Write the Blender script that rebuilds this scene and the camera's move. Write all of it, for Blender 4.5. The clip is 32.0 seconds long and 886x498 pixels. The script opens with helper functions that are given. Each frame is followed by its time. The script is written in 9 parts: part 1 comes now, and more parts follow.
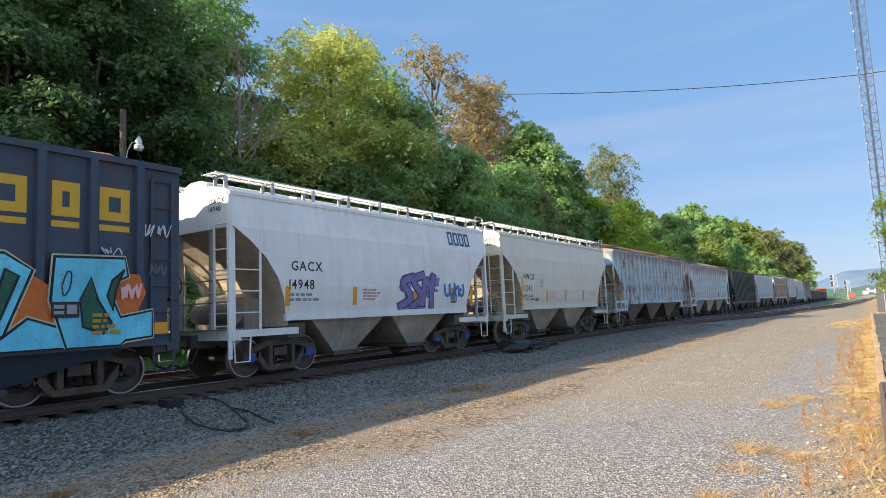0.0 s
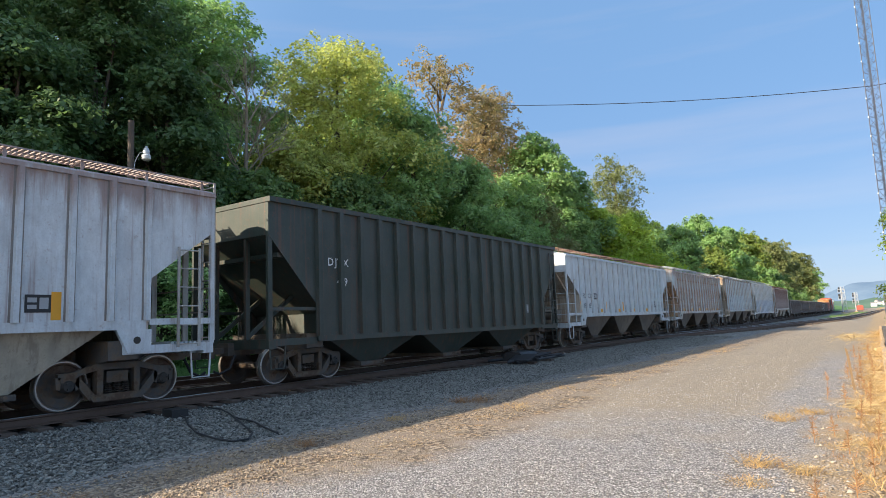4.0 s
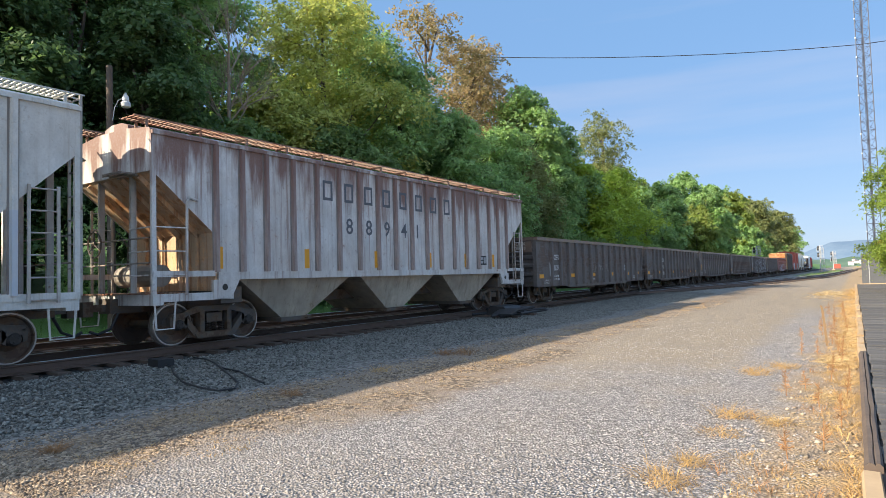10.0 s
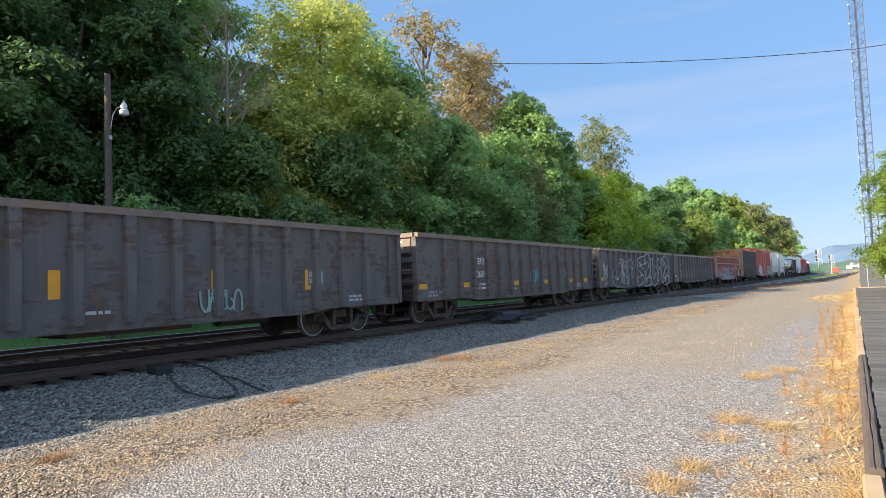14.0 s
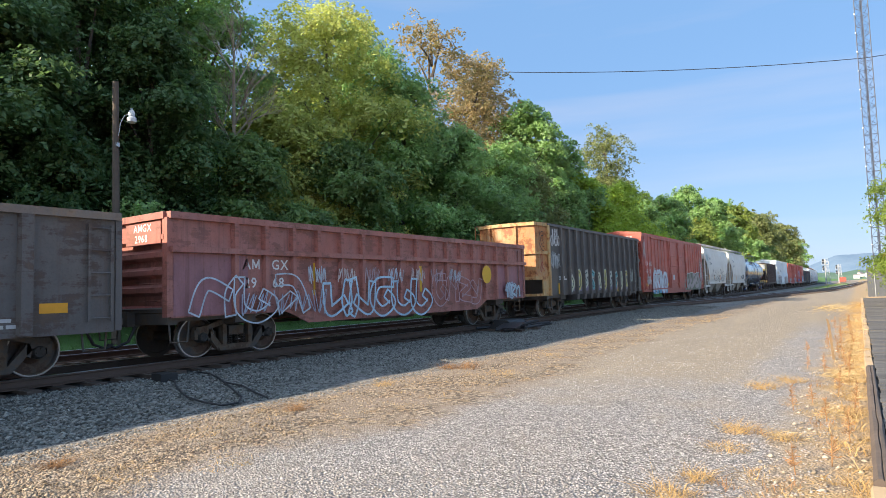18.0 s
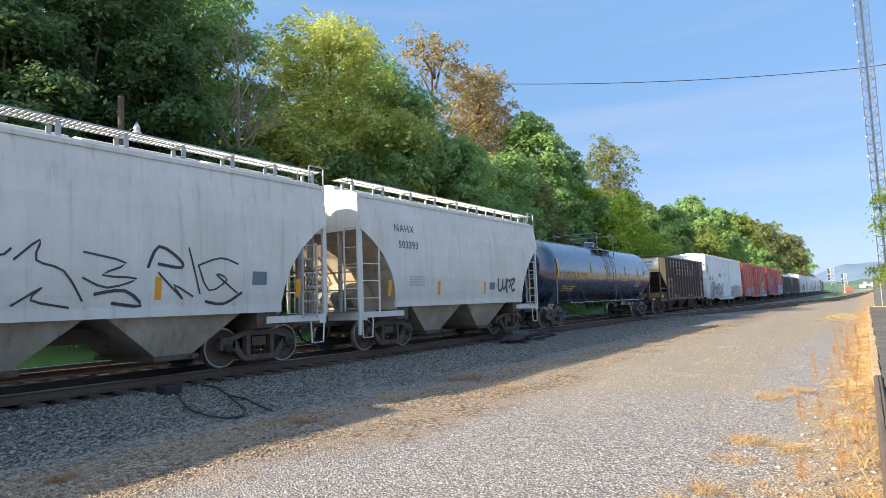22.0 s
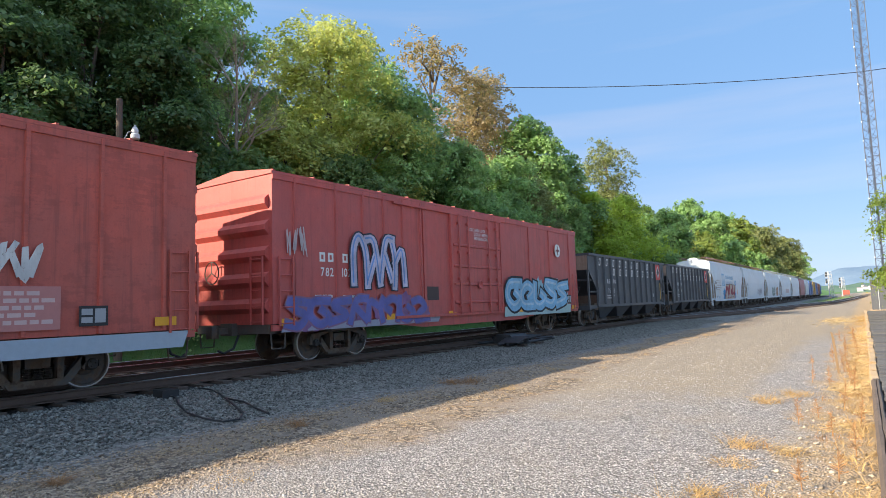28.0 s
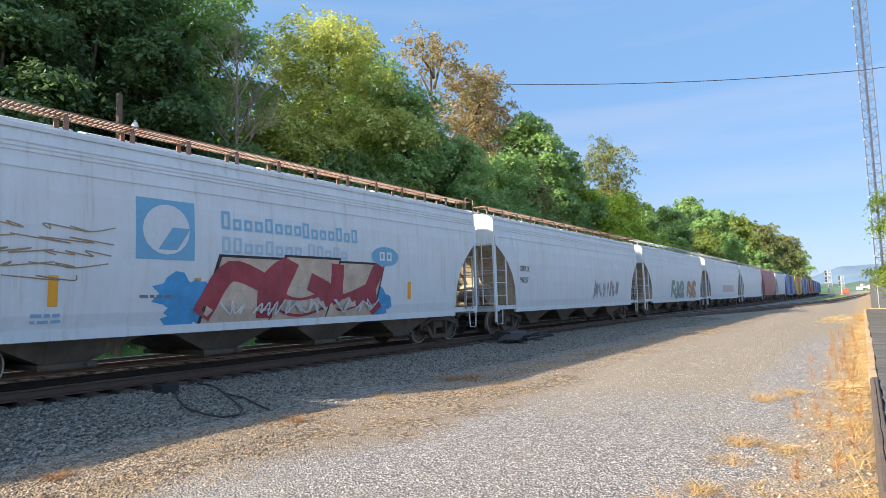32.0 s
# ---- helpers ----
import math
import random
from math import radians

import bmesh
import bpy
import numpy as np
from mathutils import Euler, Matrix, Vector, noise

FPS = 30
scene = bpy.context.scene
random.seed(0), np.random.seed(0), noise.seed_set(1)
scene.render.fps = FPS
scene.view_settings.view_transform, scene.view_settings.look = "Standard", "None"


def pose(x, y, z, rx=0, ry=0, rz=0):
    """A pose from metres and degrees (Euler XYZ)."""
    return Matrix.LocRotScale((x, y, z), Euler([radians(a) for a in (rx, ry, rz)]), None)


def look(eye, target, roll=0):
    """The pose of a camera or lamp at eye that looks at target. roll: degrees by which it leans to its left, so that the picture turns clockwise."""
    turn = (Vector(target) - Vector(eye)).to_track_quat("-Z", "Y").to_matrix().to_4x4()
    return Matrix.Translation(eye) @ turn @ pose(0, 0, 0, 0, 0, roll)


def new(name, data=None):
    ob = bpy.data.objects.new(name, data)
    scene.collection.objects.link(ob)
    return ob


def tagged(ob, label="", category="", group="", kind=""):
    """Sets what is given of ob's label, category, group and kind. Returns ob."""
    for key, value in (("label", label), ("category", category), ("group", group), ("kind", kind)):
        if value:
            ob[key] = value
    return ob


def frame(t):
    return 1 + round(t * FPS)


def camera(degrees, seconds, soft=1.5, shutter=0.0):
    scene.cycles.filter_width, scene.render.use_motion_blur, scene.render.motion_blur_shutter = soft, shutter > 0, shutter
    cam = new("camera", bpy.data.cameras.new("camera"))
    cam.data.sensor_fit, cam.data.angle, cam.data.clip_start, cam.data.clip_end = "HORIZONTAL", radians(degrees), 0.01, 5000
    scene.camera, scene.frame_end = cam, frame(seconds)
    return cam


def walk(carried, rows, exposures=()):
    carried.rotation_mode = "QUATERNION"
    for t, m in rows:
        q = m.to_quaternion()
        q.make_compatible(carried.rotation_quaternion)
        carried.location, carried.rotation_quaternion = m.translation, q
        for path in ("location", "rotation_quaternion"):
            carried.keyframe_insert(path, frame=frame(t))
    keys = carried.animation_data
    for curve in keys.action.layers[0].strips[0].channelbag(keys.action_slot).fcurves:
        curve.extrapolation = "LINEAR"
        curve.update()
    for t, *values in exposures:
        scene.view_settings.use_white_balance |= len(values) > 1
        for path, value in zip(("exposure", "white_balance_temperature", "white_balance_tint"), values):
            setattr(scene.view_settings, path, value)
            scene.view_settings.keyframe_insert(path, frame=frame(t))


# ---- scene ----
# the camera stands still at eye height and is held by hand: only its turn wavers
cam = camera(71.5, 32.0, 0.75)
EYE = (0.0, 0.0, 1.62)
VIEW = [
    (0, 95.93, 2.51, 34.67), (0.5, 95.98, 2.35, 34.68), (1, 96.11, 2.36, 34.79), (1.5, 96.27, 2.24, 34.93),
    (2, 96.41, 2.26, 34.99), (2.5, 96.55, 2.14, 35.00), (3, 96.71, 2.08, 35.05), (3.5, 96.91, 2.16, 35.12),
    (5.5, 96.81, 2.48, 35.06), (6, 96.74, 2.50, 34.99), (6.5, 96.62, 2.45, 34.99), (7, 96.58, 2.51, 34.94),
    (7.5, 96.07, 2.08, 34.81), (8, 95.39, 2.07, 34.48), (8.5, 95.12, 1.92, 34.39), (9, 94.41, 1.78, 34.31),
    (9.5, 92.72, 1.55, 33.98), (10, 92.61, 1.65, 33.76), (10.5, 92.59, 1.81, 33.69), (11, 92.63, 1.71, 33.66),
    (11.5, 92.64, 1.79, 33.78), (12, 92.72, 1.71, 33.71), (12.5, 92.80, 1.84, 33.67), (13, 92.93, 1.92, 33.58),
    (13.5, 93.07, 1.94, 33.60), (14, 93.16, 1.99, 33.65), (14.5, 93.26, 2.06, 33.69), (16.5, 93.59, 1.93, 33.94),
    (17, 93.67, 1.87, 34.01), (17.5, 93.78, 1.81, 34.06), (18, 93.90, 1.72, 34.10), (18.5, 93.96, 1.82, 34.09),
    (19, 94.03, 1.76, 34.19), (19.5, 94.19, 1.75, 34.28), (20, 94.33, 1.82, 34.37), (20.5, 94.45, 1.91, 34.39),
    (21, 94.62, 1.94, 34.39), (21.5, 94.83, 1.95, 34.43), (22, 94.98, 2.01, 34.47), (22.5, 95.06, 2.07, 34.45),
    (23, 95.13, 2.03, 34.41), (23.5, 95.21, 1.97, 34.37), (24, 95.28, 2.00, 34.39), (24.5, 95.27, 1.90, 34.36),
    (25, 95.22, 1.82, 34.31), (25.5, 95.23, 1.73, 34.26), (27.5, 95.23, 1.95, 34.28), (28, 95.26, 1.95, 34.30),
    (28.5, 95.27, 1.98, 34.34), (29, 95.28, 1.91, 34.35), (29.5, 95.23, 1.93, 34.35), (30, 95.13, 1.84, 34.34),
    (30.5, 95.09, 1.89, 34.30), (31, 95.07, 1.84, 34.27), (31.5, 95.04, 1.84, 34.28), (32, 94.95, 1.69, 34.26),
]
EXPOSURE = [(0, 0.86), (7, 0.86), (9, 0.90), (11, 0.96), (17, 1.03), (32, 1.03)]
walk(cam, [(t, pose(*EYE, rx, ry, rz)) for t, rx, ry, rz in VIEW], EXPOSURE)

# ---- world and sun ----
SUN_AZ, SUN_EL = 211.5, 25.6          # compass degrees clockwise from +Y, and height
world = bpy.data.worlds.new("world")
scene.world = world
world.use_nodes = True
wn = world.node_tree
sky = wn.nodes.new("ShaderNodeTexSky")
sky.sky_type, sky.sun_disc = "NISHITA", False
sky.sun_elevation, sky.sun_rotation = radians(SUN_EL), radians(SUN_AZ)
sky.air_density, sky.dust_density, sky.ozone_density = 0.9, 0.45, 2.2
back = wn.nodes["Background"]
wn.links.new(sky.outputs[0], back.inputs[0])
back.inputs[1].default_value = 0.022
haze = wn.nodes.new("ShaderNodeBackground")       # even light of a hazy blue sky
haze.inputs[1].default_value = 0.37
streaks = wn.nodes.new("ShaderNodeTexNoise")      # thin high cloud, drawn out along the horizon
streaks.inputs["Scale"].default_value, streaks.inputs["Detail"].default_value = 1.7, 6.0
flat = wn.nodes.new("ShaderNodeMapping")
flat.inputs["Scale"].default_value = (1.0, 1.0, 11.0)
wn.links.new(wn.nodes.new("ShaderNodeTexCoord").outputs["Generated"], flat.inputs["Vector"])
wn.links.new(flat.outputs[0], streaks.inputs["Vector"])
veil = wn.nodes.new("ShaderNodeMapRange")
veil.inputs["From Min"].default_value, veil.inputs["From Max"].default_value, veil.inputs["To Max"].default_value = 0.50, 0.72, 0.5
wn.links.new(streaks.outputs["Fac"], veil.inputs["Value"])
tint = wn.nodes.new("ShaderNodeMix")
tint.data_type = "RGBA"
tint.inputs[6].default_value, tint.inputs[7].default_value = (0.285, 0.545, 0.97, 1), (0.58, 0.69, 0.95, 1)
wn.links.new(veil.outputs[0], tint.inputs[0])
height = wn.nodes.new("ShaderNodeSeparateXYZ")    # the haze is whiter near the horizon
wn.links.new(flat.inputs["Vector"].links[0].from_socket, height.inputs[0])
low = wn.nodes.new("ShaderNodeMapRange")
low.interpolation_type = "SMOOTHSTEP"
low.inputs["From Min"].default_value, low.inputs["From Max"].default_value, low.inputs["To Min"].default_value, low.inputs["To Max"].default_value = 0.0, 0.36, 0.45, 0.0
wn.links.new(height.outputs[2], low.inputs["Value"])
pale = wn.nodes.new("ShaderNodeMix")
pale.data_type = "RGBA"
pale.inputs[7].default_value = (0.56, 0.69, 0.96, 1)
wn.links.new(low.outputs[0], pale.inputs[0])
wn.links.new(tint.outputs[2], pale.inputs[6])
wn.links.new(pale.outputs[2], haze.inputs[0])
to_sun = Vector((math.sin(radians(SUN_AZ)) * math.cos(radians(SUN_EL)), math.cos(radians(SUN_AZ)) * math.cos(radians(SUN_EL)), math.sin(radians(SUN_EL))))
aim = wn.nodes.new("ShaderNodeVectorMath")        # broad glow of the haze round the sun
aim.operation = "DOT_PRODUCT"
aim.inputs[1].default_value = to_sun
wn.links.new(flat.inputs["Vector"].links[0].from_socket, aim.inputs[0])
near_sun = wn.nodes.new("ShaderNodeMapRange")
near_sun.interpolation_type = "SMOOTHSTEP"
near_sun.inputs["From Min"].default_value, near_sun.inputs["From Max"].default_value, near_sun.inputs["To Max"].default_value = 0.0, 1.0, 0.5
wn.links.new(aim.outputs["Value"], near_sun.inputs["Value"])
glow_sky = wn.nodes.new("ShaderNodeBackground")
glow_sky.inputs[0].default_value = (0.88, 0.93, 1.0, 1)
wn.links.new(near_sun.outputs[0], glow_sky.inputs[1])
add_glow = wn.nodes.new("ShaderNodeAddShader")
wn.links.new(haze.outputs[0], add_glow.inputs[0])
wn.links.new(glow_sky.outputs[0], add_glow.inputs[1])
both = wn.nodes.new("ShaderNodeAddShader")
wn.links.new(back.outputs[0], both.inputs[0])
wn.links.new(add_glow.outputs[0], both.inputs[1])
wn.links.new(both.outputs[0], wn.nodes["World Output"].inputs[0])
lamp = bpy.data.lights.new("sun", "SUN")
lamp.energy, lamp.angle, lamp.color = 5.5, radians(0.55), (1.0, 0.86, 0.65)
sun = new("sun", lamp)
sun.matrix_world = look(to_sun * 60, (0, 0, 0))


# ---- mesh and material helpers ----
class Shape:
    """Collects plain pieces into one mesh."""

    def __init__(self):
        self.v, self.f = [], []

    def add(self, verts, faces):
        n = len(self.v)
        self.v.extend(tuple(p) for p in verts)
        self.f.extend(tuple(i + n for i in q) for q in faces)
        return self

    def box(self, x0, x1, y0, y1, z0, z1):
        return self.add([(x0, y0, z0), (x1, y0, z0), (x1, y1, z0), (x0, y1, z0), (x0, y0, z1), (x1, y0, z1), (x1, y1, z1), (x0, y1, z1)],
                        [(0, 3, 2, 1), (4, 5, 6, 7), (0, 1, 5, 4), (1, 2, 6, 5), (2, 3, 7, 6), (3, 0, 4, 7)])

    def prism(self, axis, poly, a, b):
        """poly: points in the two other axes, in order x, y, z, pushed from a to b along axis."""
        n = len(poly)
        put = {"x": lambda p, c: (c, p[0], p[1]), "y": lambda p, c: (p[0], c, p[1]), "z": lambda p, c: (p[0], p[1], c)}[axis]
        return self.add([put(p, a) for p in poly] + [put(p, b) for p in poly],
                        [tuple(range(n))[::-1], tuple(range(n, 2 * n))] + [(i, (i + 1) % n, n + (i + 1) % n, n + i) for i in range(n)])

    def rod(self, p, q, r, n=6, r2=None):
        p, q = Vector(p), Vector(q)
        d = (q - p).normalized()
        u = d.cross(Vector((0, 0, 1)) if abs(d.z) < 0.9 else Vector((1, 0, 0))).normalized()
        w = d.cross(u)
        r2 = r if r2 is None else r2
        ring = [(u * math.cos(6.2832 * i / n) + w * math.sin(6.2832 * i / n)) for i in range(n)]
        return self.add([p + k * r for k in ring] + [q + k * r2 for k in ring],
                        [tuple(range(n))[::-1], tuple(range(n, 2 * n))] + [(i, (i + 1) % n, n + (i + 1) % n, n + i) for i in range(n)])

    def path(self, pts, r, n=6):
        """One bent tube through points."""
        pts = [Vector(p) for p in pts]
        pts = [p for k, p in enumerate(pts) if k == 0 or (p - pts[k - 1]).length > 1e-5]
        m, vs, side = len(pts), [], None
        for k, p in enumerate(pts):
            d = (pts[min(k + 1, m - 1)] - pts[max(k - 1, 0)]).normalized()
            if side is None or abs(side.dot(d)) > 0.95:
                side = Vector((0, 0, 1)) if abs(d.z) < 0.9 else Vector((1, 0, 0))
            u = d.cross(side).normalized()
            w = d.cross(u)
            side = -w
            vs += [p + (u * math.cos(6.2832 * i / n) + w * math.sin(6.2832 * i / n)) * r for i in range(n)]
        fs = [(k * n + i, k * n + (i + 1) % n, (k + 1) * n + (i + 1) % n, (k + 1) * n + i) for k in range(m - 1) for i in range(n)]
        return self.add(vs, [tuple(range(n))[::-1], tuple(range((m - 1) * n, m * n))] + fs)

    def bar(self, p, q, w, h):
        """A flat bar from p to q, w wide across y or x and h thick."""
        p, q = Vector(p), Vector(q)
        d = (q - p).normalized()
        u = d.cross(Vector((1, 0, 0)) if abs(d.x) < 0.9 else Vector((0, 1, 0))).normalized() * w / 2
        k = d.cross(u).normalized() * h / 2
        return self.add([p - u - k, p + u - k, p + u + k, p - u + k, q - u - k, q + u - k, q + u + k, q - u + k],
                        [(0, 3, 2, 1), (4, 5, 6, 7), (0, 1, 5, 4), (1, 2, 6, 5), (2, 3, 7, 6), (3, 0, 4, 7)])

    def lathe(self, axis, prof, n=24, c=(0, 0, 0)):
        """prof: (along, radius) turned round an axis, x, y or z, through c."""
        m, vs, fs = len(prof), [], []
        for i in range(n):
            a = 6.28319 * i / n
            for s, r in prof:
                u, w = r * math.cos(a), r * math.sin(a)
                p = {"x": (s, u, w), "y": (u, s, w), "z": (u, w, s)}[axis]
                vs.append((p[0] + c[0], p[1] + c[1], p[2] + c[2]))
        for i in range(n):
            j = (i + 1) % n
            for k in range(m - 1):
                fs.append((i * m + k, j * m + k, j * m + k + 1, i * m + k + 1))
        return self.add(vs, fs)

    def mesh(self, name, smooth=False):
        me = bpy.data.meshes.new(name)
        me.from_pydata(self.v, [], self.f)
        if smooth:
            me.shade_smooth()
            me.set_sharp_from_angle(angle=radians(35))
        return me


def part(name, shape, material, parent, label="", kind="", smooth=False, at=None):
    """One mesh object under a thing or a part. shape: a Shape or a mesh that is shared."""
    me = shape.mesh(name, smooth) if isinstance(shape, Shape) else shape
    if not me.materials:
        me.materials.append(material)
    ob = new(name, me)
    ob.parent = parent
    if at is not None:
        ob.matrix_basis = at
    return tagged(ob, label, "", "", kind)


def thing(name, label, category, group="", kind="", at=None):
    ob = new(name)
    ob.empty_display_size = 0.3
    if at is not None:
        ob.matrix_basis = at
    return tagged(ob, label, category, group, kind)


def node(nt, kind, **vals):
    n = nt.nodes.new(kind)
    for k, v in vals.items():
        if k in n.inputs:
            n.inputs[k].default_value = v
    return n


def material(name, rough=0.6, metal=0.0):
    m = bpy.data.materials.new(name)
    m.use_nodes = True
    b = m.node_tree.nodes["Principled BSDF"]
    b.inputs["Roughness"].default_value, b.inputs["Metallic"].default_value = rough, metal
    return m, m.node_tree, b


def coords(nt, stretch=(1, 1, 1), move=0.0):
    """Object coordinates, stretched and moved."""
    tc = nt.nodes.new("ShaderNodeTexCoord")
    mp = nt.nodes.new("ShaderNodeMapping")
    mp.inputs["Scale"].default_value = stretch
    mp.inputs["Location"].default_value = (move, move * 1.7, move * 0.6)
    nt.links.new(tc.outputs["Object"], mp.inputs["Vector"])
    return mp.outputs[0]


def noise_tex(nt, vec, scale, detail=4.0, rough=0.6):
    n = node(nt, "ShaderNodeTexNoise", Scale=scale, Detail=detail, Roughness=rough)
    nt.links.new(vec, n.inputs["Vector"])
    return n.outputs["Fac"]


def ramp(nt, fac, lo, hi):
    n = nt.nodes.new("ShaderNodeMapRange")
    n.inputs["From Min"].default_value, n.inputs["From Max"].default_value = lo, hi
    nt.links.new(fac, n.inputs["Value"])
    return n.outputs["Result"]


def math_node(nt, op, a, b):
    n = nt.nodes.new("ShaderNodeMath")
    n.operation = op
    for s, i in ((a, 0), (b, 1)):
        if isinstance(s, (int, float)):
            n.inputs[i].default_value = s
        else:
            nt.links.new(s, n.inputs[i])
    return n.outputs[0]


def mix(nt, fac, a, b):
    n = nt.nodes.new("ShaderNodeMix")
    n.data_type = "RGBA"
    for s, i in ((fac, 0), (a, 6), (b, 7)):
        if isinstance(s, (int, float)):
            n.inputs[i].default_value = s
        elif isinstance(s, tuple):
            n.inputs[i].default_value = (*s[:3], 1)
        else:
            nt.links.new(s, n.inputs[i])
    return n.outputs[2]


def bump(nt, bsdf, fac, strength, dist=0.02):
    n = node(nt, "ShaderNodeBump", Strength=strength, Distance=dist)
    nt.links.new(fac, n.inputs["Height"])
    nt.links.new(n.outputs[0], bsdf.inputs["Normal"])


def paint(name, col, rust=(0.16, 0.055, 0.025), amount=0.3, streak=0.4, dirt=0.3, rough=0.5, dust=(0.30, 0.25, 0.19), blotch=1.6, move=0.0, drip=None, scuff=0.0, mottle=1.0):
    """Weathered paint on steel: mottling, dust, rust patches, upright runs, runs that hang from an edge, and level scuffs.
    drip: (height of the edge, length of the runs, share)."""
    m, nt, b = material(name, rough)
    v = coords(nt, (1, 1, 1), move)
    tall = coords(nt, (3.4, 3.4, 0.13), move)
    big = noise_tex(nt, v, 0.55, 4)
    mott = noise_tex(nt, coords(nt, (1, 1, 0.6), move + 3), 2.6, 7, 0.7)
    spots = noise_tex(nt, v, blotch, 9, 0.72)
    runs = noise_tex(nt, tall, 2.0, 7, 0.68)
    fine = noise_tex(nt, v, 26, 5, 0.7)
    c = mix(nt, ramp(nt, mott, 0.34, 0.66), tuple(k * (1 - 0.2 * mottle) for k in col), tuple(min(0.95, k * (1 + 0.12 * mottle)) for k in col))
    c = mix(nt, math_node(nt, "MULTIPLY", ramp(nt, big, 0.38, 0.62), dirt), c, dust)
    if scuff:
        sc = noise_tex(nt, coords(nt, (0.9, 0.9, 7.0), move), 1.5, 8, 0.7)
        c = mix(nt, math_node(nt, "MULTIPLY", ramp(nt, math_node(nt, "MULTIPLY", sc, ramp(nt, spots, 0.3, 0.6)), 0.36, 0.46), scuff), c, tuple(0.7 * k for k in rust))
    c = mix(nt, math_node(nt, "MULTIPLY", ramp(nt, runs, 0.47, 0.66), streak * 0.75), c, tuple(0.55 * k + 0.3 * d for k, d in zip(rust, dust)))
    c = mix(nt, math_node(nt, "MULTIPLY", ramp(nt, runs, 0.585 - 0.06 * streak, 0.64), streak), c, rust)
    c = mix(nt, math_node(nt, "MULTIPLY", ramp(nt, spots, 0.63 - 0.3 * amount, 0.72 - 0.3 * amount), min(0.75, 1.6 * amount)), c, tuple(0.5 * k + q for k, q in zip(col, (1.2 * rust[0], 1.1 * rust[1], 0.5 * rust[2]))))
    c = mix(nt, ramp(nt, spots, 0.705 - 0.3 * amount, 0.76 - 0.3 * amount), c, rust)
    if drip:
        sp = nt.nodes.new("ShaderNodeSeparateXYZ")
        nt.links.new(coords(nt), sp.inputs[0])
        soft = noise_tex(nt, coords(nt, (1.5, 1.5, 0.28), move + 1), 1.5, 7, 0.62)
        jag = math_node(nt, "ADD", math_node(nt, "MULTIPLY", math_node(nt, "SUBTRACT", soft, 0.5), drip[1] * 6.0), math_node(nt, "MULTIPLY", math_node(nt, "SUBTRACT", runs, 0.5), drip[1] * 1.6))
        hang_z = math_node(nt, "ADD", sp.outputs[2], jag)
        c = mix(nt, math_node(nt, "MULTIPLY", ramp(nt, hang_z, drip[0] - drip[1] * 1.05, drip[0] + drip[1] * 0.1), drip[2]), c, rust)
    c = mix(nt, math_node(nt, "MULTIPLY", ramp(nt, fine, 0.48, 0.68), 0.28 * mottle), c, tuple(k * 0.5 for k in col))
    c = mix(nt, math_node(nt, "MULTIPLY", ramp(nt, noise_tex(nt, v, 9, 6, 0.7), 0.60, 0.66), 0.35 * mottle), c, rust)
    nt.links.new(c, b.inputs["Base Color"])
    nt.links.new(math_node(nt, "ADD", math_node(nt, "MULTIPLY", spots, 0.35), rough - 0.15), b.inputs["Roughness"])
    bump(nt, b, math_node(nt, "ADD", math_node(nt, "MULTIPLY", big, 2.5), spots), 0.25, 0.02)
    return m


def plain(name, col, rough=0.6, metal=0.0, vary=0.25, scale=6.0):
    m, nt, b = material(name, rough, metal)
    v = coords(nt)
    c = mix(nt, noise_tex(nt, v, scale, 6), tuple(k * (1 - vary) for k in col), tuple(min(1, k * (1 + vary)) for k in col))
    c = mix(nt, math_node(nt, "MULTIPLY", noise_tex(nt, v, scale * 9, 3), 0.3), c, tuple(k * 0.6 for k in col))
    nt.links.new(c, b.inputs["Base Color"])
    return m


# ---- the line of the track ----
TRACK_X, RAIL_Z, SPEED = -12.93, 0.32, 14.72
BEND, RADIUS = 150.0, 3500.0


def line_at(u, off=0.0):
    """Place and heading (degrees, to the left of +Y) at u metres along the track, off metres to its right."""
    if u < BEND:
        return TRACK_X + off, u, 0.0
    a = (u - BEND) / RADIUS
    r = RADIUS + off
    return TRACK_X - RADIUS + r * math.cos(a), BEND + r * math.sin(a), math.degrees(a)


# ---- materials of the ground ----
def zone(nt, lo, hi, wobble=0.5, scale=0.35):
    """0 to 1 across world x from lo to hi, with a ragged edge."""
    tc = nt.nodes.new("ShaderNodeNewGeometry")
    sp = nt.nodes.new("ShaderNodeSeparateXYZ")
    nt.links.new(tc.outputs["Position"], sp.inputs[0])
    n1 = noise_tex(nt, tc.outputs["Position"], scale, 5, 0.65)
    x = math_node(nt, "ADD", sp.outputs[0], math_node(nt, "MULTIPLY", math_node(nt, "SUBTRACT", n1, 0.5), wobble * 4))
    return ramp(nt, x, lo, hi)


def stones(nt, pos, scale, jitter=1.0):
    n = nt.nodes.new("ShaderNodeTexVoronoi")
    n.inputs["Scale"].default_value = scale
    nt.links.new(pos, n.inputs["Vector"])
    return n


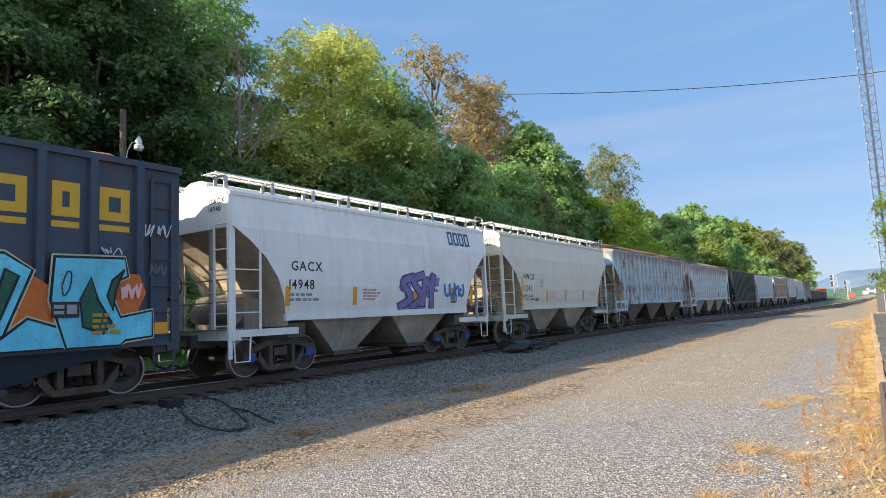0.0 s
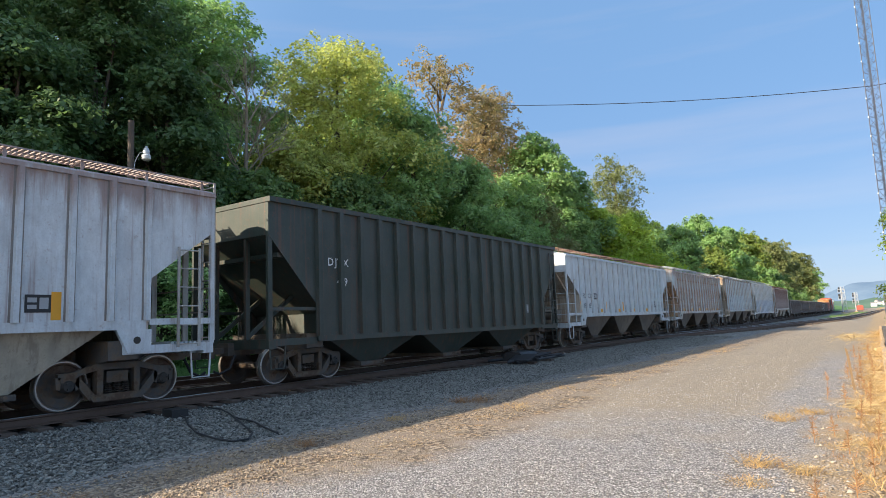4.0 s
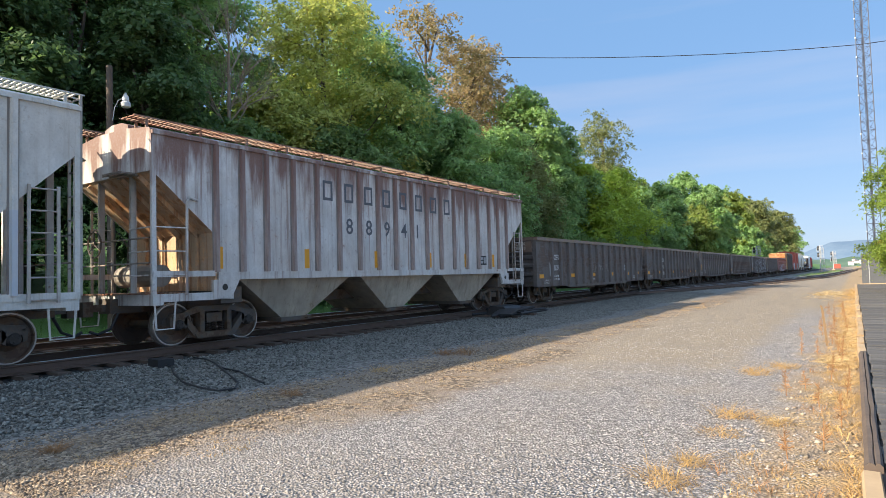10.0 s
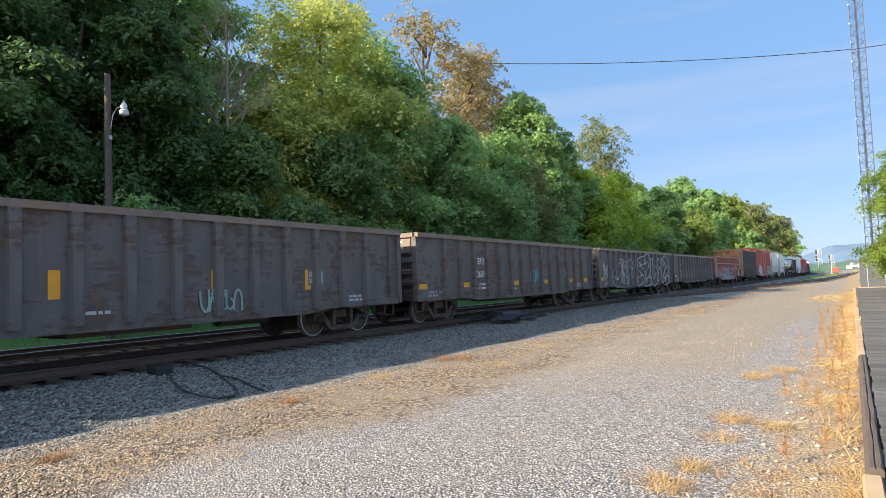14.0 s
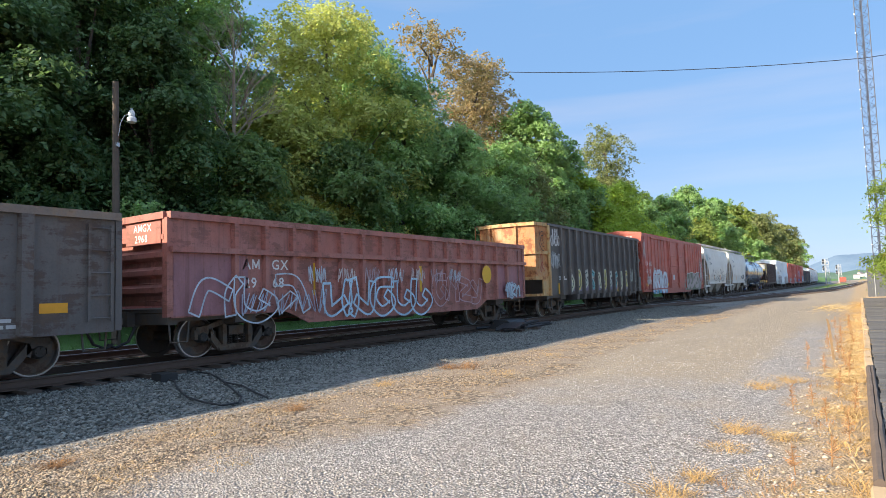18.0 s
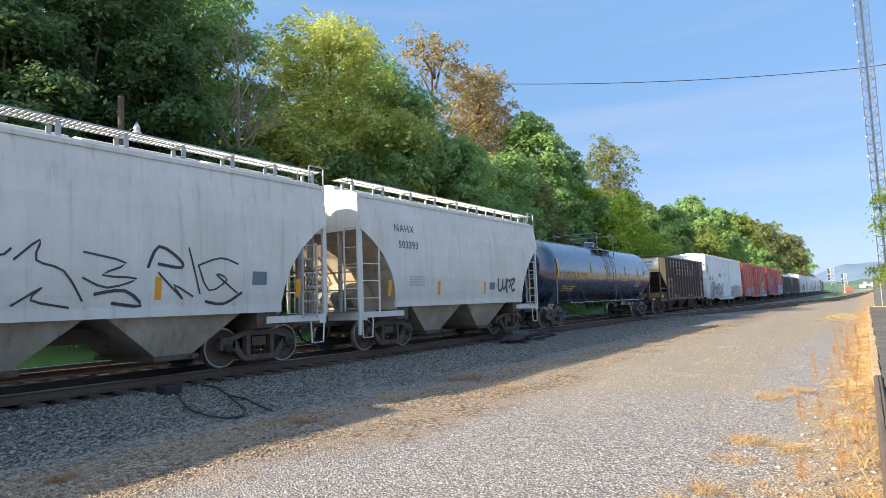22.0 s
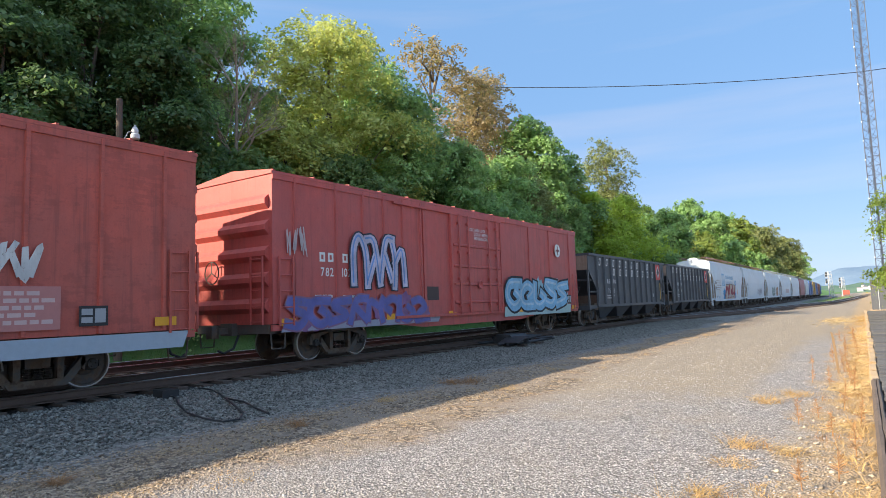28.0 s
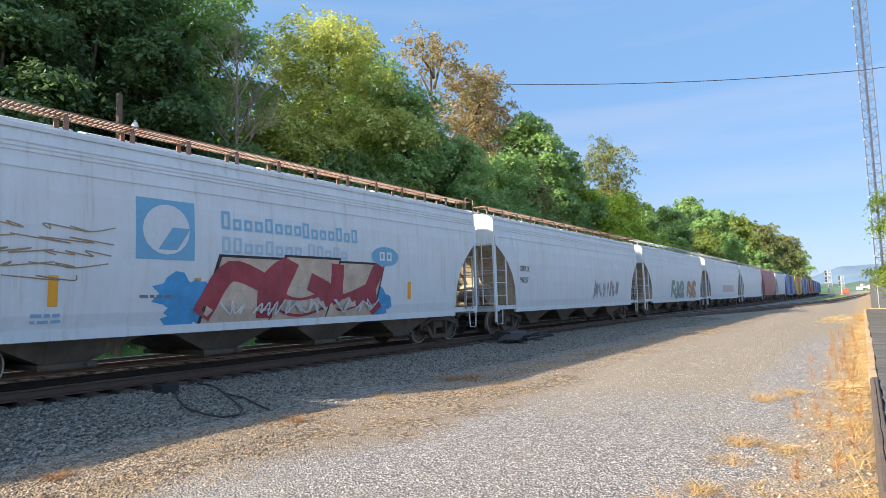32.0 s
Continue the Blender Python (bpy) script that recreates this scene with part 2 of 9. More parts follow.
def dirt_edge(nt):
    """0 on the brown strip beside the ballast, 1 on the grey gravel; the strip bulges towards the lot halfway along."""
    g = nt.nodes.new("ShaderNodeNewGeometry")
    sp = nt.nodes.new("ShaderNodeSeparateXYZ")
    nt.links.new(g.outputs["Position"], sp.inputs[0])
    bulge = math_node(nt, "SUBTRACT", ramp(nt, sp.outputs[1], 4.0, 7.0), ramp(nt, sp.outputs[1], 9.0, 15.0))
    n1 = noise_tex(nt, g.outputs["Position"], 0.45, 6, 0.65)
    x = math_node(nt, "SUBTRACT", sp.outputs[0], math_node(nt, "MULTIPLY", bulge, 0.7))
    x = math_node(nt, "ADD", x, math_node(nt, "MULTIPLY", math_node(nt, "SUBTRACT", n1, 0.5), 2.4))
    return ramp(nt, x, -5.65, -4.95)


def ground_material():
    m, nt, b = material("gravel_ground", 0.95)
    pos = nt.nodes.new("ShaderNodeNewGeometry").outputs["Position"]
    sp = nt.nodes.new("ShaderNodeSeparateXYZ")
    nt.links.new(pos, sp.inputs[0])
    st, st2 = stones(nt, pos, 40), stones(nt, pos, 15)
    big = noise_tex(nt, pos, 0.22, 5)
    mid = noise_tex(nt, pos, 1.7, 7, 0.7)
    speck = noise_tex(nt, pos, 7.0, 9, 0.8)
    ruts = node(nt, "ShaderNodeMapping", Scale=(1.3, 0.10, 1.0))
    nt.links.new(pos, ruts.inputs["Vector"])
    rut = noise_tex(nt, ruts.outputs[0], 1.0, 6, 0.65)
    sep, sep2 = nt.nodes.new("ShaderNodeSeparateColor"), nt.nodes.new("ShaderNodeSeparateColor")
    nt.links.new(st.outputs["Color"], sep.inputs[0])
    nt.links.new(st2.outputs["Color"], sep2.inputs[0])
    grey = mix(nt, sep.outputs[0], (0.17, 0.156, 0.147), (0.57, 0.525, 0.50))
    grey = mix(nt, math_node(nt, "MULTIPLY", ramp(nt, st.outputs["Distance"], 0.40, 0.62), 0.7), grey, (0.085, 0.08, 0.076))
    grey = mix(nt, math_node(nt, "MULTIPLY", ramp(nt, big, 0.45, 0.66), 0.35), grey, (0.36, 0.30, 0.235))
    way = math_node(nt, "ADD", sp.outputs[1], math_node(nt, "MULTIPLY", math_node(nt, "SUBTRACT", mid, 0.5), 9.0))
    way = math_node(nt, "ADD", way, math_node(nt, "MULTIPLY", math_node(nt, "SUBTRACT", big, 0.5), 16.0))
    packed = mix(nt, ramp(nt, speck, 0.30, 0.70), (0.21, 0.165, 0.115), (0.42, 0.342, 0.25))
    packed = mix(nt, math_node(nt, "MULTIPLY", ramp(nt, rut, 0.40, 0.62), 0.55), packed, (0.27, 0.22, 0.165))
    lot = math_node(nt, "MULTIPLY", ramp(nt, way, 7.0, 13.0), math_node(nt, "SUBTRACT", 1.0, math_node(nt, "MULTIPLY", zone(nt, -2.0, -1.5, 0.3, 0.5), math_node(nt, "SUBTRACT", 1.0, ramp(nt, sp.outputs[1], 22.0, 30.0)))))
    grey = mix(nt, math_node(nt, "MULTIPLY", lot, 0.9), grey, packed)
    dirt = mix(nt, sep2.outputs[1], (0.19, 0.14, 0.097), (0.46, 0.365, 0.265))
    dirt = mix(nt, math_node(nt, "MULTIPLY", ramp(nt, mid, 0.50, 0.64), 0.8), dirt, (0.42, 0.25, 0.10))
    dirt = mix(nt, math_node(nt, "MULTIPLY", ramp(nt, st2.outputs["Distance"], 0.42, 0.65), 0.8), dirt, (0.06, 0.042, 0.03))
    dirt = mix(nt, math_node(nt, "MULTIPLY", ramp(nt, noise_tex(nt, pos, 0.9, 5, 0.65), 0.47, 0.56), 0.9), dirt, mix(nt, speck, (0.20, 0.155, 0.115), (0.35, 0.28, 0.21)))
    blue = mix(nt, sep2.outputs[2], (0.08, 0.074, 0.066), (0.30, 0.28, 0.25))
    c = mix(nt, zone(nt, -7.35, -7.1, 0.25), blue, dirt)
    c = mix(nt, dirt_edge(nt), c, grey)
    weed = mix(nt, ramp(nt, mid, 0.4, 0.6), (0.34, 0.25, 0.165), (0.46, 0.30, 0.13))
    c = mix(nt, math_node(nt, "MULTIPLY", zone(nt, -0.95, -0.45, 0.35, 0.7), 0.85), c, weed)
    grass = mix(nt, mid, (0.05, 0.14, 0.026), (0.11, 0.24, 0.045))
    c = mix(nt, zone(nt, -19.6, -19.2, 0.2), grass, c)
    c = mix(nt, math_node(nt, "MULTIPLY", ramp(nt, noise_tex(nt, pos, 48, 4, 0.75), 0.50, 0.68), 0.6), c, (0.11, 0.095, 0.08))
    nt.links.new(c, b.inputs["Base Color"])
    relief = math_node(nt, "ADD", math_node(nt, "MULTIPLY", st2.outputs["Distance"], 0.7), st.outputs["Distance"])
    bump(nt, b, math_node(nt, "ADD", relief, math_node(nt, "MULTIPLY", speck, 0.5)), 0.9, 0.024)
    return m


GROUND = ground_material()


def ballast_material():
    m, nt, b = material("ballast", 0.9)
    g = nt.nodes.new("ShaderNodeNewGeometry")
    st = stones(nt, g.outputs["Position"], 16)
    sep = nt.nodes.new("ShaderNodeSeparateColor")
    nt.links.new(st.outputs["Color"], sep.inputs[0])
    mid = noise_tex(nt, g.outputs["Position"], 0.8, 4)
    c = mix(nt, sep.outputs[0], (0.07, 0.068, 0.060), (0.31, 0.30, 0.262))
    c = mix(nt, math_node(nt, "MULTIPLY", ramp(nt, mid, 0.45, 0.7), 0.5), c, (0.15, 0.125, 0.10))
    # near-black bed: oil stain plus the shade under the train, put into the colour
    oil_shade = mix(nt, sep.outputs[1], (0.009, 0.008, 0.0075), (0.032, 0.028, 0.025))
    oil_shade_zone = math_node(nt, "MULTIPLY", zone(nt, -19.0, -18.6, 0.1), math_node(nt, "SUBTRACT", 1.0, zone(nt, -11.66, -11.40, 0.10, 0.9)))
    c = mix(nt, math_node(nt, "MULTIPLY", oil_shade_zone, 0.93), c, oil_shade)
    nt.links.new(c, b.inputs["Base Color"])
    bump(nt, b, st.outputs["Distance"], 0.8, 0.05)
    return m


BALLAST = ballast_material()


def stone_material(name, lo, hi, warm, brown=None):
    m, nt, b = material(name, 0.9)
    g = nt.nodes.new("ShaderNodeNewGeometry")
    c = mix(nt, g.outputs["Random Per Island"], lo, hi)
    c = mix(nt, math_node(nt, "MULTIPLY", noise_tex(nt, g.outputs["Position"], 1.3, 4), 0.35), c, warm)
    if brown:
        c = mix(nt, dirt_edge(nt), mix(nt, g.outputs["Random Per Island"], *brown), c)
    nt.links.new(c, b.inputs["Base Color"])
    return m


BALLAST_STONE = stone_material("ballast_stone", (0.045, 0.046, 0.042), (0.33, 0.325, 0.285), (0.13, 0.12, 0.105))
GRAVEL_STONE = stone_material("gravel_stone", (0.14, 0.125, 0.115), (0.46, 0.425, 0.40), (0.40, 0.35, 0.31), ((0.10, 0.068, 0.043), (0.44, 0.34, 0.235)))
EDGE_STONE = stone_material("edge_stone", (0.22, 0.175, 0.125), (0.52, 0.44, 0.34), (0.40, 0.31, 0.22))
RAIL = plain("rail_steel", (0.13, 0.082, 0.060), 0.7, 0.2)
RAIL_TOP = plain("polished_rail", (0.55, 0.55, 0.56), 0.3, 1.0, 0.1)
TIE = plain("creosoted_tie", (0.105, 0.076, 0.058), 0.9, 0, 0.5, 3)
ASPHALT = plain("old_asphalt", (0.075, 0.071, 0.069), 0.95, 0, 0.3, 2.5)
CONCRETE = plain("concrete", (0.47, 0.335, 0.20), 0.95, 0, 0.25, 3)
TIMBER = plain("weathered_timber", (0.115, 0.085, 0.068), 0.95, 0, 0.5, 7)
GALV = plain("galvanised_steel", (0.45, 0.46, 0.47), 0.45, 0.6, 0.15)
POLE_WOOD = plain("pole_wood", (0.11, 0.085, 0.065), 0.9, 0, 0.35, 4)
BLACK_RUBBER = plain("black_rubber", (0.02, 0.02, 0.021), 0.6, 0, 0.2)


# ---- ground, ballast, rails ----
def sheet(name, xs, ys, height, mat, label, category):
    sh = Shape()
    n = len(xs)
    sh.v = [(x, y, height(x, y)) for y in ys for x in xs]
    sh.f = [(j * n + i, j * n + i + 1, (j + 1) * n + i + 1, (j + 1) * n + i) for j in range(len(ys) - 1) for i in range(n - 1)]
    me = sh.mesh(name, False)
    me.shade_smooth()
    me.materials.append(mat)
    return tagged(new(name, me), label, category, "", "structure")


def lie(x, y):
    """Height of the ground: a gravel lot, the slope behind the tracks, low bumps."""
    z = 0.05 * (noise.noise(Vector((x * 0.5, y * 0.5, 0))) if -11 < x < 3 and -6 < y < 70 else 0)
    if x < -19:
        z += min(9.0, 0.13 * (-19 - x) ** 1.1)
    if x < -7.6:
        z -= 0.02
    return z


near_x = [-3000, -900, -300, -120, -80, -60, -50, -42, -36, -32, -28, -25, -23, -21, -19.5, -18] + [-17 + 0.6 * i for i in range(34)] + [4, 6, 10, 20, 60, 200, 900, 3000]
near_y = [-3000, -800, -200, -60, -20, -8] + [-4 + 0.6 * i for i in range(60)] + [33 + 2 * i for i in range(20)] + [80, 100, 130, 170, 220, 300, 450, 800, 1500, 3000]
sheet("ground", near_x, near_y, lie, GROUND, "grey gravel lot with sandy dirt strip and grass behind tracks", "ground")


BED = [(5.6, -0.07), (4.6, 0.0), (3.4, 0.05), (2.4, 0.075), (1.75, 0.085), (1.36, 0.06), (0.9, 0.075), (0.5, 0.085), (-0.5, 0.085), (-0.9, 0.075), (-1.36, 0.06), (-2.1, 0.08), (-2.8, 0.06), (-5.4, 0.07), (-6.6, -0.05)]


def bed_z(off):
    """Height of the ballast, off metres to the right of the near track's middle."""
    for (a, za), (b, zb) in zip(BED, BED[1:]):
        if b <= off <= a:
            return za + (zb - za) * (a - off) / (a - b)
    return -0.1


def ballast_bed():
    """The shoulder of crushed stone that carries both tracks, bent with the line."""
    sh = Shape()
    cross = BED
    us = [-480, -200, -60, -20] + [-10 + 1.2 * i for i in range(60)] + [64 + 8 * i for i in range(90)]
    n = len(cross)
    for u in us:
        for o, z in cross:
            x, y, h = line_at(u, o)
            k = 0.02 * noise.noise(Vector((x, y * 0.7, 3)))
            sh.v.append((x, y, z + k))
    for j in range(len(us) - 1):
        for i in range(n - 1):
            sh.f.append((j * n + i, (j + 1) * n + i, (j + 1) * n + i + 1, j * n + i + 1))
    me = sh.mesh("ballast_bed")
    me.shade_smooth()
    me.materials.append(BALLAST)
    return tagged(new("ballast_bed", me), "blue-grey crushed stone ballast bed under both tracks", "ballast", "", "structure")


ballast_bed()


def polyline_rails(t, place, us, ties, parts):
    """Two rails, and ties under them, along place(u, off) -> x, y, heading."""
    for side in (-0.755, 0.755):
        for nm, prof, mat in (("rail", [(-0.075, -0.18), (0.075, -0.18), (0.075, -0.165), (0.012, -0.14), (0.012, -0.05), (0.036, -0.035), (0.036, -0.006), (-0.036, -0.006), (-0.036, -0.035), (-0.012, -0.05), (-0.012, -0.14), (-0.075, -0.165)], RAIL),
                              ("rail_head", [(-0.034, -0.006), (0.034, -0.006), (0.030, 0.0), (-0.030, 0.0)], RAIL_TOP)):
            sh = Shape()
            n = len(prof)
            for u in us:
                for o, z in prof:
                    x, y, h = place(u, side + o)
                    sh.v.append((x, y, RAIL_Z + z))
            for j in range(len(us) - 1):
                for i in range(n):
                    sh.f.append((j * n + i, (j + 1) * n + i, (j + 1) * n + (i + 1) % n, j * n + (i + 1) % n))
            part(nm, sh, mat, t)
    tie = Shape().prism("y", [(-1.3, -0.16), (1.3, -0.16), (1.3, -0.01), (1.29, 0.0), (-1.29, 0.0), (-1.3, -0.01)], -0.115, 0.115)
    plate = Shape().box(-0.17, 0.17, -0.09, 0.09, 0.0, 0.014)
    tie_mesh, plate_mesh = tie.mesh("tie"), plate.mesh("tie_plate")
    tie_mesh.materials.append(TIE)
    plate_mesh.materials.append(RAIL)
    rest = Shape()
    rng = random.Random(4)
    for i in ties:
        x, y, h = place(i * 0.54, rng.uniform(-0.08, 0.08))
        at = pose(x, y, RAIL_Z - 0.181 + rng.uniform(-0.012, 0.0), 0, rng.uniform(-0.4, 0.4), h + rng.uniform(-1.4, 1.4))
        if i in parts:
            tt = part("tie", tie_mesh, TIE, t, at=at)
            part("tie_plate", plate_mesh, RAIL, tt, at=pose(0.755, 0, 0))
        else:
            rest.add([at @ Vector(p) for p in tie.v], tie.f)
    part("far_ties", rest, TIE, t, kind="stuff")


STRAIGHT = [-480, -60, 0, 40, 80] + [BEND + 25 * i for i in range(25)]
t = thing("track_near", "rusty steel rails on dark wooden ties", "track", "", "structure")
polyline_rails(t, line_at, STRAIGHT, range(-14, 420), range(0, 110))
t = thing("track_far", "second pair of rusty rails behind the train", "track", "", "structure")
polyline_rails(t, lambda u, o: line_at(u, o - 4.15), STRAIGHT, range(-14, 300), range(0))


SIDING = [(30, -12.92), (36, -12.75), (44, -12.0), (57, -9.9), (75, -7.2), (90, -5.2), (107, -3.7), (135, -2.5), (172, -1.7), (235, -0.1), (300, 1.6), (420, 5.0)]


def siding_at(u, off):
    """The side track that leaves the near track to the right."""
    def x_at(y):
        for (a, xa), (b, xb) in zip(SIDING, SIDING[1:]):
            if a <= y <= b:
                k = (y - a) / (b - a)
                return xa + (xb - xa) * k
        return SIDING[-1][1]
    d = (x_at(u + 5) - x_at(u - 5)) / 10
    c = 1 / math.sqrt(1 + d * d)
    x = (x_at(u - 4) + x_at(u) + x_at(u + 4)) / 3
    return x + off * c, u - off * d * c, -math.degrees(math.atan(d))


t = thing("track_siding", "rusty side track that branches off beyond the switch", "track", "", "structure")
polyline_rails(t, siding_at, [40 + 4 * i for i in range(40)] + [205 + 20 * i for i in range(10)], range(84, 420), range(0))
# ---- leaves and trees ----
def leaf_material(name, lo, hi, odd=None, odd_at=0.9):
    m, nt, b = material(name, 0.42)
    g = nt.nodes.new("ShaderNodeNewGeometry")
    v = coords(nt)
    c = mix(nt, g.outputs["Random Per Island"], lo, hi)
    c = mix(nt, ramp(nt, noise_tex(nt, v, 0.45, 3), 0.35, 0.65), c, tuple(k * 1.35 for k in hi))
    if odd:
        c = mix(nt, ramp(nt, noise_tex(nt, v, 0.7, 4), odd_at - 0.35, odd_at - 0.22), c, odd)
    nt.links.new(c, b.inputs["Base Color"])
    tr = nt.nodes.new("ShaderNodeBsdfTranslucent")
    nt.links.new(mix(nt, 0.5, c, (hi[0] * 1.4, hi[1] * 1.4, hi[2] * 0.9)), tr.inputs[0])
    ms = nt.nodes.new("ShaderNodeMixShader")
    ms.inputs[0].default_value = 0.46
    nt.links.new(b.outputs[0], ms.inputs[1])
    nt.links.new(tr.outputs[0], ms.inputs[2])
    nt.links.new(ms.outputs[0], nt.nodes["Material Output"].inputs[0])
    b.inputs["Specular IOR Level"].default_value = 0.32
    return m


# deep and dark carry the wood's shade in their colour, bright the sun
LEAF = {
    "deep": leaf_material("deep_shade_leaf", (0.020, 0.046, 0.020), (0.115, 0.19, 0.075)),
    "edge": leaf_material("platform_leaf", (0.065, 0.125, 0.028), (0.19, 0.26, 0.05), (0.36, 0.27, 0.04), 0.93),
    "dark": leaf_material("shade_leaf", (0.034, 0.076, 0.028), (0.18, 0.27, 0.095)),
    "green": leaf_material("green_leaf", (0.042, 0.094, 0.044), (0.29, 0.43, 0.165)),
    "yellow": leaf_material("yellow_green_leaf", (0.15, 0.195, 0.05), (0.48, 0.505, 0.16), (0.42, 0.36, 0.10), 0.95),
    "bright": leaf_material("sunlit_leaf", (0.12, 0.20, 0.035), (0.38, 0.48, 0.080)),
    "rust": leaf_material("rust_leaf", (0.22, 0.165, 0.085), (0.36, 0.27, 0.145), (0.17, 0.20, 0.08), 0.87),
    "olive": leaf_material("olive_leaf", (0.095, 0.125, 0.052), (0.25, 0.27, 0.11), (0.25, 0.20, 0.09), 0.97),
    "turn": leaf_material("turning_leaf", (0.10, 0.165, 0.042), (0.27, 0.33, 0.085), (0.36, 0.25, 0.06), 0.94),
}
BARK = plain("bark", (0.12, 0.095, 0.075), 0.95, 0, 0.4, 5)
PALE_BARK = plain("pale_bark", (0.30, 0.25, 0.19), 0.95, 0, 0.3, 5)


def crown_mesh(name, lobes, count, leaf, mat, seed, spray=0.25, inner=9):
    """Small leaves in tight sprays on the shells of many uneven lobes, larger shaded leaves inside; lobes: (x, y, z, radius, flatness)."""
    rng = np.random.default_rng(seed)
    L = np.array(lobes)
    area = L[:, 3] ** 2
    twigs = max(60, count // 42)
    pick = rng.choice(len(L), twigs, p=area / area.sum())
    d = rng.normal(size=(twigs, 3))
    d /= np.linalg.norm(d, axis=1)[:, None]
    d[:, 2] = np.where(d[:, 2] < -0.25, -d[:, 2] * 0.7, d[:, 2])
    r = L[pick, 3] * np.where(rng.random(twigs) < 0.86, 0.80 + 0.32 * rng.random(twigs), 1.05 + 0.35 * rng.random(twigs))
    lump = 1 + 0.20 * np.sin(d[:, 0] * 6 + pick) * np.sin(d[:, 1] * 5 + 2 * pick) + 0.12 * np.sin(d[:, 2] * 9 + pick)
    tw = L[pick, :3] + d * (r * lump)[:, None] * np.stack([np.ones(twigs), np.ones(twigs), L[pick, 4]], 1)
    own = rng.integers(0, twigs, count)
    size = spray * (leaf / 0.1) ** 0.6
    off = rng.normal(size=(count, 3)) * [size, size, size * 0.42]
    off[:, 2] -= 0.5 * np.hypot(off[:, 0], off[:, 1]) ** 2 / max(size, 0.1)
    c = tw[own] + off
    nrm = d[own] * 0.55 + rng.normal(size=(count, 3)) * 0.45 + [0, 0, 0.55]
    nrm /= np.linalg.norm(nrm, axis=1)[:, None]
    t = np.cross(nrm, rng.normal(size=(count, 3)))
    t /= np.linalg.norm(t, axis=1)[:, None]
    b = np.cross(nrm, t)
    s = leaf * (0.6 + 0.8 * rng.random(count))[:, None]
    deep = count // inner                          # leaves inside the lobes, that close the crown
    own_lobe = rng.choice(len(L), deep, p=area / area.sum())
    q = rng.normal(size=(deep, 3))
    q *= (0.72 * rng.random(deep) ** 0.4 / np.linalg.norm(q, axis=1))[:, None] * L[own_lobe, 3][:, None]
    c[:deep] = L[own_lobe, :3] + q * np.stack([np.ones(deep), np.ones(deep), L[own_lobe, 4]], 1)
    s[:deep] = ((0.10 if leaf < 0.15 else 0.16) * L[own_lobe, 3] * (0.7 + 0.6 * rng.random(deep)))[:, None]
    w = s * (0.36 + 0.3 * rng.random(count))[:, None]
    v = np.stack([c - t * s * 0.9, c - t * s * 0.05 - b * w, c + t * s * 1.0, c + t * s * 0.05 + b * w], 1).reshape(-1, 3)
    me = bpy.data.meshes.new(name)
    me.vertices.add(len(v))
    me.vertices.foreach_set("co", v.astype(np.float32).ravel())
    me.loops.add(len(v))
    me.loops.foreach_set("vertex_index", np.arange(len(v), dtype=np.int32))
    me.polygons.add(count)
    me.polygons.foreach_set("loop_start", np.arange(0, len(v), 4, dtype=np.int32))
    me.polygons.foreach_set("loop_total", np.full(count, 4, dtype=np.int32))
    me.update(calc_edges=True)
    me.materials.append(mat)
    return me


def tree(name, x, y, height, spread, leaf_kind, seed, label, count=5200, leaf=0.20, bare=0.22, bark=BARK, lobes_n=22, slim=1.0):
    """A tapered trunk, limbs to every lobe, and a crown of leaf sprays with gaps."""
    rng = random.Random(seed)
    t = thing(name, label, "tree", "trees behind the tracks", at=pose(x, y, lie(x, y) - 0.1, 0, 0, rng.uniform(0, 360)))
    base = height * bare
    lobes = []
    for i in range(lobes_n):
        k = (i + 0.5) / lobes_n
        z = base + (height - base) * (0.06 + 0.86 * k)
        wide = spread * math.sin(math.pi * min(0.98, 0.22 + 0.72 * k)) ** 0.8 * slim
        a = i * 2.39996 + rng.uniform(-0.5, 0.5)
        rr = wide * rng.uniform(0.3, 0.9)
        lobes.append((rr * math.cos(a), rr * math.sin(a), z + rng.uniform(-0.5, 0.5), spread * rng.uniform(0.28, 0.48), rng.uniform(0.6, 0.9)))
    lobes.append((0, 0, height - spread * 0.22, spread * 0.26, 0.9))
    wood = Shape()
    r0 = 0.016 * height + 0.06
    pts = [Vector((0.25 * math.sin(k * 3 + seed), 0.25 * math.cos(k * 2 + seed), k * height * 0.88)) for k in (0, 0.2, 0.4, 0.6, 0.8, 1)]
    for i, (p, q) in enumerate(zip(pts, pts[1:])):
        wood.rod(p, q, r0 * (1 - 0.17 * i), 8, r0 * (1 - 0.17 * (i + 1)))
    part("trunk", wood, bark, t)
    for lx, ly, lz, lr, fl in lobes[::3]:
        limbs = Shape()
        z0 = max(0.15 * height, lz - rng.uniform(1.0, 0.25 * height))
        mid = Vector((lx * 0.55, ly * 0.55, (z0 + lz) / 2 + 0.3))
        limbs.rod((0, 0, z0), mid, r0 * 0.34, 5, r0 * 0.2)
        limbs.rod(mid, (lx, ly, lz), r0 * 0.2, 5, r0 * 0.06)
        for _ in range(3):
            d = Vector((rng.uniform(-1, 1), rng.uniform(-1, 1), rng.uniform(-0.3, 1))) * lr * 0.8
            limbs.rod((lx, ly, lz), Vector((lx, ly, lz)) + d, r0 * 0.06, 4, 0.008)
        part("limb", limbs, bark, t)
    open_kind = leaf_kind in ("rust", "olive", "yellow")
    part("crown", crown_mesh("crown", lobes, count, leaf, LEAF[leaf_kind], seed, 0.30 if open_kind else 0.21, 45 if open_kind else 11 if leaf > 0.15 else 8), LEAF[leaf_kind], t)
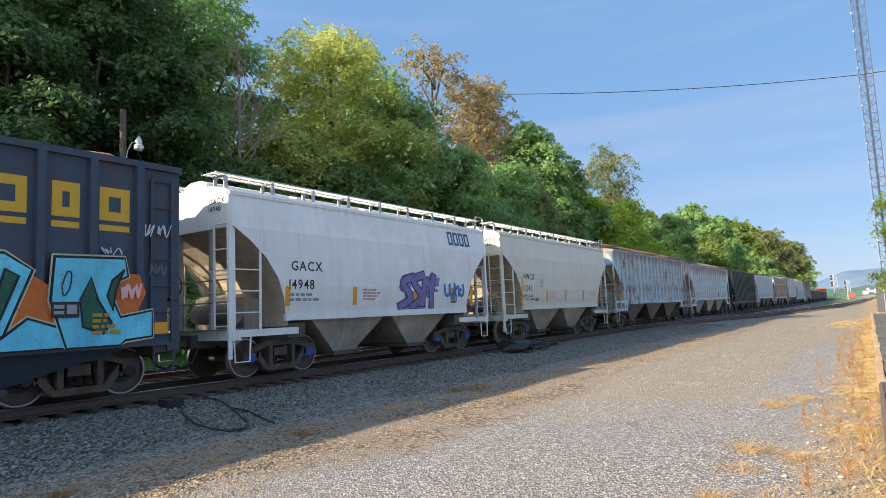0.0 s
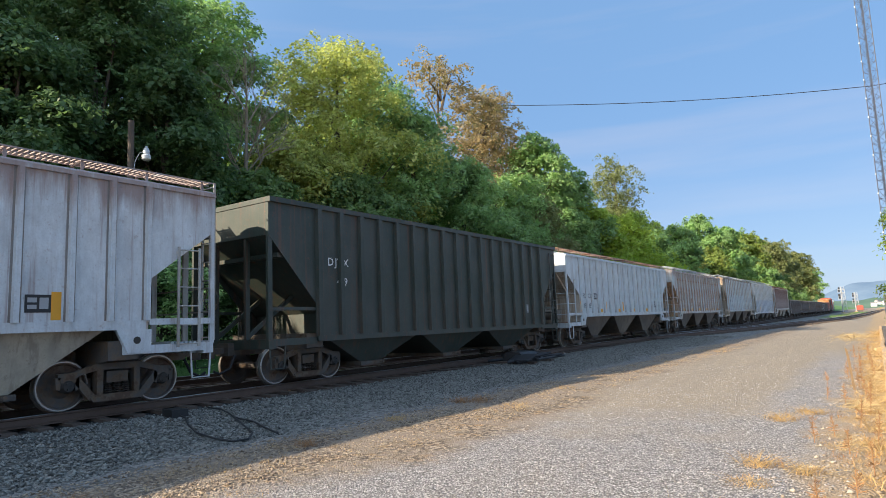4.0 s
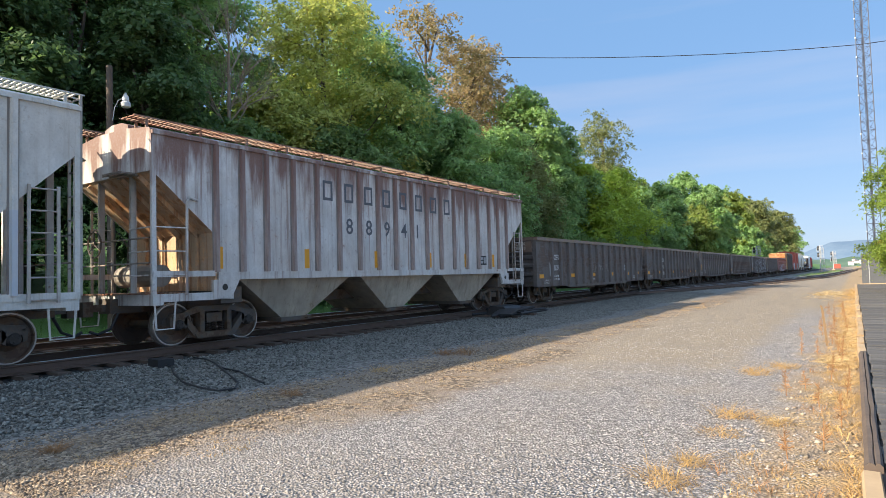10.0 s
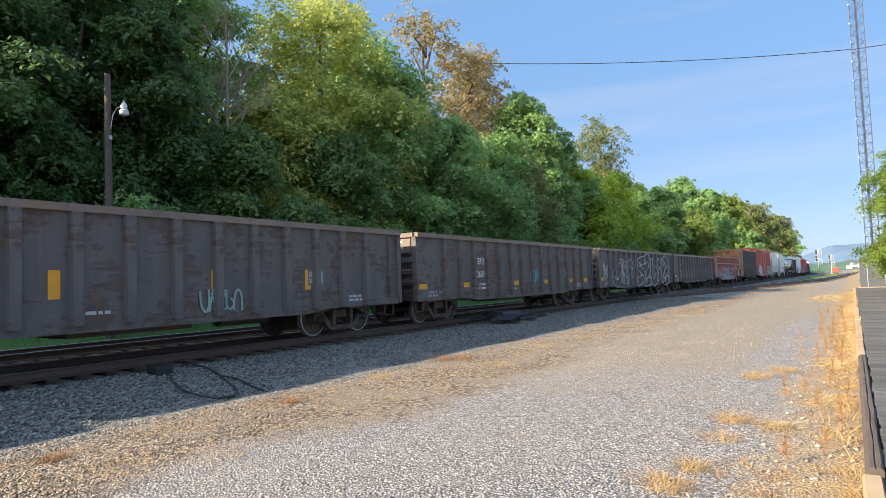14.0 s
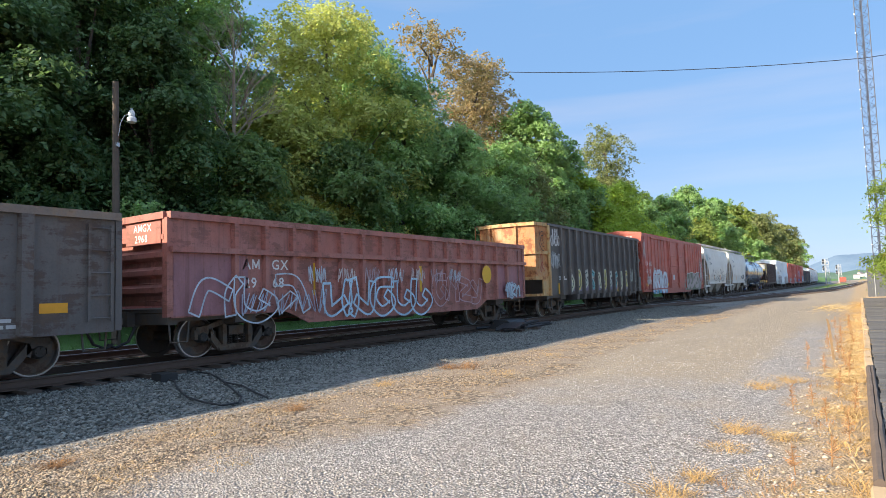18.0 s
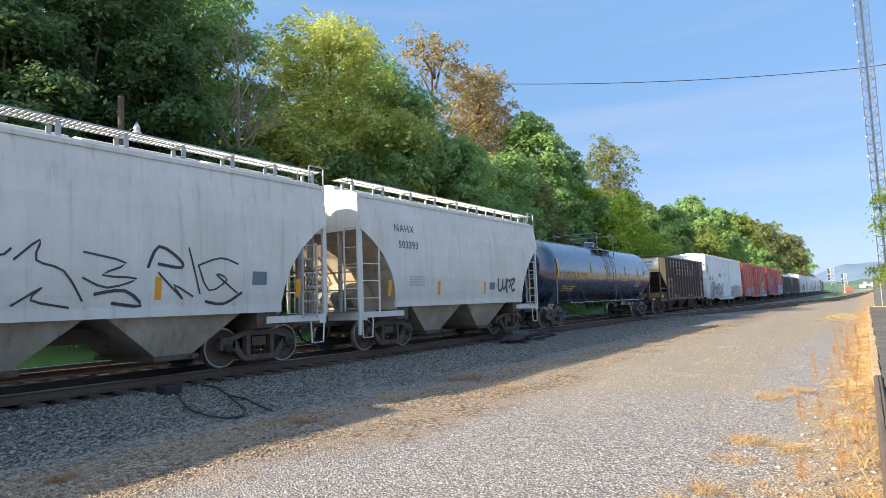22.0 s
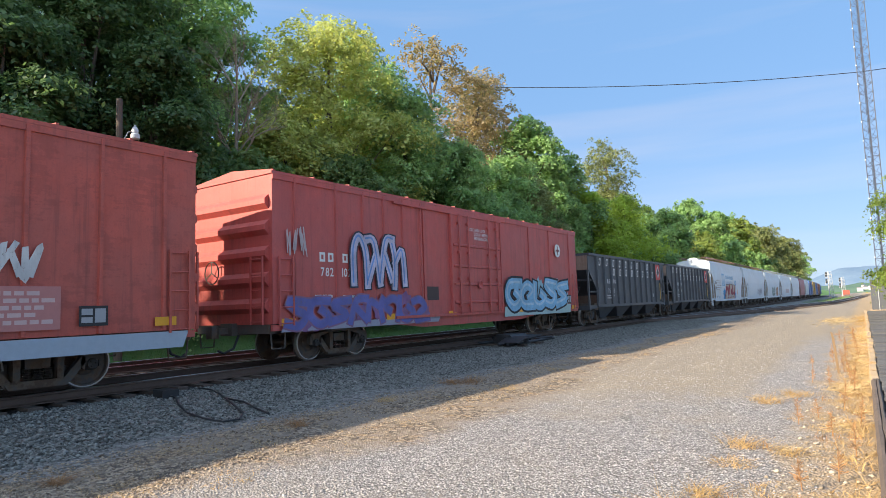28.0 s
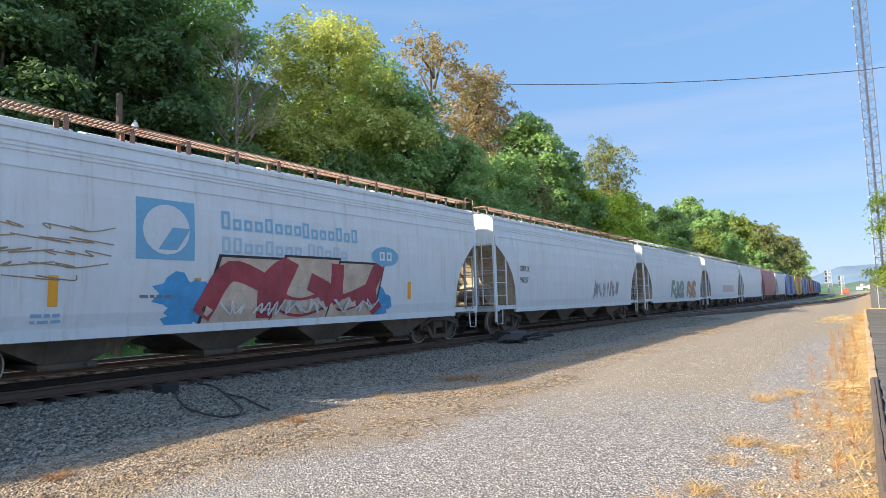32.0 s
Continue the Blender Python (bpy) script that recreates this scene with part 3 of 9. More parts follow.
    return t


def bare_tree(x, y, height, spread, seed):
    """A dead tree: trunk, limbs and a spray of pale twigs."""
    rng = random.Random(seed)
    t = thing("dead_tree", "leafless dead tree with pale grey twigs", "tree", "trees behind the tracks", at=pose(x, y, lie(x, y) - 0.1))
    part("trunk", Shape().rod((0, 0, 0), (0.2, 0, height * 0.78), 0.16, 8, 0.06), PALE_BARK, t)

    def fork(p, d, length, r, depth):
        q = p + d * length
        wood.rod(p, q, r, 5, r * 0.6)
        if depth:
            for _ in range(3):
                e = (d + Vector((rng.uniform(-0.7, 0.7), rng.uniform(-0.7, 0.7), rng.uniform(-0.2, 0.5)))).normalized()
                fork(p + d * length * rng.uniform(0.5, 1.0), e, length * rng.uniform(0.55, 0.8), r * 0.55, depth - 1)
    for i in range(9):
        wood = Shape()
        a = i * 2.4
        fork(Vector((0.1, 0, height * rng.uniform(0.5, 0.78))), Vector((math.cos(a) * 0.7, math.sin(a) * 0.7, 1.0)).normalized(), height * 0.12, 0.05, 4)
        part("limb", wood, PALE_BARK, t)


# the wood on the bank: x, y, height, spread, leaf, and what sets each apart
WOOD = [
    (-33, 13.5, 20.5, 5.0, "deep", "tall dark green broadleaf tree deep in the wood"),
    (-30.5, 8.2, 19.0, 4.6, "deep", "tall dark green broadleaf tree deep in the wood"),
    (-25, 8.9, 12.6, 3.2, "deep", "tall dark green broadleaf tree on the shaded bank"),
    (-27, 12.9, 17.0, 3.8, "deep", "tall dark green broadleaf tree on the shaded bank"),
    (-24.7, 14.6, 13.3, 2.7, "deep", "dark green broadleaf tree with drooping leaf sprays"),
    (-31, 21.2, 19.6, 4.2, "green", "tall green tree rising behind darker ones"),
    (-29.5, 17.2, 18.5, 4.2, "green", "tall green tree rising behind darker ones"),
    (-27.5, 27.9, 19.2, 5.2, "yellow", "tall feathery yellow-green locust tree"),
    (-26.2, 23.0, 11.6, 3.2, "yellow", "yellow-green feathery tree beside the locust"),
    (-32, 36.4, 21.3, 4.2, "green", "green tree half hidden behind the locust"),
    (-25.2, 33.0, 15.9, 4.9, "green", "broad green tree with a rounded crown"),
    (-24.2, 37.5, 13.1, 3.9, "green", "green tree on the bank"),
    (-23.7, 43.5, 12.6, 3.8, "green", "green tree on the bank"),
    (-23.7, 25.4, 9.6, 3.2, "dark", "dark green tree above the track bank"),
    (-23.7, 18.7, 8.8, 2.8, "dark", "dark green tree above the track bank"),
    (-34, 49.4, 27.0, 5.6, "rust", "tall thin tree with rusty orange-brown foliage"),
    (-35, 61.5, 27.0, 5.4, "rust", "tall thin tree with rusty orange-brown foliage"),
    (-33, 55.5, 24.5, 5.2, "rust", "tall thin tree with rusty orange-brown foliage"),
    (-28, 57.9, 20.0, 4.9, "green", "green tree with an uneven top"),
    (-27, 62.4, 16.5, 4.2, "green", "green tree with an uneven top"),
    (-24, 49.6, 12.3, 2.8, "olive", "olive-brown tree turning early"),
    (-24.5, 56.0, 11.5, 3.2, "green", "green tree on the bank"),
    (-31, 90.6, 24.4, 5.2, "olive", "tall open olive-green tree"),
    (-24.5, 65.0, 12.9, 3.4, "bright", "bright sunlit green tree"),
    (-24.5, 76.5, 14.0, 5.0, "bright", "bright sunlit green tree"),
    (-24.5, 87.8, 12.7, 3.6, "green", "green tree farther along the line"),
    (-26, 105.1, 15.5, 4.0, "green", "green tree farther along the line"),
    (-28, 131.8, 20.8, 5.4, "green", "green tree wrapped in climbing vines"),
    (-27, 150.0, 20.0, 6.2, "green", "green tree wrapped in climbing vines"),
    (-24, 119.5, 12.4, 4.4, "turn", "green tree with yellow turning leaves"),
    (-29, 190.0, 22.5, 7.4, "turn", "green tree with yellow turning leaves"),
    (-32, 262.0, 26.2, 9.6, "olive", "olive-brown tree turning early"),
    (-35, 369.0, 29.4, 12.0, "olive", "distant olive-green tree along the line"),
    (-40, 500.0, 28.0, 12.0, "green", "distant green tree along the line"),
]
for i, (tx, ty, th, ts, kind, words_) in enumerate(WOOD):
    near = ty < 66
    size = max(0.12, 0.0031 * ty) if near else 0.0018 * ty
    many = (46000 if ty < 40 else 36000) if near else 28000
    tree("tree", tx, ty, th, ts, kind, 100 + i, words_, int(many * (0.36 if kind == "rust" else 0.75 if kind == "olive" else 1.0)), min(size, 0.6), 0.10, lobes_n=int(th * 1.7))
bare_tree(-24.6, 18.6, 15.2, 2.0, 7)
# unseen wood added behind the left edge of the view to shade the far track
for i in range(8):
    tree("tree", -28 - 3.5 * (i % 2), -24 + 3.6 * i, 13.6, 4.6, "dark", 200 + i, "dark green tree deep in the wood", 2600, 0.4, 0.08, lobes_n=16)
# taller unseen trees added to keep the sun off the wood's left side
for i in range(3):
    tree("tree", -38 - 3.0 * (i % 2), -10 + 4.5 * i, 24.5, 4.8, "deep", 230 + i, "tall dark green tree added out of view to shade the wood", 6000, 0.4, 0.06, lobes_n=22)
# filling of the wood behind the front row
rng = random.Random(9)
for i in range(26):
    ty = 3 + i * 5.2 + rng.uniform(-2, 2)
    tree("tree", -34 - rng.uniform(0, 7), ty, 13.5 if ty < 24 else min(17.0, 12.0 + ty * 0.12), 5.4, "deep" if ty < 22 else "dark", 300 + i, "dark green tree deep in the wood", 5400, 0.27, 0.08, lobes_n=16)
for i in range(20):
    ty = 13.5 + i * 5.0 + rng.uniform(-1, 1)
    tree("shrub", -21.9 - rng.uniform(0, 1.6), ty, rng.uniform(3.6, 6.2), 2.5, "dark" if i % 2 else "green", 400 + i, "leafy dark green shrub at the foot of the wood", 8500, 0.08, 0.05, lobes_n=12)
for i in range(12):
    ty = 120 + i * 22
    tree("tree", line_at(ty)[0] - 12 - rng.uniform(0, 4), ty, rng.uniform(9, 13), 5.5, "green" if i % 2 else "dark", 500 + i, "distant green tree along the line", 7000, 0.3, 0.05, lobes_n=12)
tree("tree", 3.15, 40.0, 7.7, 3.0, "edge", 77, "green tree with yellowing leaves beside the platform", 60000, 0.075, 0.05, lobes_n=24)
# ---- lettering ----
def make_glyphs(chars):
    """Outlines of the built-in font's letters as plain flat meshes of cap height 1."""
    made, obs = {}, []
    for ch in chars:
        cu = bpy.data.curves.new("glyph", "FONT")
        cu.body, cu.resolution_u, cu.offset = ch, 2, 0.012
        obs.append((ch, new("glyph", cu)))
    deps = bpy.context.evaluated_depsgraph_get()
    for ch, ob in obs:
        me = bpy.data.meshes.new_from_object(ob.evaluated_get(deps))
        vs = [tuple(v.co) for v in me.vertices]
        made[ch] = (vs, [tuple(p.vertices) for p in me.polygons])
        bpy.data.meshes.remove(me)
    for ch, ob in obs:
        cu = ob.data
        bpy.data.objects.remove(ob)
        bpy.data.curves.remove(cu)
    cap = max(v[1] for v in made["H"][0])
    out = {}
    for ch, (vs, fs) in made.items():
        lo = min(v[0] for v in vs)
        out[ch] = ([((v[0] - lo) / cap, v[1] / cap) for v in vs], fs, (max(v[0] for v in vs) - lo) / cap)
    return out


GLYPH = make_glyphs("ABCDEFGHIJKLMNOPRSTUVWXYZ0123456789")

def letter_m(like):
    """A plain M of stems and strokes that do not overlap, as high as another letter."""
    vs = [(0, 0), (0.16, 0), (0.16, 1), (0, 1), (0.84, 0), (1, 0), (1, 1), (0.84, 1), (0.16, 0.62), (0.43, 0.12), (0.5, 0.42), (0.57, 0.12), (0.84, 0.62)]
    fs = [(0, 1, 2, 3), (4, 5, 6, 7), (8, 9, 10, 2), (9, 11, 10), (11, 12, 7, 10)]
    top = max(p[1] for p in like[0])
    return [(0.9 * x * top, z * top) for x, z in vs], fs, 0.9 * top


GLYPH["M"] = letter_m(GLYPH["N"])
PAINTS = {}


def flat_paint(col, rough=0.55):
    key = tuple(round(c, 3) for c in col)
    if key not in PAINTS:
        PAINTS[key] = plain("sign_paint", key, rough, 0, 0.14, 9)
    return PAINTS[key]


def spray_paint(col):
    """Matt sprayed colour, thinner in patches and worn through in specks."""
    key = ("spray",) + tuple(round(c, 3) for c in col)
    if key not in PAINTS:
        m, nt, b = material("sprayed_colour", 0.75)
        v = coords(nt)
        c = mix(nt, ramp(nt, noise_tex(nt, v, 1.6, 4), 0.3, 0.7), tuple(k * 0.72 for k in col), tuple(min(0.9, k * 1.18) for k in col))
        c = mix(nt, math_node(nt, "MULTIPLY", ramp(nt, noise_tex(nt, coords(nt, (3, 3, 0.5)), 2.4, 6, 0.7), 0.48, 0.7), 0.45), c, tuple(0.45 * k + 0.09 for k in col))
        c = mix(nt, math_node(nt, "MULTIPLY", ramp(nt, noise_tex(nt, v, 14, 5, 0.75), 0.58, 0.66), 0.6), c, (0.16, 0.13, 0.11))
        nt.links.new(c, b.inputs["Base Color"])
        PAINTS[key] = m
    return PAINTS[key]


WHITE, BLACK, YELLOW, ORANGE = (0.72, 0.72, 0.70), (0.02, 0.02, 0.022), (0.72, 0.42, 0.03), (0.80, 0.36, 0.02)


def words(car, s, y, z, h, col, face, wide=1.0, gap=0.16, name="lettering", label=""):
    """Letters h high that start at y, on the near side; face(z) gives how far out the side is."""
    sh = Shape()
    for ch in s:
        if ch == " ":
            y += h * 0.45 * wide
            continue
        vs, fs, w = GLYPH[ch]
        sh.add([(face(z + p[1] * h) + 0.008, y + p[0] * h * wide, z + p[1] * h) for p in vs], fs)
        y += (w + gap) * h * wide
    return part(name, sh, flat_paint(col), car, label or "painted reporting mark or number")


def bars(car, y, z, rows, col, face, h=0.07, width=0.8, gap=1.7, name="small_print", seed=1):
    """Small print that cannot be read: rows of short plain bars."""
    sh, rng = Shape(), random.Random(seed)
    for i in range(rows):
        zz, yy = z - i * h * gap, y
        while yy < y + width * rng.uniform(0.75, 1.0):
            w = rng.uniform(1.0, 3.2) * h
            x = face(zz) + 0.008
            sh.add([(x, yy, zz), (x, yy + w, zz), (x, yy + w, zz + h), (x, yy, zz + h)], [(0, 1, 2, 3)])
            yy += w + h * 0.6
    return part(name, sh, flat_paint(col), car, "rows of small stencilled print")


def patch(car, y0, y1, z0, z1, col, face, name="painted_patch", label="", slant=0.0, out=0.006, steps=5):
    """A plain painted area that follows the side."""
    sh = Shape()
    for i in range(steps + 1):
        z = z0 + (z1 - z0) * i / steps
        k = slant * i / steps
        sh.v += [(face(z) + out, y0 + k, z), (face(z) + out, y1 + k, z)]
    sh.f = [(2 * i, 2 * i + 1, 2 * i + 3, 2 * i + 2) for i in range(steps)]
    return part(name, sh, col if not isinstance(col, tuple) else flat_paint(col), car, label)


def spline(pts, n):
    """A smooth line through points."""
    fine = []
    for j in range(len(pts) - 1):
        p0, p1, p2, p3 = pts[max(j - 1, 0)], pts[j], pts[j + 1], pts[min(j + 2, len(pts) - 1)]
        for i in range(n):
            s = i / n
            fine.append(tuple(0.5 * (2 * p1[c] + (p2[c] - p0[c]) * s + (2 * p0[c] - 5 * p1[c] + 4 * p2[c] - p3[c]) * s * s + (3 * p1[c] - p0[c] - 3 * p2[c] + p3[c]) * s ** 3) for c in (0, 1)))
    return fine + [pts[-1]]


STROKES = [
    [[(0.05, 0), (0.10, 0.70), (0.50, 1), (0.90, 0.72), (0.96, 0.05)]],
    [[(0.12, 1), (0.08, 0.25), (0.48, 0), (0.92, 0.30), (0.60, 0.58)]],
    [[(0.92, 0.06), (0.22, 0.10), (0.05, 0.60), (0.45, 0.98), (0.90, 0.72), (0.58, 0.40)]],
    [[(0.04, 0.95), (0.86, 0.78), (0.15, 0.32), (0.96, 0.05)]],
    [[(0.08, 0.04), (0.40, 0.92), (0.95, 0.98)], [(0.40, 0.60), (0.92, 0.10)]],
    [[(0.15, 0), (0.22, 0.60), (0.04, 0.98)], [(0.20, 0.55), (0.78, 0.85), (0.96, 0.08)]],
    [[(0.02, 0.12), (0.50, 0.02), (0.80, 0.40), (0.40, 0.66), (0.10, 1.0), (0.95, 0.92)]],
]


def ribbon(sh, pts, r, face, out, low=-9.0, high=99.0):
    """A flat painted band of half-width r along points (y, z)."""
    n, first = len(pts), len(sh.v)
    for j, p in enumerate(pts):
        a, b = pts[max(j - 1, 0)], pts[min(j + 1, n - 1)]
        d = Vector((b[0] - a[0], b[1] - a[1]))
        d = d.normalized() if d.length > 1e-6 else Vector((1, 0))
        e = (-0.8 if j == 0 else 0.8 if j == n - 1 else 0.0) * r
        for side in (-1, 1):
            y, z = p[0] - side * d.y * r + d.x * e, min(max(p[1] + side * d.x * r + d.y * e, low), high)
            sh.v.append((face(z) + out + 0.002 * j / n, y, z))
    sh.f += [(first + 2 * j, first + 2 * j + 1, first + 2 * j + 3, first + 2 * j + 2) for j in range(n - 1)]


def letter_shapes(rng, y0, y1, z0, z1, n, lean=0.12):
    """Strokes of n abstract sprayed forms side by side."""
    w, h, made = (y1 - y0) / n, z1 - z0, []
    for i in range(n):
        drop, up, tilt = rng.uniform(-0.04, 0.06), rng.uniform(0.92, 1.06), rng.uniform(-lean, lean)
        forms = []
        flip, over = rng.random() < 0.5, rng.random() < 0.35
        for stroke in STROKES[rng.randrange(len(STROKES))]:
            stroke = [(1 - u if flip else u, 1 - v if over else v) for u, v in stroke]
            pts = [(y0 + w * (i - 0.04 + 1.08 * u) + tilt * w * (v - 0.5), z0 + h * (drop + (up - drop) * v)) for u, v in stroke]
            forms.append(spline(pts, 5) if len(pts) > 2 else pts)
        made.append(forms)
    return made


def block_piece(car, y0, y1, z0, z1, n, letters, edge, ground, cloud, face, seed):
    """A sprayed piece on slanted blocks: background cloud, dark rims, block ground and fat letters."""
    rng = random.Random(seed)
    h, w = z1 - z0, (y1 - y0) / n
    for i in range(n * 5):
        end = rng.random() < 0.5
        cy, cz, rr = (y0 - rng.uniform(-0.2, 0.7)) if end else (y1 + rng.uniform(-0.1, 0.6)), z0 + h * rng.uniform(0.0, 0.55), h * rng.uniform(0.10, 0.30)
        ring = [(cy + rr * (1.2 + 0.3 * math.sin(3 * a)) * math.cos(a * 0.393), max(z0, cz + rr * (1 + 0.25 * math.sin(5 * a + i)) * math.sin(a * 0.393))) for a in range(16)]
        part("spray_cloud", Shape().add([(face(q[1]) + 0.003 + 0.0003 * i, q[0], q[1]) for q in ring], [tuple(range(16))]), spray_paint(cloud), car, "sprayed background colour of a graffiti piece")
    k = 0.33 * h
    for i in range(n):
        a, b, top = y0 + i * w, y0 + (i + 1) * w, z1 + 0.05 * h * (i % 2)
        patch(car, a - 0.05, b + 0.05, z0, top, spray_paint(edge), face, "spray_outline", "sprayed dark rim of a graffiti block", k, 0.010 + 0.0005 * i)
        patch(car, a + 0.02, b - 0.02, z0, top - 0.06, spray_paint(ground), face, "spray_ground", "pale ground of a graffiti block", k, 0.013 + 0.0005 * i)
    for i, forms in enumerate(letter_shapes(rng, y0 + k * 0.5, y1 + k * 0.5, z0 + 0.16 * h, z1 - 0.10 * h, n, 0.0)):
        sh = Shape()
        for j, pts in enumerate(forms):
            ribbon(sh, [(y + k * ((z - z0) / h - 0.5), z) for y, z in pts], min(w, h) * 0.155, face, 0.016 + 0.0012 * j, z0, z1)
        part("spray_fill", sh, spray_paint(letters), car, "sprayed graffiti fill colour")


def outline_letters(car, y0, y1, z0, z1, n, col, face, seed, r=0.022, fat=0.15):
    """Large hollow sprayed letters drawn as thin lines only."""
    rng = random.Random(seed)
    fat *= min((y1 - y0) / n, z1 - z0)
    for forms in letter_shapes(rng, y0, y1, z0, z1, n):
        for j, pts in enumerate(forms):
            fine, loop = (spline(pts, 4) if len(pts) > 2 else [tuple(pts[0][c] + (pts[1][c] - pts[0][c]) * k / 6 for c in (0, 1)) for k in range(7)]), []
            for side in (1, -1):
                line = fine if side > 0 else fine[::-1]
                for m, q in enumerate(line):
                    a, b = line[max(m - 1, 0)], line[min(m + 1, len(line) - 1)]
                    d = Vector((b[0] - a[0], b[1] - a[1]))
                    if d.length > 1e-5:
                        d.normalize()
                        loop.append((q[0] - d.y * fat, q[1] + d.x * fat))
            sh = Shape()
            ribbon(sh, loop[::2] + [loop[0]], r, face, 0.010 + 0.0015 * j)
            part("spray_line", sh, spray_paint(col), car, "thin sprayed outline of a large letter")


def width_of(s, h, wide):
    return sum(h * 0.45 * wide if ch == " " else (GLYPH[ch][2] + 0.16) * h * wide for ch in s)


def pair(car, a, b, post, z, h, col, face, wide=1.0):
    """Two halves of a mark on either side of a rib at y = post."""
    words(car, a, post - 0.09 - width_of(a, h, wide), z, h, col, face, wide)
    words(car, b, post + 0.20, z, h, col, face, wide)


def hollow(car, y, z, w, h, col, face, r=0.05, name="brand_block", out=0.008, slant=0.0):
    """A plain open block that stands for one letter of a brand name."""
    sh = Shape()
    put = lambda yy, zz: (face(zz) + out, yy + slant * (zz - z) / h, zz)
    outer = [put(y, z), put(y + w, z), put(y + w, z + h), put(y, z + h)]
    inner = [put(y + r, z + r), put(y + w - r, z + r), put(y + w - r, z + h - r), put(y + r, z + h - r)]
    sh.add(outer + inner, [(i, (i + 1) % 4, 4 + (i + 1) % 4, 4 + i) for i in range(4)])
    return part(name, sh, flat_paint(col), car, "plain open block of a large painted brand name")


def end_words(car, s, x, z, h, col, y, wide=1.0):
    """Letters on the end that faces the way the train comes from; y: the plane they lie on."""
    sh = Shape()
    for ch in s:
        vs, fs, w = GLYPH[ch]
        sh.add([(x + p[0] * h * wide, y - 0.008, z + p[1] * h) for p in vs], fs)
        x += (w + 0.16) * h * wide
    return part("end_lettering", sh, flat_paint(col), car, "painted number on the car's end")


def graffiti(car, y0, y1, z0, z1, n, fill, edge, face, seed, cloud=None, thick=0.30, glow=None, low=None):
    """Sprayed lettering as fat strokes: clouds, rim, fill and highlight, each letter a part of its own; low: colour of the feet."""
    rng = random.Random(seed)
    w, h = (y1 - y0) / n, z1 - z0
    r = min(w, h) * (0.07 + 0.13 * min(thick, 0.9))
    if cloud:
        for i in range(n * 3):
            cy, cz, rr = rng.uniform(y0 + 0.1 * w, y1 - 0.2 * w), z0 + h * rng.uniform(0.15, 0.9), h * rng.uniform(0.12, 0.26)
            ring = [(cy + rr * (1.2 + 0.35 * math.sin(1.7 * a + i)) * math.cos(a * 0.449), cz + rr * (1 + 0.3 * math.sin(2.3 * a + i)) * math.sin(a * 0.449)) for a in range(14)]
            part("spray_cloud", Shape().add([(face(q[1]) + 0.002 + 0.0002 * i, q[0], max(q[1], z0 - 0.05)) for q in ring], [tuple(range(14))]), spray_paint(cloud), car, "sprayed background colour of a graffiti piece")
    forms = letter_shapes(rng, y0 + r, y1 - r, z0 + r, z1 - r, n)
    layers = [("spray_outline", r * 1.42, 0.007, edge, "sprayed graffiti outline"), ("spray_fill", r, 0.012, fill, "sprayed graffiti fill colour")]
    if glow:
        layers.append(("spray_shine", r * 0.24, 0.018, glow, "sprayed graffiti highlight"))
    for nm, rad, out, col, text in layers:
        for i, strokes in enumerate(forms):
            sh = Shape()
            for j, pts in enumerate(strokes):
                off = 0.25 * r if nm == "spray_shine" else 0.0
                ribbon(sh, [(y - off, z + off) for y, z in pts], rad, face, out + 0.0011 * j + 0.0003 * (i % 4), z0 - 0.06, z1 + 0.1)
            part(nm, sh, spray_paint(col), car, text)
    if low:
        for i in range(n):
            patch(car, y0 + i * w + 0.1 * w, y0 + (i + 0.9) * w, z0 - 0.02, z0 + 0.22 * h, spray_paint(low), face, "spray_base", "second colour at the feet of a graffiti piece", 0.05, 0.012)


def tag(car, y0, y1, z0, z1, n, col, face, seed, r=0.02):
    """Thin sprayed scribbles, each one running line."""
    rng = random.Random(seed)
    w, h = (y1 - y0) / n, z1 - z0
    for i in range(n):
        a, k, up = rng.uniform(0, 6.28), rng.uniform(0.7, 1.3), rng.randrange(2)
        pts = []
        for j in range(rng.randrange(5, 9)):
            u = j / 7.0
            pts.append((y0 + w * (i + 0.1 + 0.9 * u + 0.22 * math.sin(2.6 * j * k + a)), z0 + h * (0.5 + (0.46 if (j + up) % 2 else -0.46) * rng.uniform(0.45, 1.0))))
        sh = Shape()
        ribbon(sh, spline(pts, 5), r, face, 0.009)
        part("spray_tag", sh, spray_paint(col), car, "thin sprayed graffiti scribble")


# ---- running gear shared by all cars ----
STEEL = paint("grimy_steel", (0.10, 0.086, 0.075), (0.09, 0.05, 0.03), 0.5, 0.2, 0.7, 0.75, (0.10, 0.085, 0.07))
WHEEL = paint("wheel_steel", (0.10, 0.084, 0.074), (0.10, 0.055, 0.035), 0.5, 0.0, 0.5, 0.7, (0.09, 0.075, 0.065))
TREAD = plain("wheel_tread", (0.45, 0.435, 0.41), 0.40, 0.75, 0.2)
CAP = plain("bearing_cap", (0.05, 0.045, 0.04), 0.6, 0.3)
BLUE_CAP = plain("blue_bearing_cap", (0.05, 0.12, 0.40), 0.5, 0.0)
SPRING = plain("spring_steel", (0.09, 0.07, 0.055), 0.6, 0.4)


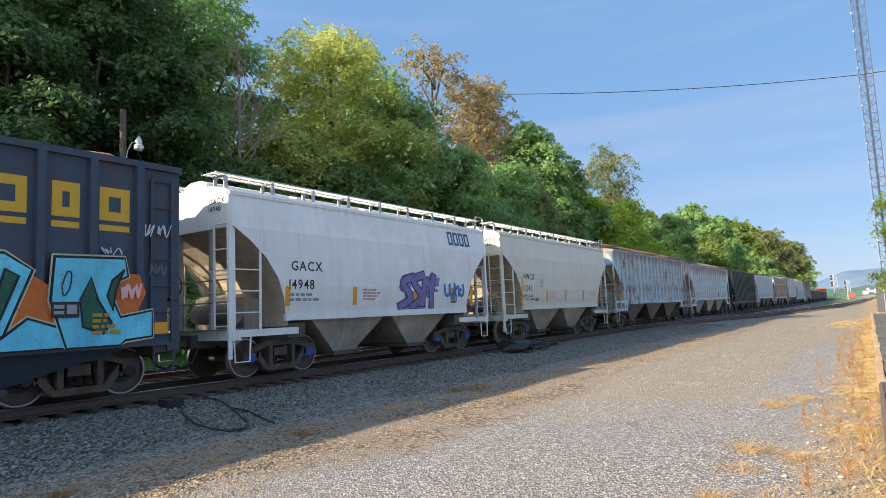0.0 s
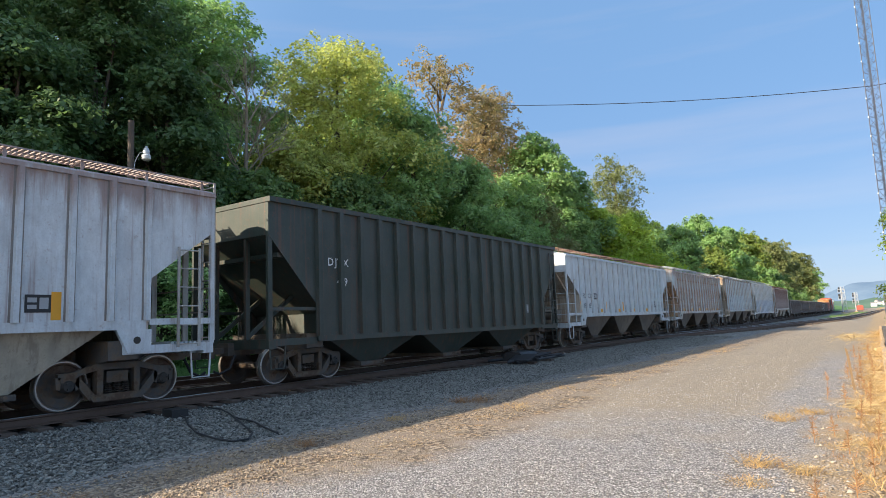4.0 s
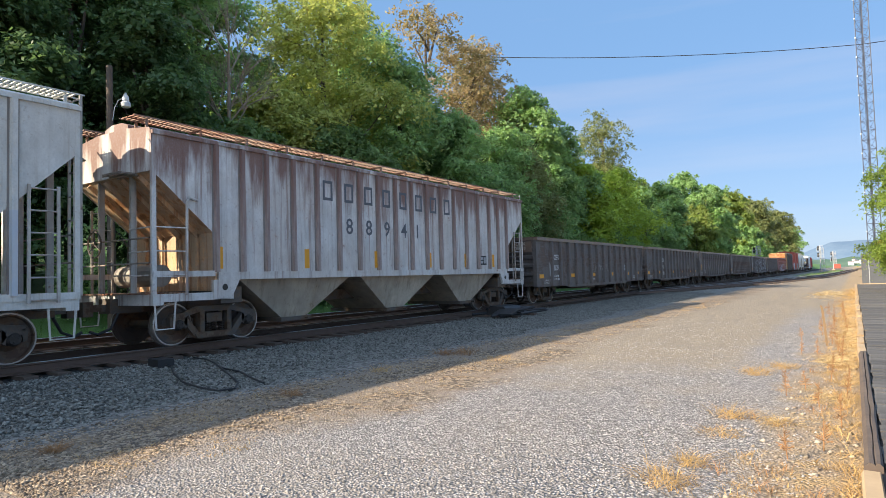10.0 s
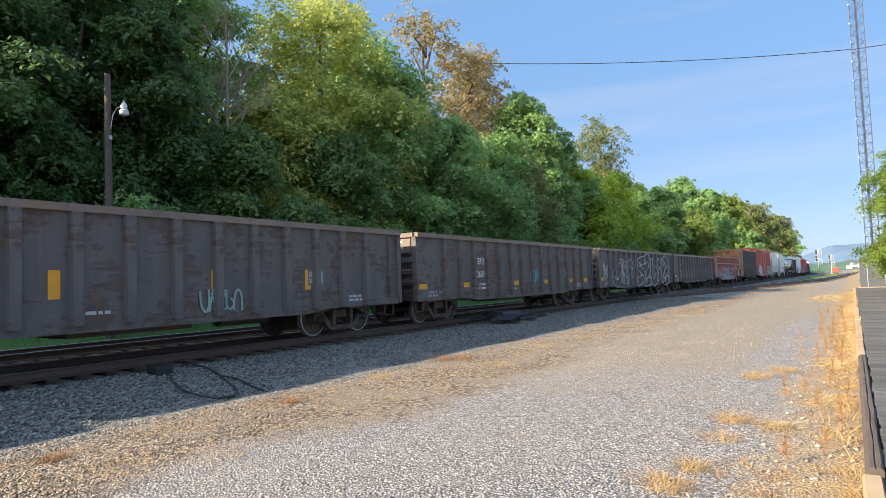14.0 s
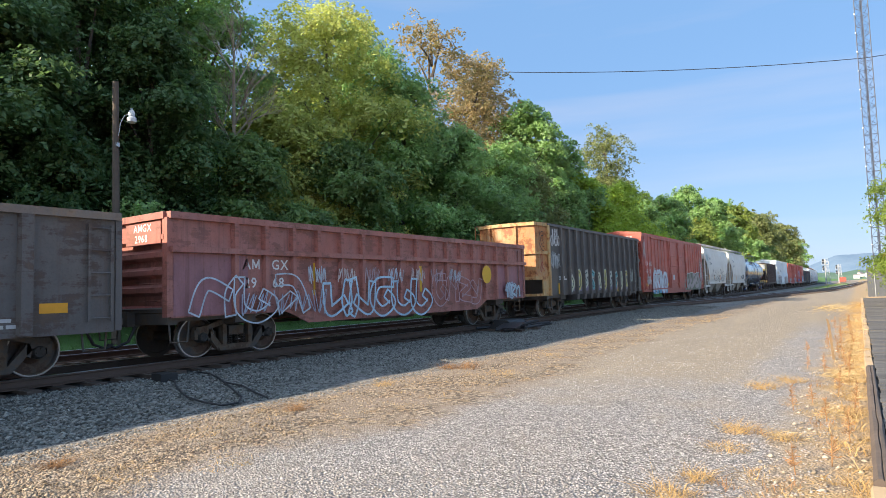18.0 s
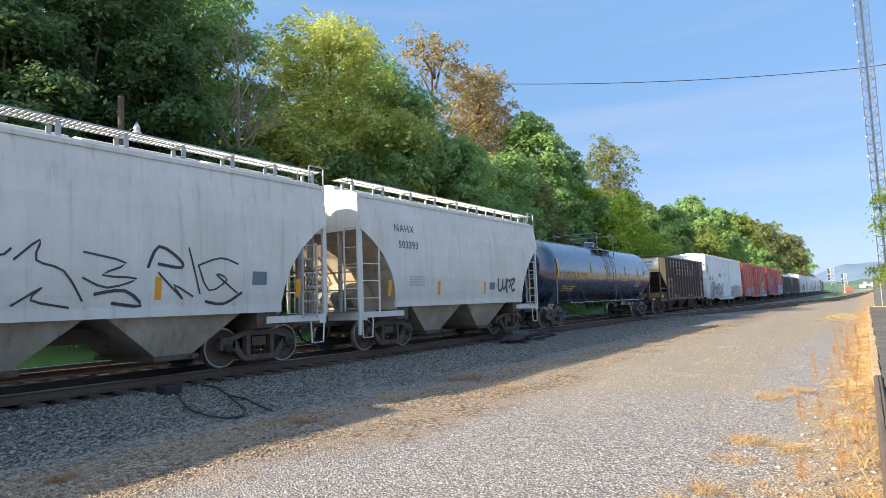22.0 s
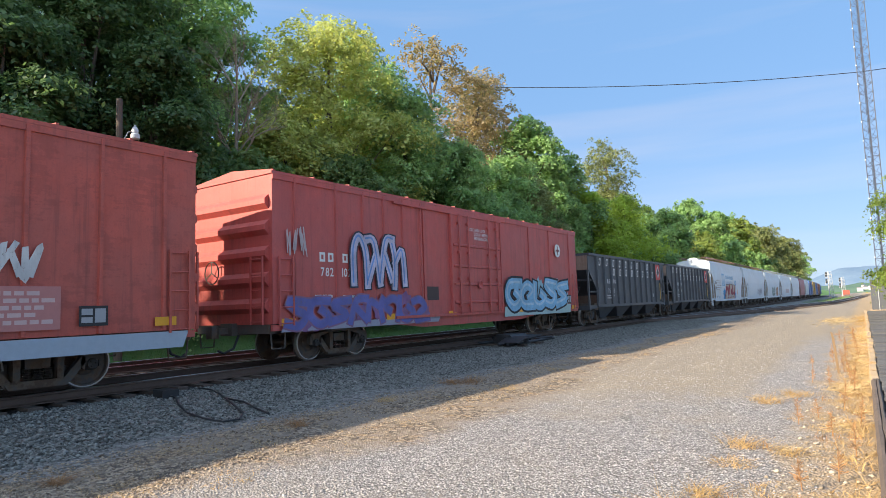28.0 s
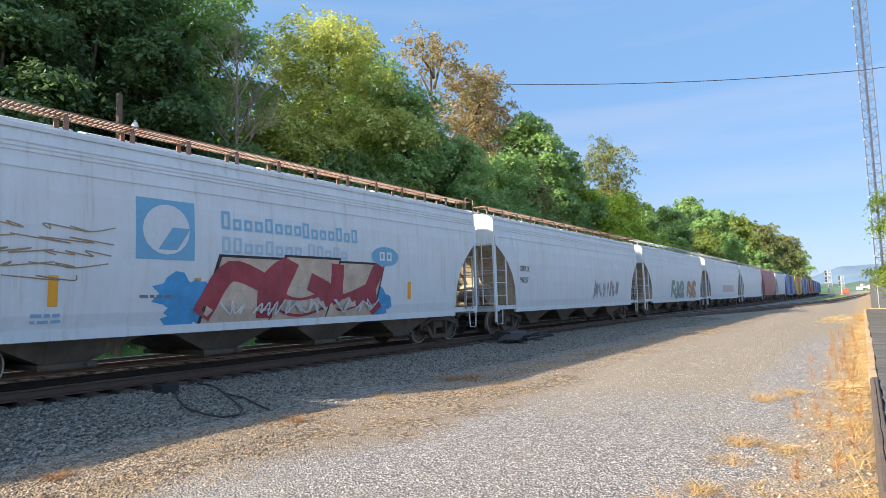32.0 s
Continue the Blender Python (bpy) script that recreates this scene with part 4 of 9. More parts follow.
def truck_meshes():
    fr = Shape()
    a, b = 0.93, 1.06
    fr.prism("x", [(-1.06, 0.58), (-0.80, 0.60), (-0.40, 0.70), (0.40, 0.70), (0.80, 0.60), (1.06, 0.58), (1.06, 0.68), (0.78, 0.70), (0.42, 0.82), (-0.42, 0.82), (-0.78, 0.70), (-1.06, 0.68)], a, b)
    fr.prism("x", [(-0.46, 0.13), (0.46, 0.13), (0.52, 0.22), (0.40, 0.26), (-0.40, 0.26), (-0.52, 0.22)], a - 0.02, b + 0.02)
    for e in (-1, 1):
        fr.prism("x", [(e * 0.52, 0.17), (e * 0.80, 0.52), (e * 0.72, 0.62), (e * 0.40, 0.24)][::e], a, b)
        fr.prism("x", [(e * 0.29, 0.24), (e * 0.40, 0.24), (e * 0.40, 0.72), (e * 0.29, 0.72)][::e], a - 0.02, b + 0.02)
        fr.prism("x", [(e * 0.70, 0.40), (e * 0.76, 0.36), (e * 0.79, 0.60), (e * 0.70, 0.62)][::e], a, b)
        fr.prism("x", [(e * 1.02, 0.40), (e * 1.09, 0.42), (e * 1.10, 0.62), (e * 1.00, 0.62)][::e], a, b)
        fr.box(0.9, 1.07, *(sorted((e * 0.76, e * 1.02))), 0.52, 0.60)
    bol = Shape().prism("y", [(-1.02, 0.46), (-0.6, 0.36), (0.6, 0.36), (1.02, 0.46), (1.02, 0.66), (0.4, 0.74), (-0.4, 0.74), (-1.02, 0.66)], -0.2, 0.2)
    bol.rod((0, 0, 0.7), (0, 0, 0.86), 0.2, 12)
    beam = Shape().bar((-0.85, 0.48, 0.40), (0.85, 0.48, 0.40), 0.10, 0.12)
    for s in (-1, 1):
        beam.box(s * 0.755 - 0.05, s * 0.755 + 0.05, 0.385, 0.445, 0.30, 0.56)
    spr = Shape()
    for y in (-0.17, 0, 0.17):
        for k in range(5):
            spr.lathe("z", [(0.27 + k * 0.04, 0.045), (0.286 + k * 0.04, 0.075), (0.302 + k * 0.04, 0.045)], 6, (1.0, y, 0))
    wh = Shape()
    for s in (-1, 1):
        p = [(0.70, 0.10), (0.70, 0.14), (0.745, 0.20), (0.72, 0.38), (0.69, 0.40), (0.69, 0.48), (0.715, 0.483), (0.73, 0.459)]
        q = [(0.815, 0.452), (0.825, 0.44), (0.825, 0.395), (0.785, 0.37), (0.765, 0.22), (0.83, 0.145), (0.84, 0.10)]
        wh.lathe("x", [(s * a, r) for a, r in p], 20)
        wh.lathe("x", [(s * a, r) for a, r in q], 22)
    wh.rod((-1.0, 0, 0), (1.0, 0, 0), 0.085, 12)
    tr = Shape()
    for s in (-1, 1):
        tr.lathe("x", [(s * 0.73, 0.459), (s * 0.815, 0.4525), (s * 0.8275, 0.440), (s * 0.8275, 0.418)], 28)
    cap = Shape()
    for s in (-1, 1):
        cap.lathe("x", [(s * 0.90, 0.125), (s * 1.04, 0.125), (s * 1.06, 0.11), (s * 1.10, 0.09), (s * 1.10, 0.0)], 16)
        for k in range(3):
            a = 2.0944 * k
            cap.rod((s * 1.09, 0.055 * math.cos(a), 0.055 * math.sin(a)), (s * 1.125, 0.055 * math.cos(a), 0.055 * math.sin(a)), 0.018, 6)
    def joined(capmat):
        """Wheels, bright treads and bearing caps turn as one piece."""
        both = Shape().add(wh.v, wh.f).add(tr.v, tr.f).add(cap.v, cap.f)
        me = both.mesh("wheelset", True)
        for mt in (WHEEL, TREAD, capmat):
            me.materials.append(mt)
        idx = [0] * len(wh.f) + [1] * len(tr.f) + [2] * len(cap.f)
        me.polygons.foreach_set("material_index", idx)
        return me

    ms = {"frame": fr.mesh("side_frame"), "bolster": bol.mesh("bolster"), "beam": beam.mesh("brake_beam"), "spring": spr.mesh("spring_nest"), "wheel": joined(CAP), "blue": joined(BLUE_CAP)}
    for k, mt in (("frame", STEEL), ("bolster", STEEL), ("beam", STEEL), ("spring", SPRING)):
        ms[k].materials.append(mt)
    return ms


TRUCK = truck_meshes()
TRAIN = []


def hang(name, me, parent, at=None, label=""):
    return part(name, me, me.materials[0], parent, label, at=at)


def new_car(front, back, label, category, half_trucks, blue=False, knuckle=0.62):
    """A freight car that lies from front to back metres along the train; the rest is built on it. Its trucks stand half_trucks from its middle."""
    mid, half = (front + back) / 2, (back - front) / 2
    x, y, h = line_at(mid)
    car = thing(category.replace(" ", "_"), label, category, "cars of the freight train", at=pose(x, y, RAIL_Z, 0, 0, h))
    wheels = []
    for e in (-1, 1):
        tr = hang("truck", TRUCK["bolster"], car, pose(0, e * half_trucks, 0), "grimy cast steel truck")
        for turn in (0, 180):
            hang("side_frame", TRUCK["frame"], tr, pose(0, 0, 0, 0, 0, turn))
            tagged(hang("spring_nest", TRUCK["spring"], tr, pose(0, 0, 0, 0, 0, turn)), "", "", "", "stuff")
            hang("brake_beam", TRUCK["beam"], tr, pose(0, 0, 0, 0, 0, turn))
        for d in (-0.889, 0.889):
            w = hang("wheelset", TRUCK["blue" if blue else "wheel"], tr, pose(0, d, 0.457))
            wheels.append((w, d))
    for e in (-1, 1):
        sh = Shape()
        sh.bar((0, e * (half - 0.3), 0.86), (0, e * (half + knuckle - 0.12), 0.86), 0.14, 0.16)
        y0, y1 = sorted((e * (half + knuckle - 0.2), e * (half + knuckle)))
        sh.prism("z", [(-0.13, y0), (0.10, y0), (0.16, (y0 + y1) / 2), (0.10, y1), (-0.04, y1), (-0.13, (y0 + y1) / 2)], 0.70, 1.0)
        part("coupler", sh, STEEL, car)
        hose = Shape().path([(0.35, e * (half + 0.05), 0.75), (0.36, e * (half + 0.2), 0.45), (0.33, e * (half + 0.45), 0.35), (0.3, e * (half + 0.6), 0.42)], 0.03, 6)
        part("air_hose", hose, BLACK_RUBBER, car)
    TRAIN.append((car, mid, wheels, half_trucks, blue))
    return car


def ladder(car, x, y, z0, z1, mat, width=0.42, rungs=None, along="y", name="ladder"):
    sh = Shape()
    d = Vector((0, 1, 0)) if along == "y" else Vector((1, 0, 0))
    p = Vector((x, y, 0))
    for k in (-0.5, 0.5):
        a = p + d * width * k
        sh.bar((a.x, a.y, z0), (a.x, a.y, z1), 0.05, 0.03)
    n = rungs or max(2, int((z1 - z0) / 0.36))
    for i in range(n):
        z = z0 + 0.06 + (z1 - z0 - 0.12) * i / max(1, n - 1)
        a, b = p - d * width / 2, p + d * width / 2
        sh.rod((a.x, a.y, z), (b.x, b.y, z), 0.016, 6)
    return part(name, sh, mat, car)


def flat_face(x):
    return lambda z: x


def brake_wheel(car, x, y, z, mat=STEEL):
    sh = Shape()
    sh.lathe("y", [(-0.018, 0.28), (0.0, 0.298), (0.018, 0.28), (0.0, 0.262), (-0.018, 0.28)], 16, (x, y, z))
    for i in range(3):
        a = 1.5708 + 2.0944 * i
        sh.rod((x, y, z), (x + 0.28 * math.cos(a), y, z + 0.28 * math.sin(a)), 0.014, 5)
    part("brake_wheel", sh, mat, car)


def hopper_body(car, L, prof, roof, cut, mat, sheet_mat):
    """Shell of a hopper: sides that follow prof (z, x), cut back at the ends by cut (z, y), roof points, end walls and slope sheets."""
    def back(z):
        for (za, ya), (zb, yb) in zip(cut, cut[1:]):
            if zb <= z <= za:
                return ya + (yb - ya) * (za - z) / max(1e-6, za - zb)
        return cut[-1][1] if z < cut[-1][0] else 0.0
    zs = sorted(set([p[0] for p in prof] + [c[0] for c in cut]))

    def out(z):
        for (za, xa), (zb, xb) in zip(prof, prof[1:]):
            if za <= z <= zb:
                return xa + (xb - xa) * (z - za) / max(1e-6, zb - za)
        return prof[-1][1] if z > prof[-1][0] else prof[0][1]
    sh = Shape()
    for s in (-1, 1):
        n0 = len(sh.v)
        for z in zs:
            yb = L / 2 - back(z)
            sh.v += [(s * out(z), -yb, z), (s * out(z), yb, z)]
        sh.f += [(n0 + 2 * i, n0 + 2 * i + 1, n0 + 2 * i + 3, n0 + 2 * i + 2)[::s] for i in range(len(zs) - 1)]
    n0 = len(sh.v)
    ring = [(-x, z) for z, x in roof] + [(x, z) for z, x in roof[::-1]]
    for x, z in ring:
        sh.v += [(x, -L / 2, z), (x, L / 2, z)]
    sh.f += [(n0 + 2 * i, n0 + 2 * i + 1, n0 + 2 * i + 3, n0 + 2 * i + 2) for i in range(len(ring) - 1)]
    zc = cut[0][0]
    up = [z for z in zs if z >= zc]
    rim = [(out(z) - 0.006, z) for z in up] + [(x, z) for z, x in roof if z > up[-1] + 1e-4]
    poly = rim + [(-x, z) for x, z in rim[::-1]]
    for e in (-1, 1):
        sh.prism("y", poly, e * (L / 2 - 0.03), e * L / 2)
        zi = 1.15
        rows = []
        for z in [z for z in zs[::-1] if z <= zc] + [zi]:
            rows.append((out(z) - 0.012, e * (L / 2 - 0.03 - back(z)), z))
        slope = []
        for k, (x, y, z) in enumerate(rows):
            slope += [(-x, y, z), (x, y, z), (x, y - e * 0.05, z + 0.03), (-x, y - e * 0.05, z + 0.03)]
        n = len(rows)
        quads = [(0, 1, 2, 3), (4 * n - 4, 4 * n - 1, 4 * n - 2, 4 * n - 3)]
        for k in range(n - 1):
            a, b = 4 * k, 4 * k + 4
            quads += [(a, b, b + 1, a + 1), (a + 1, b + 1, b + 2, a + 2), (a + 2, b + 2, b + 3, a + 3), (a + 3, b + 3, b, a)]
        part("slope_sheet", Shape().add(slope, quads), sheet_mat, car, "dusty sloping end sheet")
    part("body", sh, mat, car)
    return out, back


def bays(car, L, n, inset, mat, top=1.22, x=1.36, low=0.42, dark=None):
    w = (L - 2 * inset) / n
    for i in range(n):
        y0 = -L / 2 + inset + i * w + 0.03
        y1, ym = y0 + w - 0.06, y0 + w / 2
        sh = Shape()
        lo = [(-x * 0.78, ym - 0.42, low), (x * 0.78, ym - 0.42, low), (x * 0.78, ym + 0.42, low), (-x * 0.78, ym + 0.42, low)]
        hi = [(-x, y0, top), (x, y0, top), (x, y1, top), (-x, y1, top)]
        sh.add(lo + hi, [(0, 3, 2, 1), (4, 5, 6, 7), (0, 1, 5, 4), (1, 2, 6, 5), (2, 3, 7, 6), (3, 0, 4, 7)])
        bay = part("hopper_bay", sh, mat, car)
        gate = Shape().box(-x * 0.86, x * 0.86, ym - 0.5, ym + 0.5, low - 0.1, low)
        gate.rod((-x * 0.95, ym + 0.3, low - 0.04), (x * 0.95, ym + 0.3, low - 0.04), 0.04, 6)
        part("outlet_gate", gate, STEEL, bay)


def underframe(car, L, mat, z=1.12, side=True, plat=1.9, x=1.5):
    """Centre sill, end sills, platform and bolsters."""
    sh = Shape().box(-0.22, 0.22, -L / 2 - 0.15, L / 2 + 0.15, 0.74, 1.04)
    part("centre_sill", sh, STEEL, car)
    for e in (-1, 1):
        y0, y1 = sorted((e * (L / 2 - 0.02), e * (L / 2 - 0.24)))
        sh = Shape().box(-x, x, y0, y1, z - 0.22, z)
        for s in (-1, 1):
            a, b = sorted((s * (x - 0.09), s * x))
            c, d = sorted((e * (L / 2 - 0.24), e * (L / 2 - plat)))
            sh.box(a, b, c, d, z - 0.16, z)
        part("end_sill", sh, mat, car)
        y0, y1 = sorted((e * (L / 2 - plat + 0.3), e * (L / 2 - plat - 0.25)))
        part("bolster_web", Shape().prism("y", [(-1.45, z + 0.1), (-1.45, z - 0.25), (-0.3, z - 0.38), (0.3, z - 0.38), (1.45, z - 0.25), (1.45, z + 0.1)], y0, y1), STEEL, car)
        for s in (-1, 1):
            step = Shape()
            step.path([(s * (x - 0.03), e * (L / 2 - 0.06), z - 0.1), (s * (x - 0.03), e * (L / 2 - 0.10), 0.42), (s * (x - 0.03), e * (L / 2 - 0.48), 0.42), (s * (x - 0.03), e * (L / 2 - 0.52), z - 0.1)], 0.022, 5)
            part("step", step, mat, car)


# flange strips on both sides of a rib, darker than the panels
SEAM_DARK = paint("dark_weld_flange", (0.27, 0.25, 0.235), amount=0.35, streak=0.6, dirt=0.6, rust=(0.15, 0.085, 0.06), dust=(0.17, 0.145, 0.12))
SLOPE_TAN = paint("dusty_tan_sheet", (0.56, 0.48, 0.37), amount=0.1, streak=0.5, dirt=0.5, rust=(0.25, 0.17, 0.10), dust=(0.36, 0.28, 0.20))
SLOPE_GREY = paint("stained_pale_sheet", (0.62, 0.57, 0.49), amount=0.22, streak=0.6, dirt=0.5, rust=(0.30, 0.19, 0.10), dust=(0.42, 0.34, 0.24), move=2.0)
SLOPE_RUST = paint("rusty_orange_sheet", (0.55, 0.42, 0.30), amount=0.45, streak=0.8, dirt=0.5, rust=(0.36, 0.17, 0.07), dust=(0.46, 0.29, 0.16), move=4.0)
END_IRON = paint("pale_end_iron", (0.46, 0.45, 0.42), amount=0.25, streak=0.3, dirt=0.4, rust=(0.17, 0.10, 0.065), dust=(0.28, 0.24, 0.19))
END_GRIME = paint("dusty_end_iron", (0.30, 0.275, 0.24), amount=0.3, streak=0.4, dirt=0.5, rust=(0.13, 0.075, 0.05), dust=(0.20, 0.165, 0.13))


def covered_hopper(front, back, label, mat, eave, smooth, ribs=0, nbays=3, roofwalk=None, post_mat=None, blue=False, bay_mat=None, cage=False, base=1.42, rib_at=None, rusty_end=False):
    L = back - front
    car = new_car(front, back, label, "hopper car", L / 2 - 1.75, blue)
    if smooth:
        prof = [(base, 1.50), (base + 0.3, 1.545), (2.1, 1.58), (2.8, 1.59), (3.4, 1.565), (eave - 0.5, 1.50), (eave - 0.16, 1.435), (eave, 1.39)]
        roof = [(eave, 1.39), (eave + 0.10, 1.25), (eave + 0.19, 0.8), (eave + 0.23, 0.3)]
        cut = [(3.42, 0.0), (3.15, 0.42), (2.75, 0.88), (2.3, 1.22), (1.8, 1.42), (base, 1.5)]
    else:
        prof = [(base, 1.50), (eave, 1.50)]
        roof = [(eave, 1.50), (eave + 0.07, 1.42), (eave + 0.17, 0.55), (eave + 0.17, 0.3)]
        cut = [(eave - 0.80, 0.0), (2.40, 1.38), (base, 1.40)]
    out, cutback = hopper_body(car, L, prof, roof, cut, mat, SLOPE_TAN if smooth else SLOPE_RUST if rusty_end else SLOPE_GREY)
    bm = bay_mat or mat
    bays(car, L, nbays, 1.95 if not smooth else 2.3, bm, base)
    underframe(car, L, mat)
    side = Shape()
    for s in (-1, 1):
        a, b = sorted((s * 1.44, s * (out(base) + 0.03)))
        side.box(a, b, -L / 2 + 1.5, L / 2 - 1.5, base - 0.14, base + 0.03)
    part("side_sill", side, mat, car)
    rail = Shape()
    for s in (-1, 1):
        a, b = sorted((s * (out(eave) - 0.02), s * (out(eave) + 0.05)))
        rail.box(a, b, -L / 2, L / 2, eave - 0.07, eave + 0.01)
    part("eave_rail", rail, mat, car)
    if smooth and nbays == 4:
        for drop in (0.30, 0.38, 0.46, 0.74):
            for s in (-1, 1):
                zb = eave - drop
                a, b = sorted((s * (out(zb) - 0.01), s * (out(zb) + 0.018)))
                part("side_bead", Shape().box(a, b, -L / 2 + 0.02, L / 2 - 0.02, zb - 0.012, zb + 0.012), mat, car)
    if smooth:
        for e in (-1, 1):
            wall = Shape().prism("x", [(e * (L / 2 - 1.05), 1.14), (e * (L / 2 - 1.6), 1.14), (e * (L / 2 - 1.6), 1.75), (e * (L / 2 - 1.15), 1.98), (e * (L / 2 - 1.05), 1.9)][::-e], -1.42, 0.55)
            part("end_bulkhead", wall, SLOPE_TAN, car, "dusty cream wall under the sloping end sheet")
    pm = post_mat or mat
    if ribs:
        hat = Shape().prism("z", [(0, -0.09), (0.006, -0.09), (0.006, -0.055), (0.085, -0.042), (0.085, 0.042), (0.006, 0.055), (0.006, 0.09), (0, 0.09)], base + 0.03, eave - 0.07)
        post = hat.mesh("side_post")
        post.materials.append(pm)
        post.materials.append(SEAM_DARK)
        post.polygons.foreach_set("material_index", [0, 0, 1, 1, 0, 0, 0, 1, 1, 0])
        for y in rib_at or [-L / 2 + 1.70 + (L - 3.40) * i / (ribs - 1) for i in range(ribs)]:
            hang("side_post", post, car, pose(1.50, y, 0))
            hang("side_post", post, car, pose(-1.50, y, 0, 0, 0, 180))
    # running boards, hatches, ladders, end frames
    wm = roofwalk or GALV
    lift, half_w = (0.42, 0.045) if smooth else (0.30, 0.026)
    top = roof[-1][0]
    for s in (-1, 1):
        walkway = Shape()
        x = s * 0.98
        for k in range(int((L + 0.4) / 0.095)):
            y = -L / 2 - 0.18 + 0.095 * k
            walkway.box(x - 0.25, x + 0.25, y, y + 0.045, eave + lift, eave + lift + 0.022)
        walkway.box(x - 0.01, x + 0.01, -L / 2 - 0.2, L / 2 + 0.2, eave + lift - 0.006, eave + lift + 0.016)
        for i in range(int(L / 1.25) + 1):
            y = -L / 2 + 0.1 + i * (L - 0.2) / int(L / 1.25)
            walkway.box(x - 0.21, x + 0.21, y - 0.02, y + 0.02, eave + lift - 0.035, eave + lift)
            for q in (-0.19, 0.19):
                walkway.box(x + q - 0.018, x + q + 0.018, y - half_w, y + half_w, eave + 0.02, eave + lift - 0.035)
        walkway.box(x - 0.27, x - 0.25, -L / 2 - 0.2, L / 2 + 0.2, eave + lift, eave + lift + 0.026)
        walkway.box(x + 0.25, x + 0.27, -L / 2 - 0.2, L / 2 + 0.2, eave + lift, eave + lift + 0.026)
        part("running_board", walkway, wm, car, "grated steel running board")
    for i in range(4):
        y = -L / 2 + (i + 0.5) * L / 4
        h = Shape().prism("y", [(-0.45, top - 0.01), (0.45, top - 0.01), (0.45, top + 0.12), (0.2, top + 0.2), (-0.2, top + 0.2), (-0.45, top + 0.12)], y - L / 8 + 0.12, y + L / 8 - 0.12)
        part("roof_hatch", h, mat, car)
    for e in (-1, 1):
        for s in (-1, 1):
            xs = s * 1.50
            post = Shape().bar((xs - s * 0.03, e * (L / 2 - 0.05), 1.1), (xs - s * 0.03, e * (L / 2 - 0.05), cut[0][0] + 0.1), 0.09, 0.07)
            part("corner_post", post, mat, car)
            strut = Shape().bar((s * 0.62, e * (L / 2 - 0.12), 1.1), (s * 0.62, e * (L / 2 - 0.12), cut[0][0] + 0.05), 0.12, 0.06)
            part("end_strut", strut, END_IRON, car)
            if not smooth:
                y0, y1 = sorted((e * (L / 2 - 0.02), e * (L / 2 - 1.42)))
                a, b = sorted((s * 1.44, s * 1.525))
                part("side_rail", Shape().box(a, b, y0, y1, base - 0.06, base + 0.06), mat, car)
                y0, y1 = e * (L / 2 - 1.38), e * (L / 2 - 2.05)
                pad = part("jacking_pad", Shape().prism("x", [(y0, base - 0.14), (y0, 0.98), (y0 - e * 0.45, 0.98), (y1, base - 0.14)][::e], a, b), mat, car)
                # dark disc on the pad stands in for the shade inside its hole
                part("dark_hole_disc", Shape().rod((s * 1.50, y0 - e * 0.28, 1.22), (s * 1.531, y0 - e * 0.28, 1.22), 0.07, 12), CAP, pad)
        if not smooth:
            for x in (-0.98, -0.33, 0.33, 0.98):
                rib = Shape().bar((x, e * (L / 2 - 0.04), cut[0][0] - 0.06), (x, e * (L / 2 - cut[1][1]), cut[1][0] - 0.06), 0.10, 0.05)
                rib.bar((x, e * (L / 2 - cut[1][1] + 0.02), cut[1][0]), (x, e * (L / 2 - cut[1][1] + 0.02), 1.16), 0.06, 0.05)
                part("slope_stiffener", rib, SLOPE_RUST if rusty_end else SLOPE_GREY, car)
            grate = Shape()
            for k in range(8):
                grate.box(0.30 + 0.085 * k, 0.355 + 0.085 * k, min(e * (L / 2 - 0.02), e * (L / 2 + 0.34)), max(e * (L / 2 - 0.02), e * (L / 2 + 0.34)), cut[0][0] - 0.03, cut[0][0])
            for d in (0.0, 0.16, 0.31):
                y0, y1 = sorted((e * (L / 2 + d), e * (L / 2 + d + 0.025)))
                grate.box(0.29, 1.01, y0, y1, cut[0][0] - 0.06, cut[0][0] - 0.03)
            part("brake_step", grate, END_GRIME, car, "grated steel step on the end", "stuff")
        if e > 0:
            ladder(car, 1.56, L / 2 - 0.62, 1.05, 3.05 if not smooth else 2.9, END_IRON, 0.46, 6)
        else:
            post = Shape().path([(1.50, -L / 2 + 1.02, 3.05), (1.545, -L / 2 + 0.80, 3.10), (1.55, -L / 2 + 0.74, 3.0), (1.55, -L / 2 + 0.72, 1.08)], 0.032, 6)
            part("stanchion", post, mat, car)
            for z in (1.50, 1.98, 2.46):
                rung = Shape().path([(1.55, -L / 2 + 0.72, z), (1.50, -L / 2 + 0.03, z), (0.62, -L / 2 + 0.04, z)], 0.016, 5)
                part("grab_iron", rung, mat, car)
        ladder(car, -1.56, e * (L / 2 - 0.62), 1.05, 3.05 if not smooth else 2.9, END_IRON, 0.46, 6)
        if smooth:
            ladder(car, 1.2, e * (L / 2 + 0.05), 1.15, 3.55, mat, 0.5, 5, "x")
        elif e > 0:
            ladder(car, 1.2, e * (L / 2 + 0.05), 1.15, eave + 0.25, END_IRON, 0.42, 9, "x")
        rails = Shape()
        rails.rod((-1.4, e * (L / 2 - 0.02), 1.75), (1.4, e * (L / 2 - 0.02), 1.75), 0.018)
        rails.rod((-1.4, e * (L / 2 - 0.02), 2.25), (1.4, e * (L / 2 - 0.02), 2.25), 0.018)
        part("grab_rail", rails, END_GRIME, car)
        deck = Shape()
        for k in range(9):
            y0 = e * (L / 2 + 0.02 - k * 0.1)
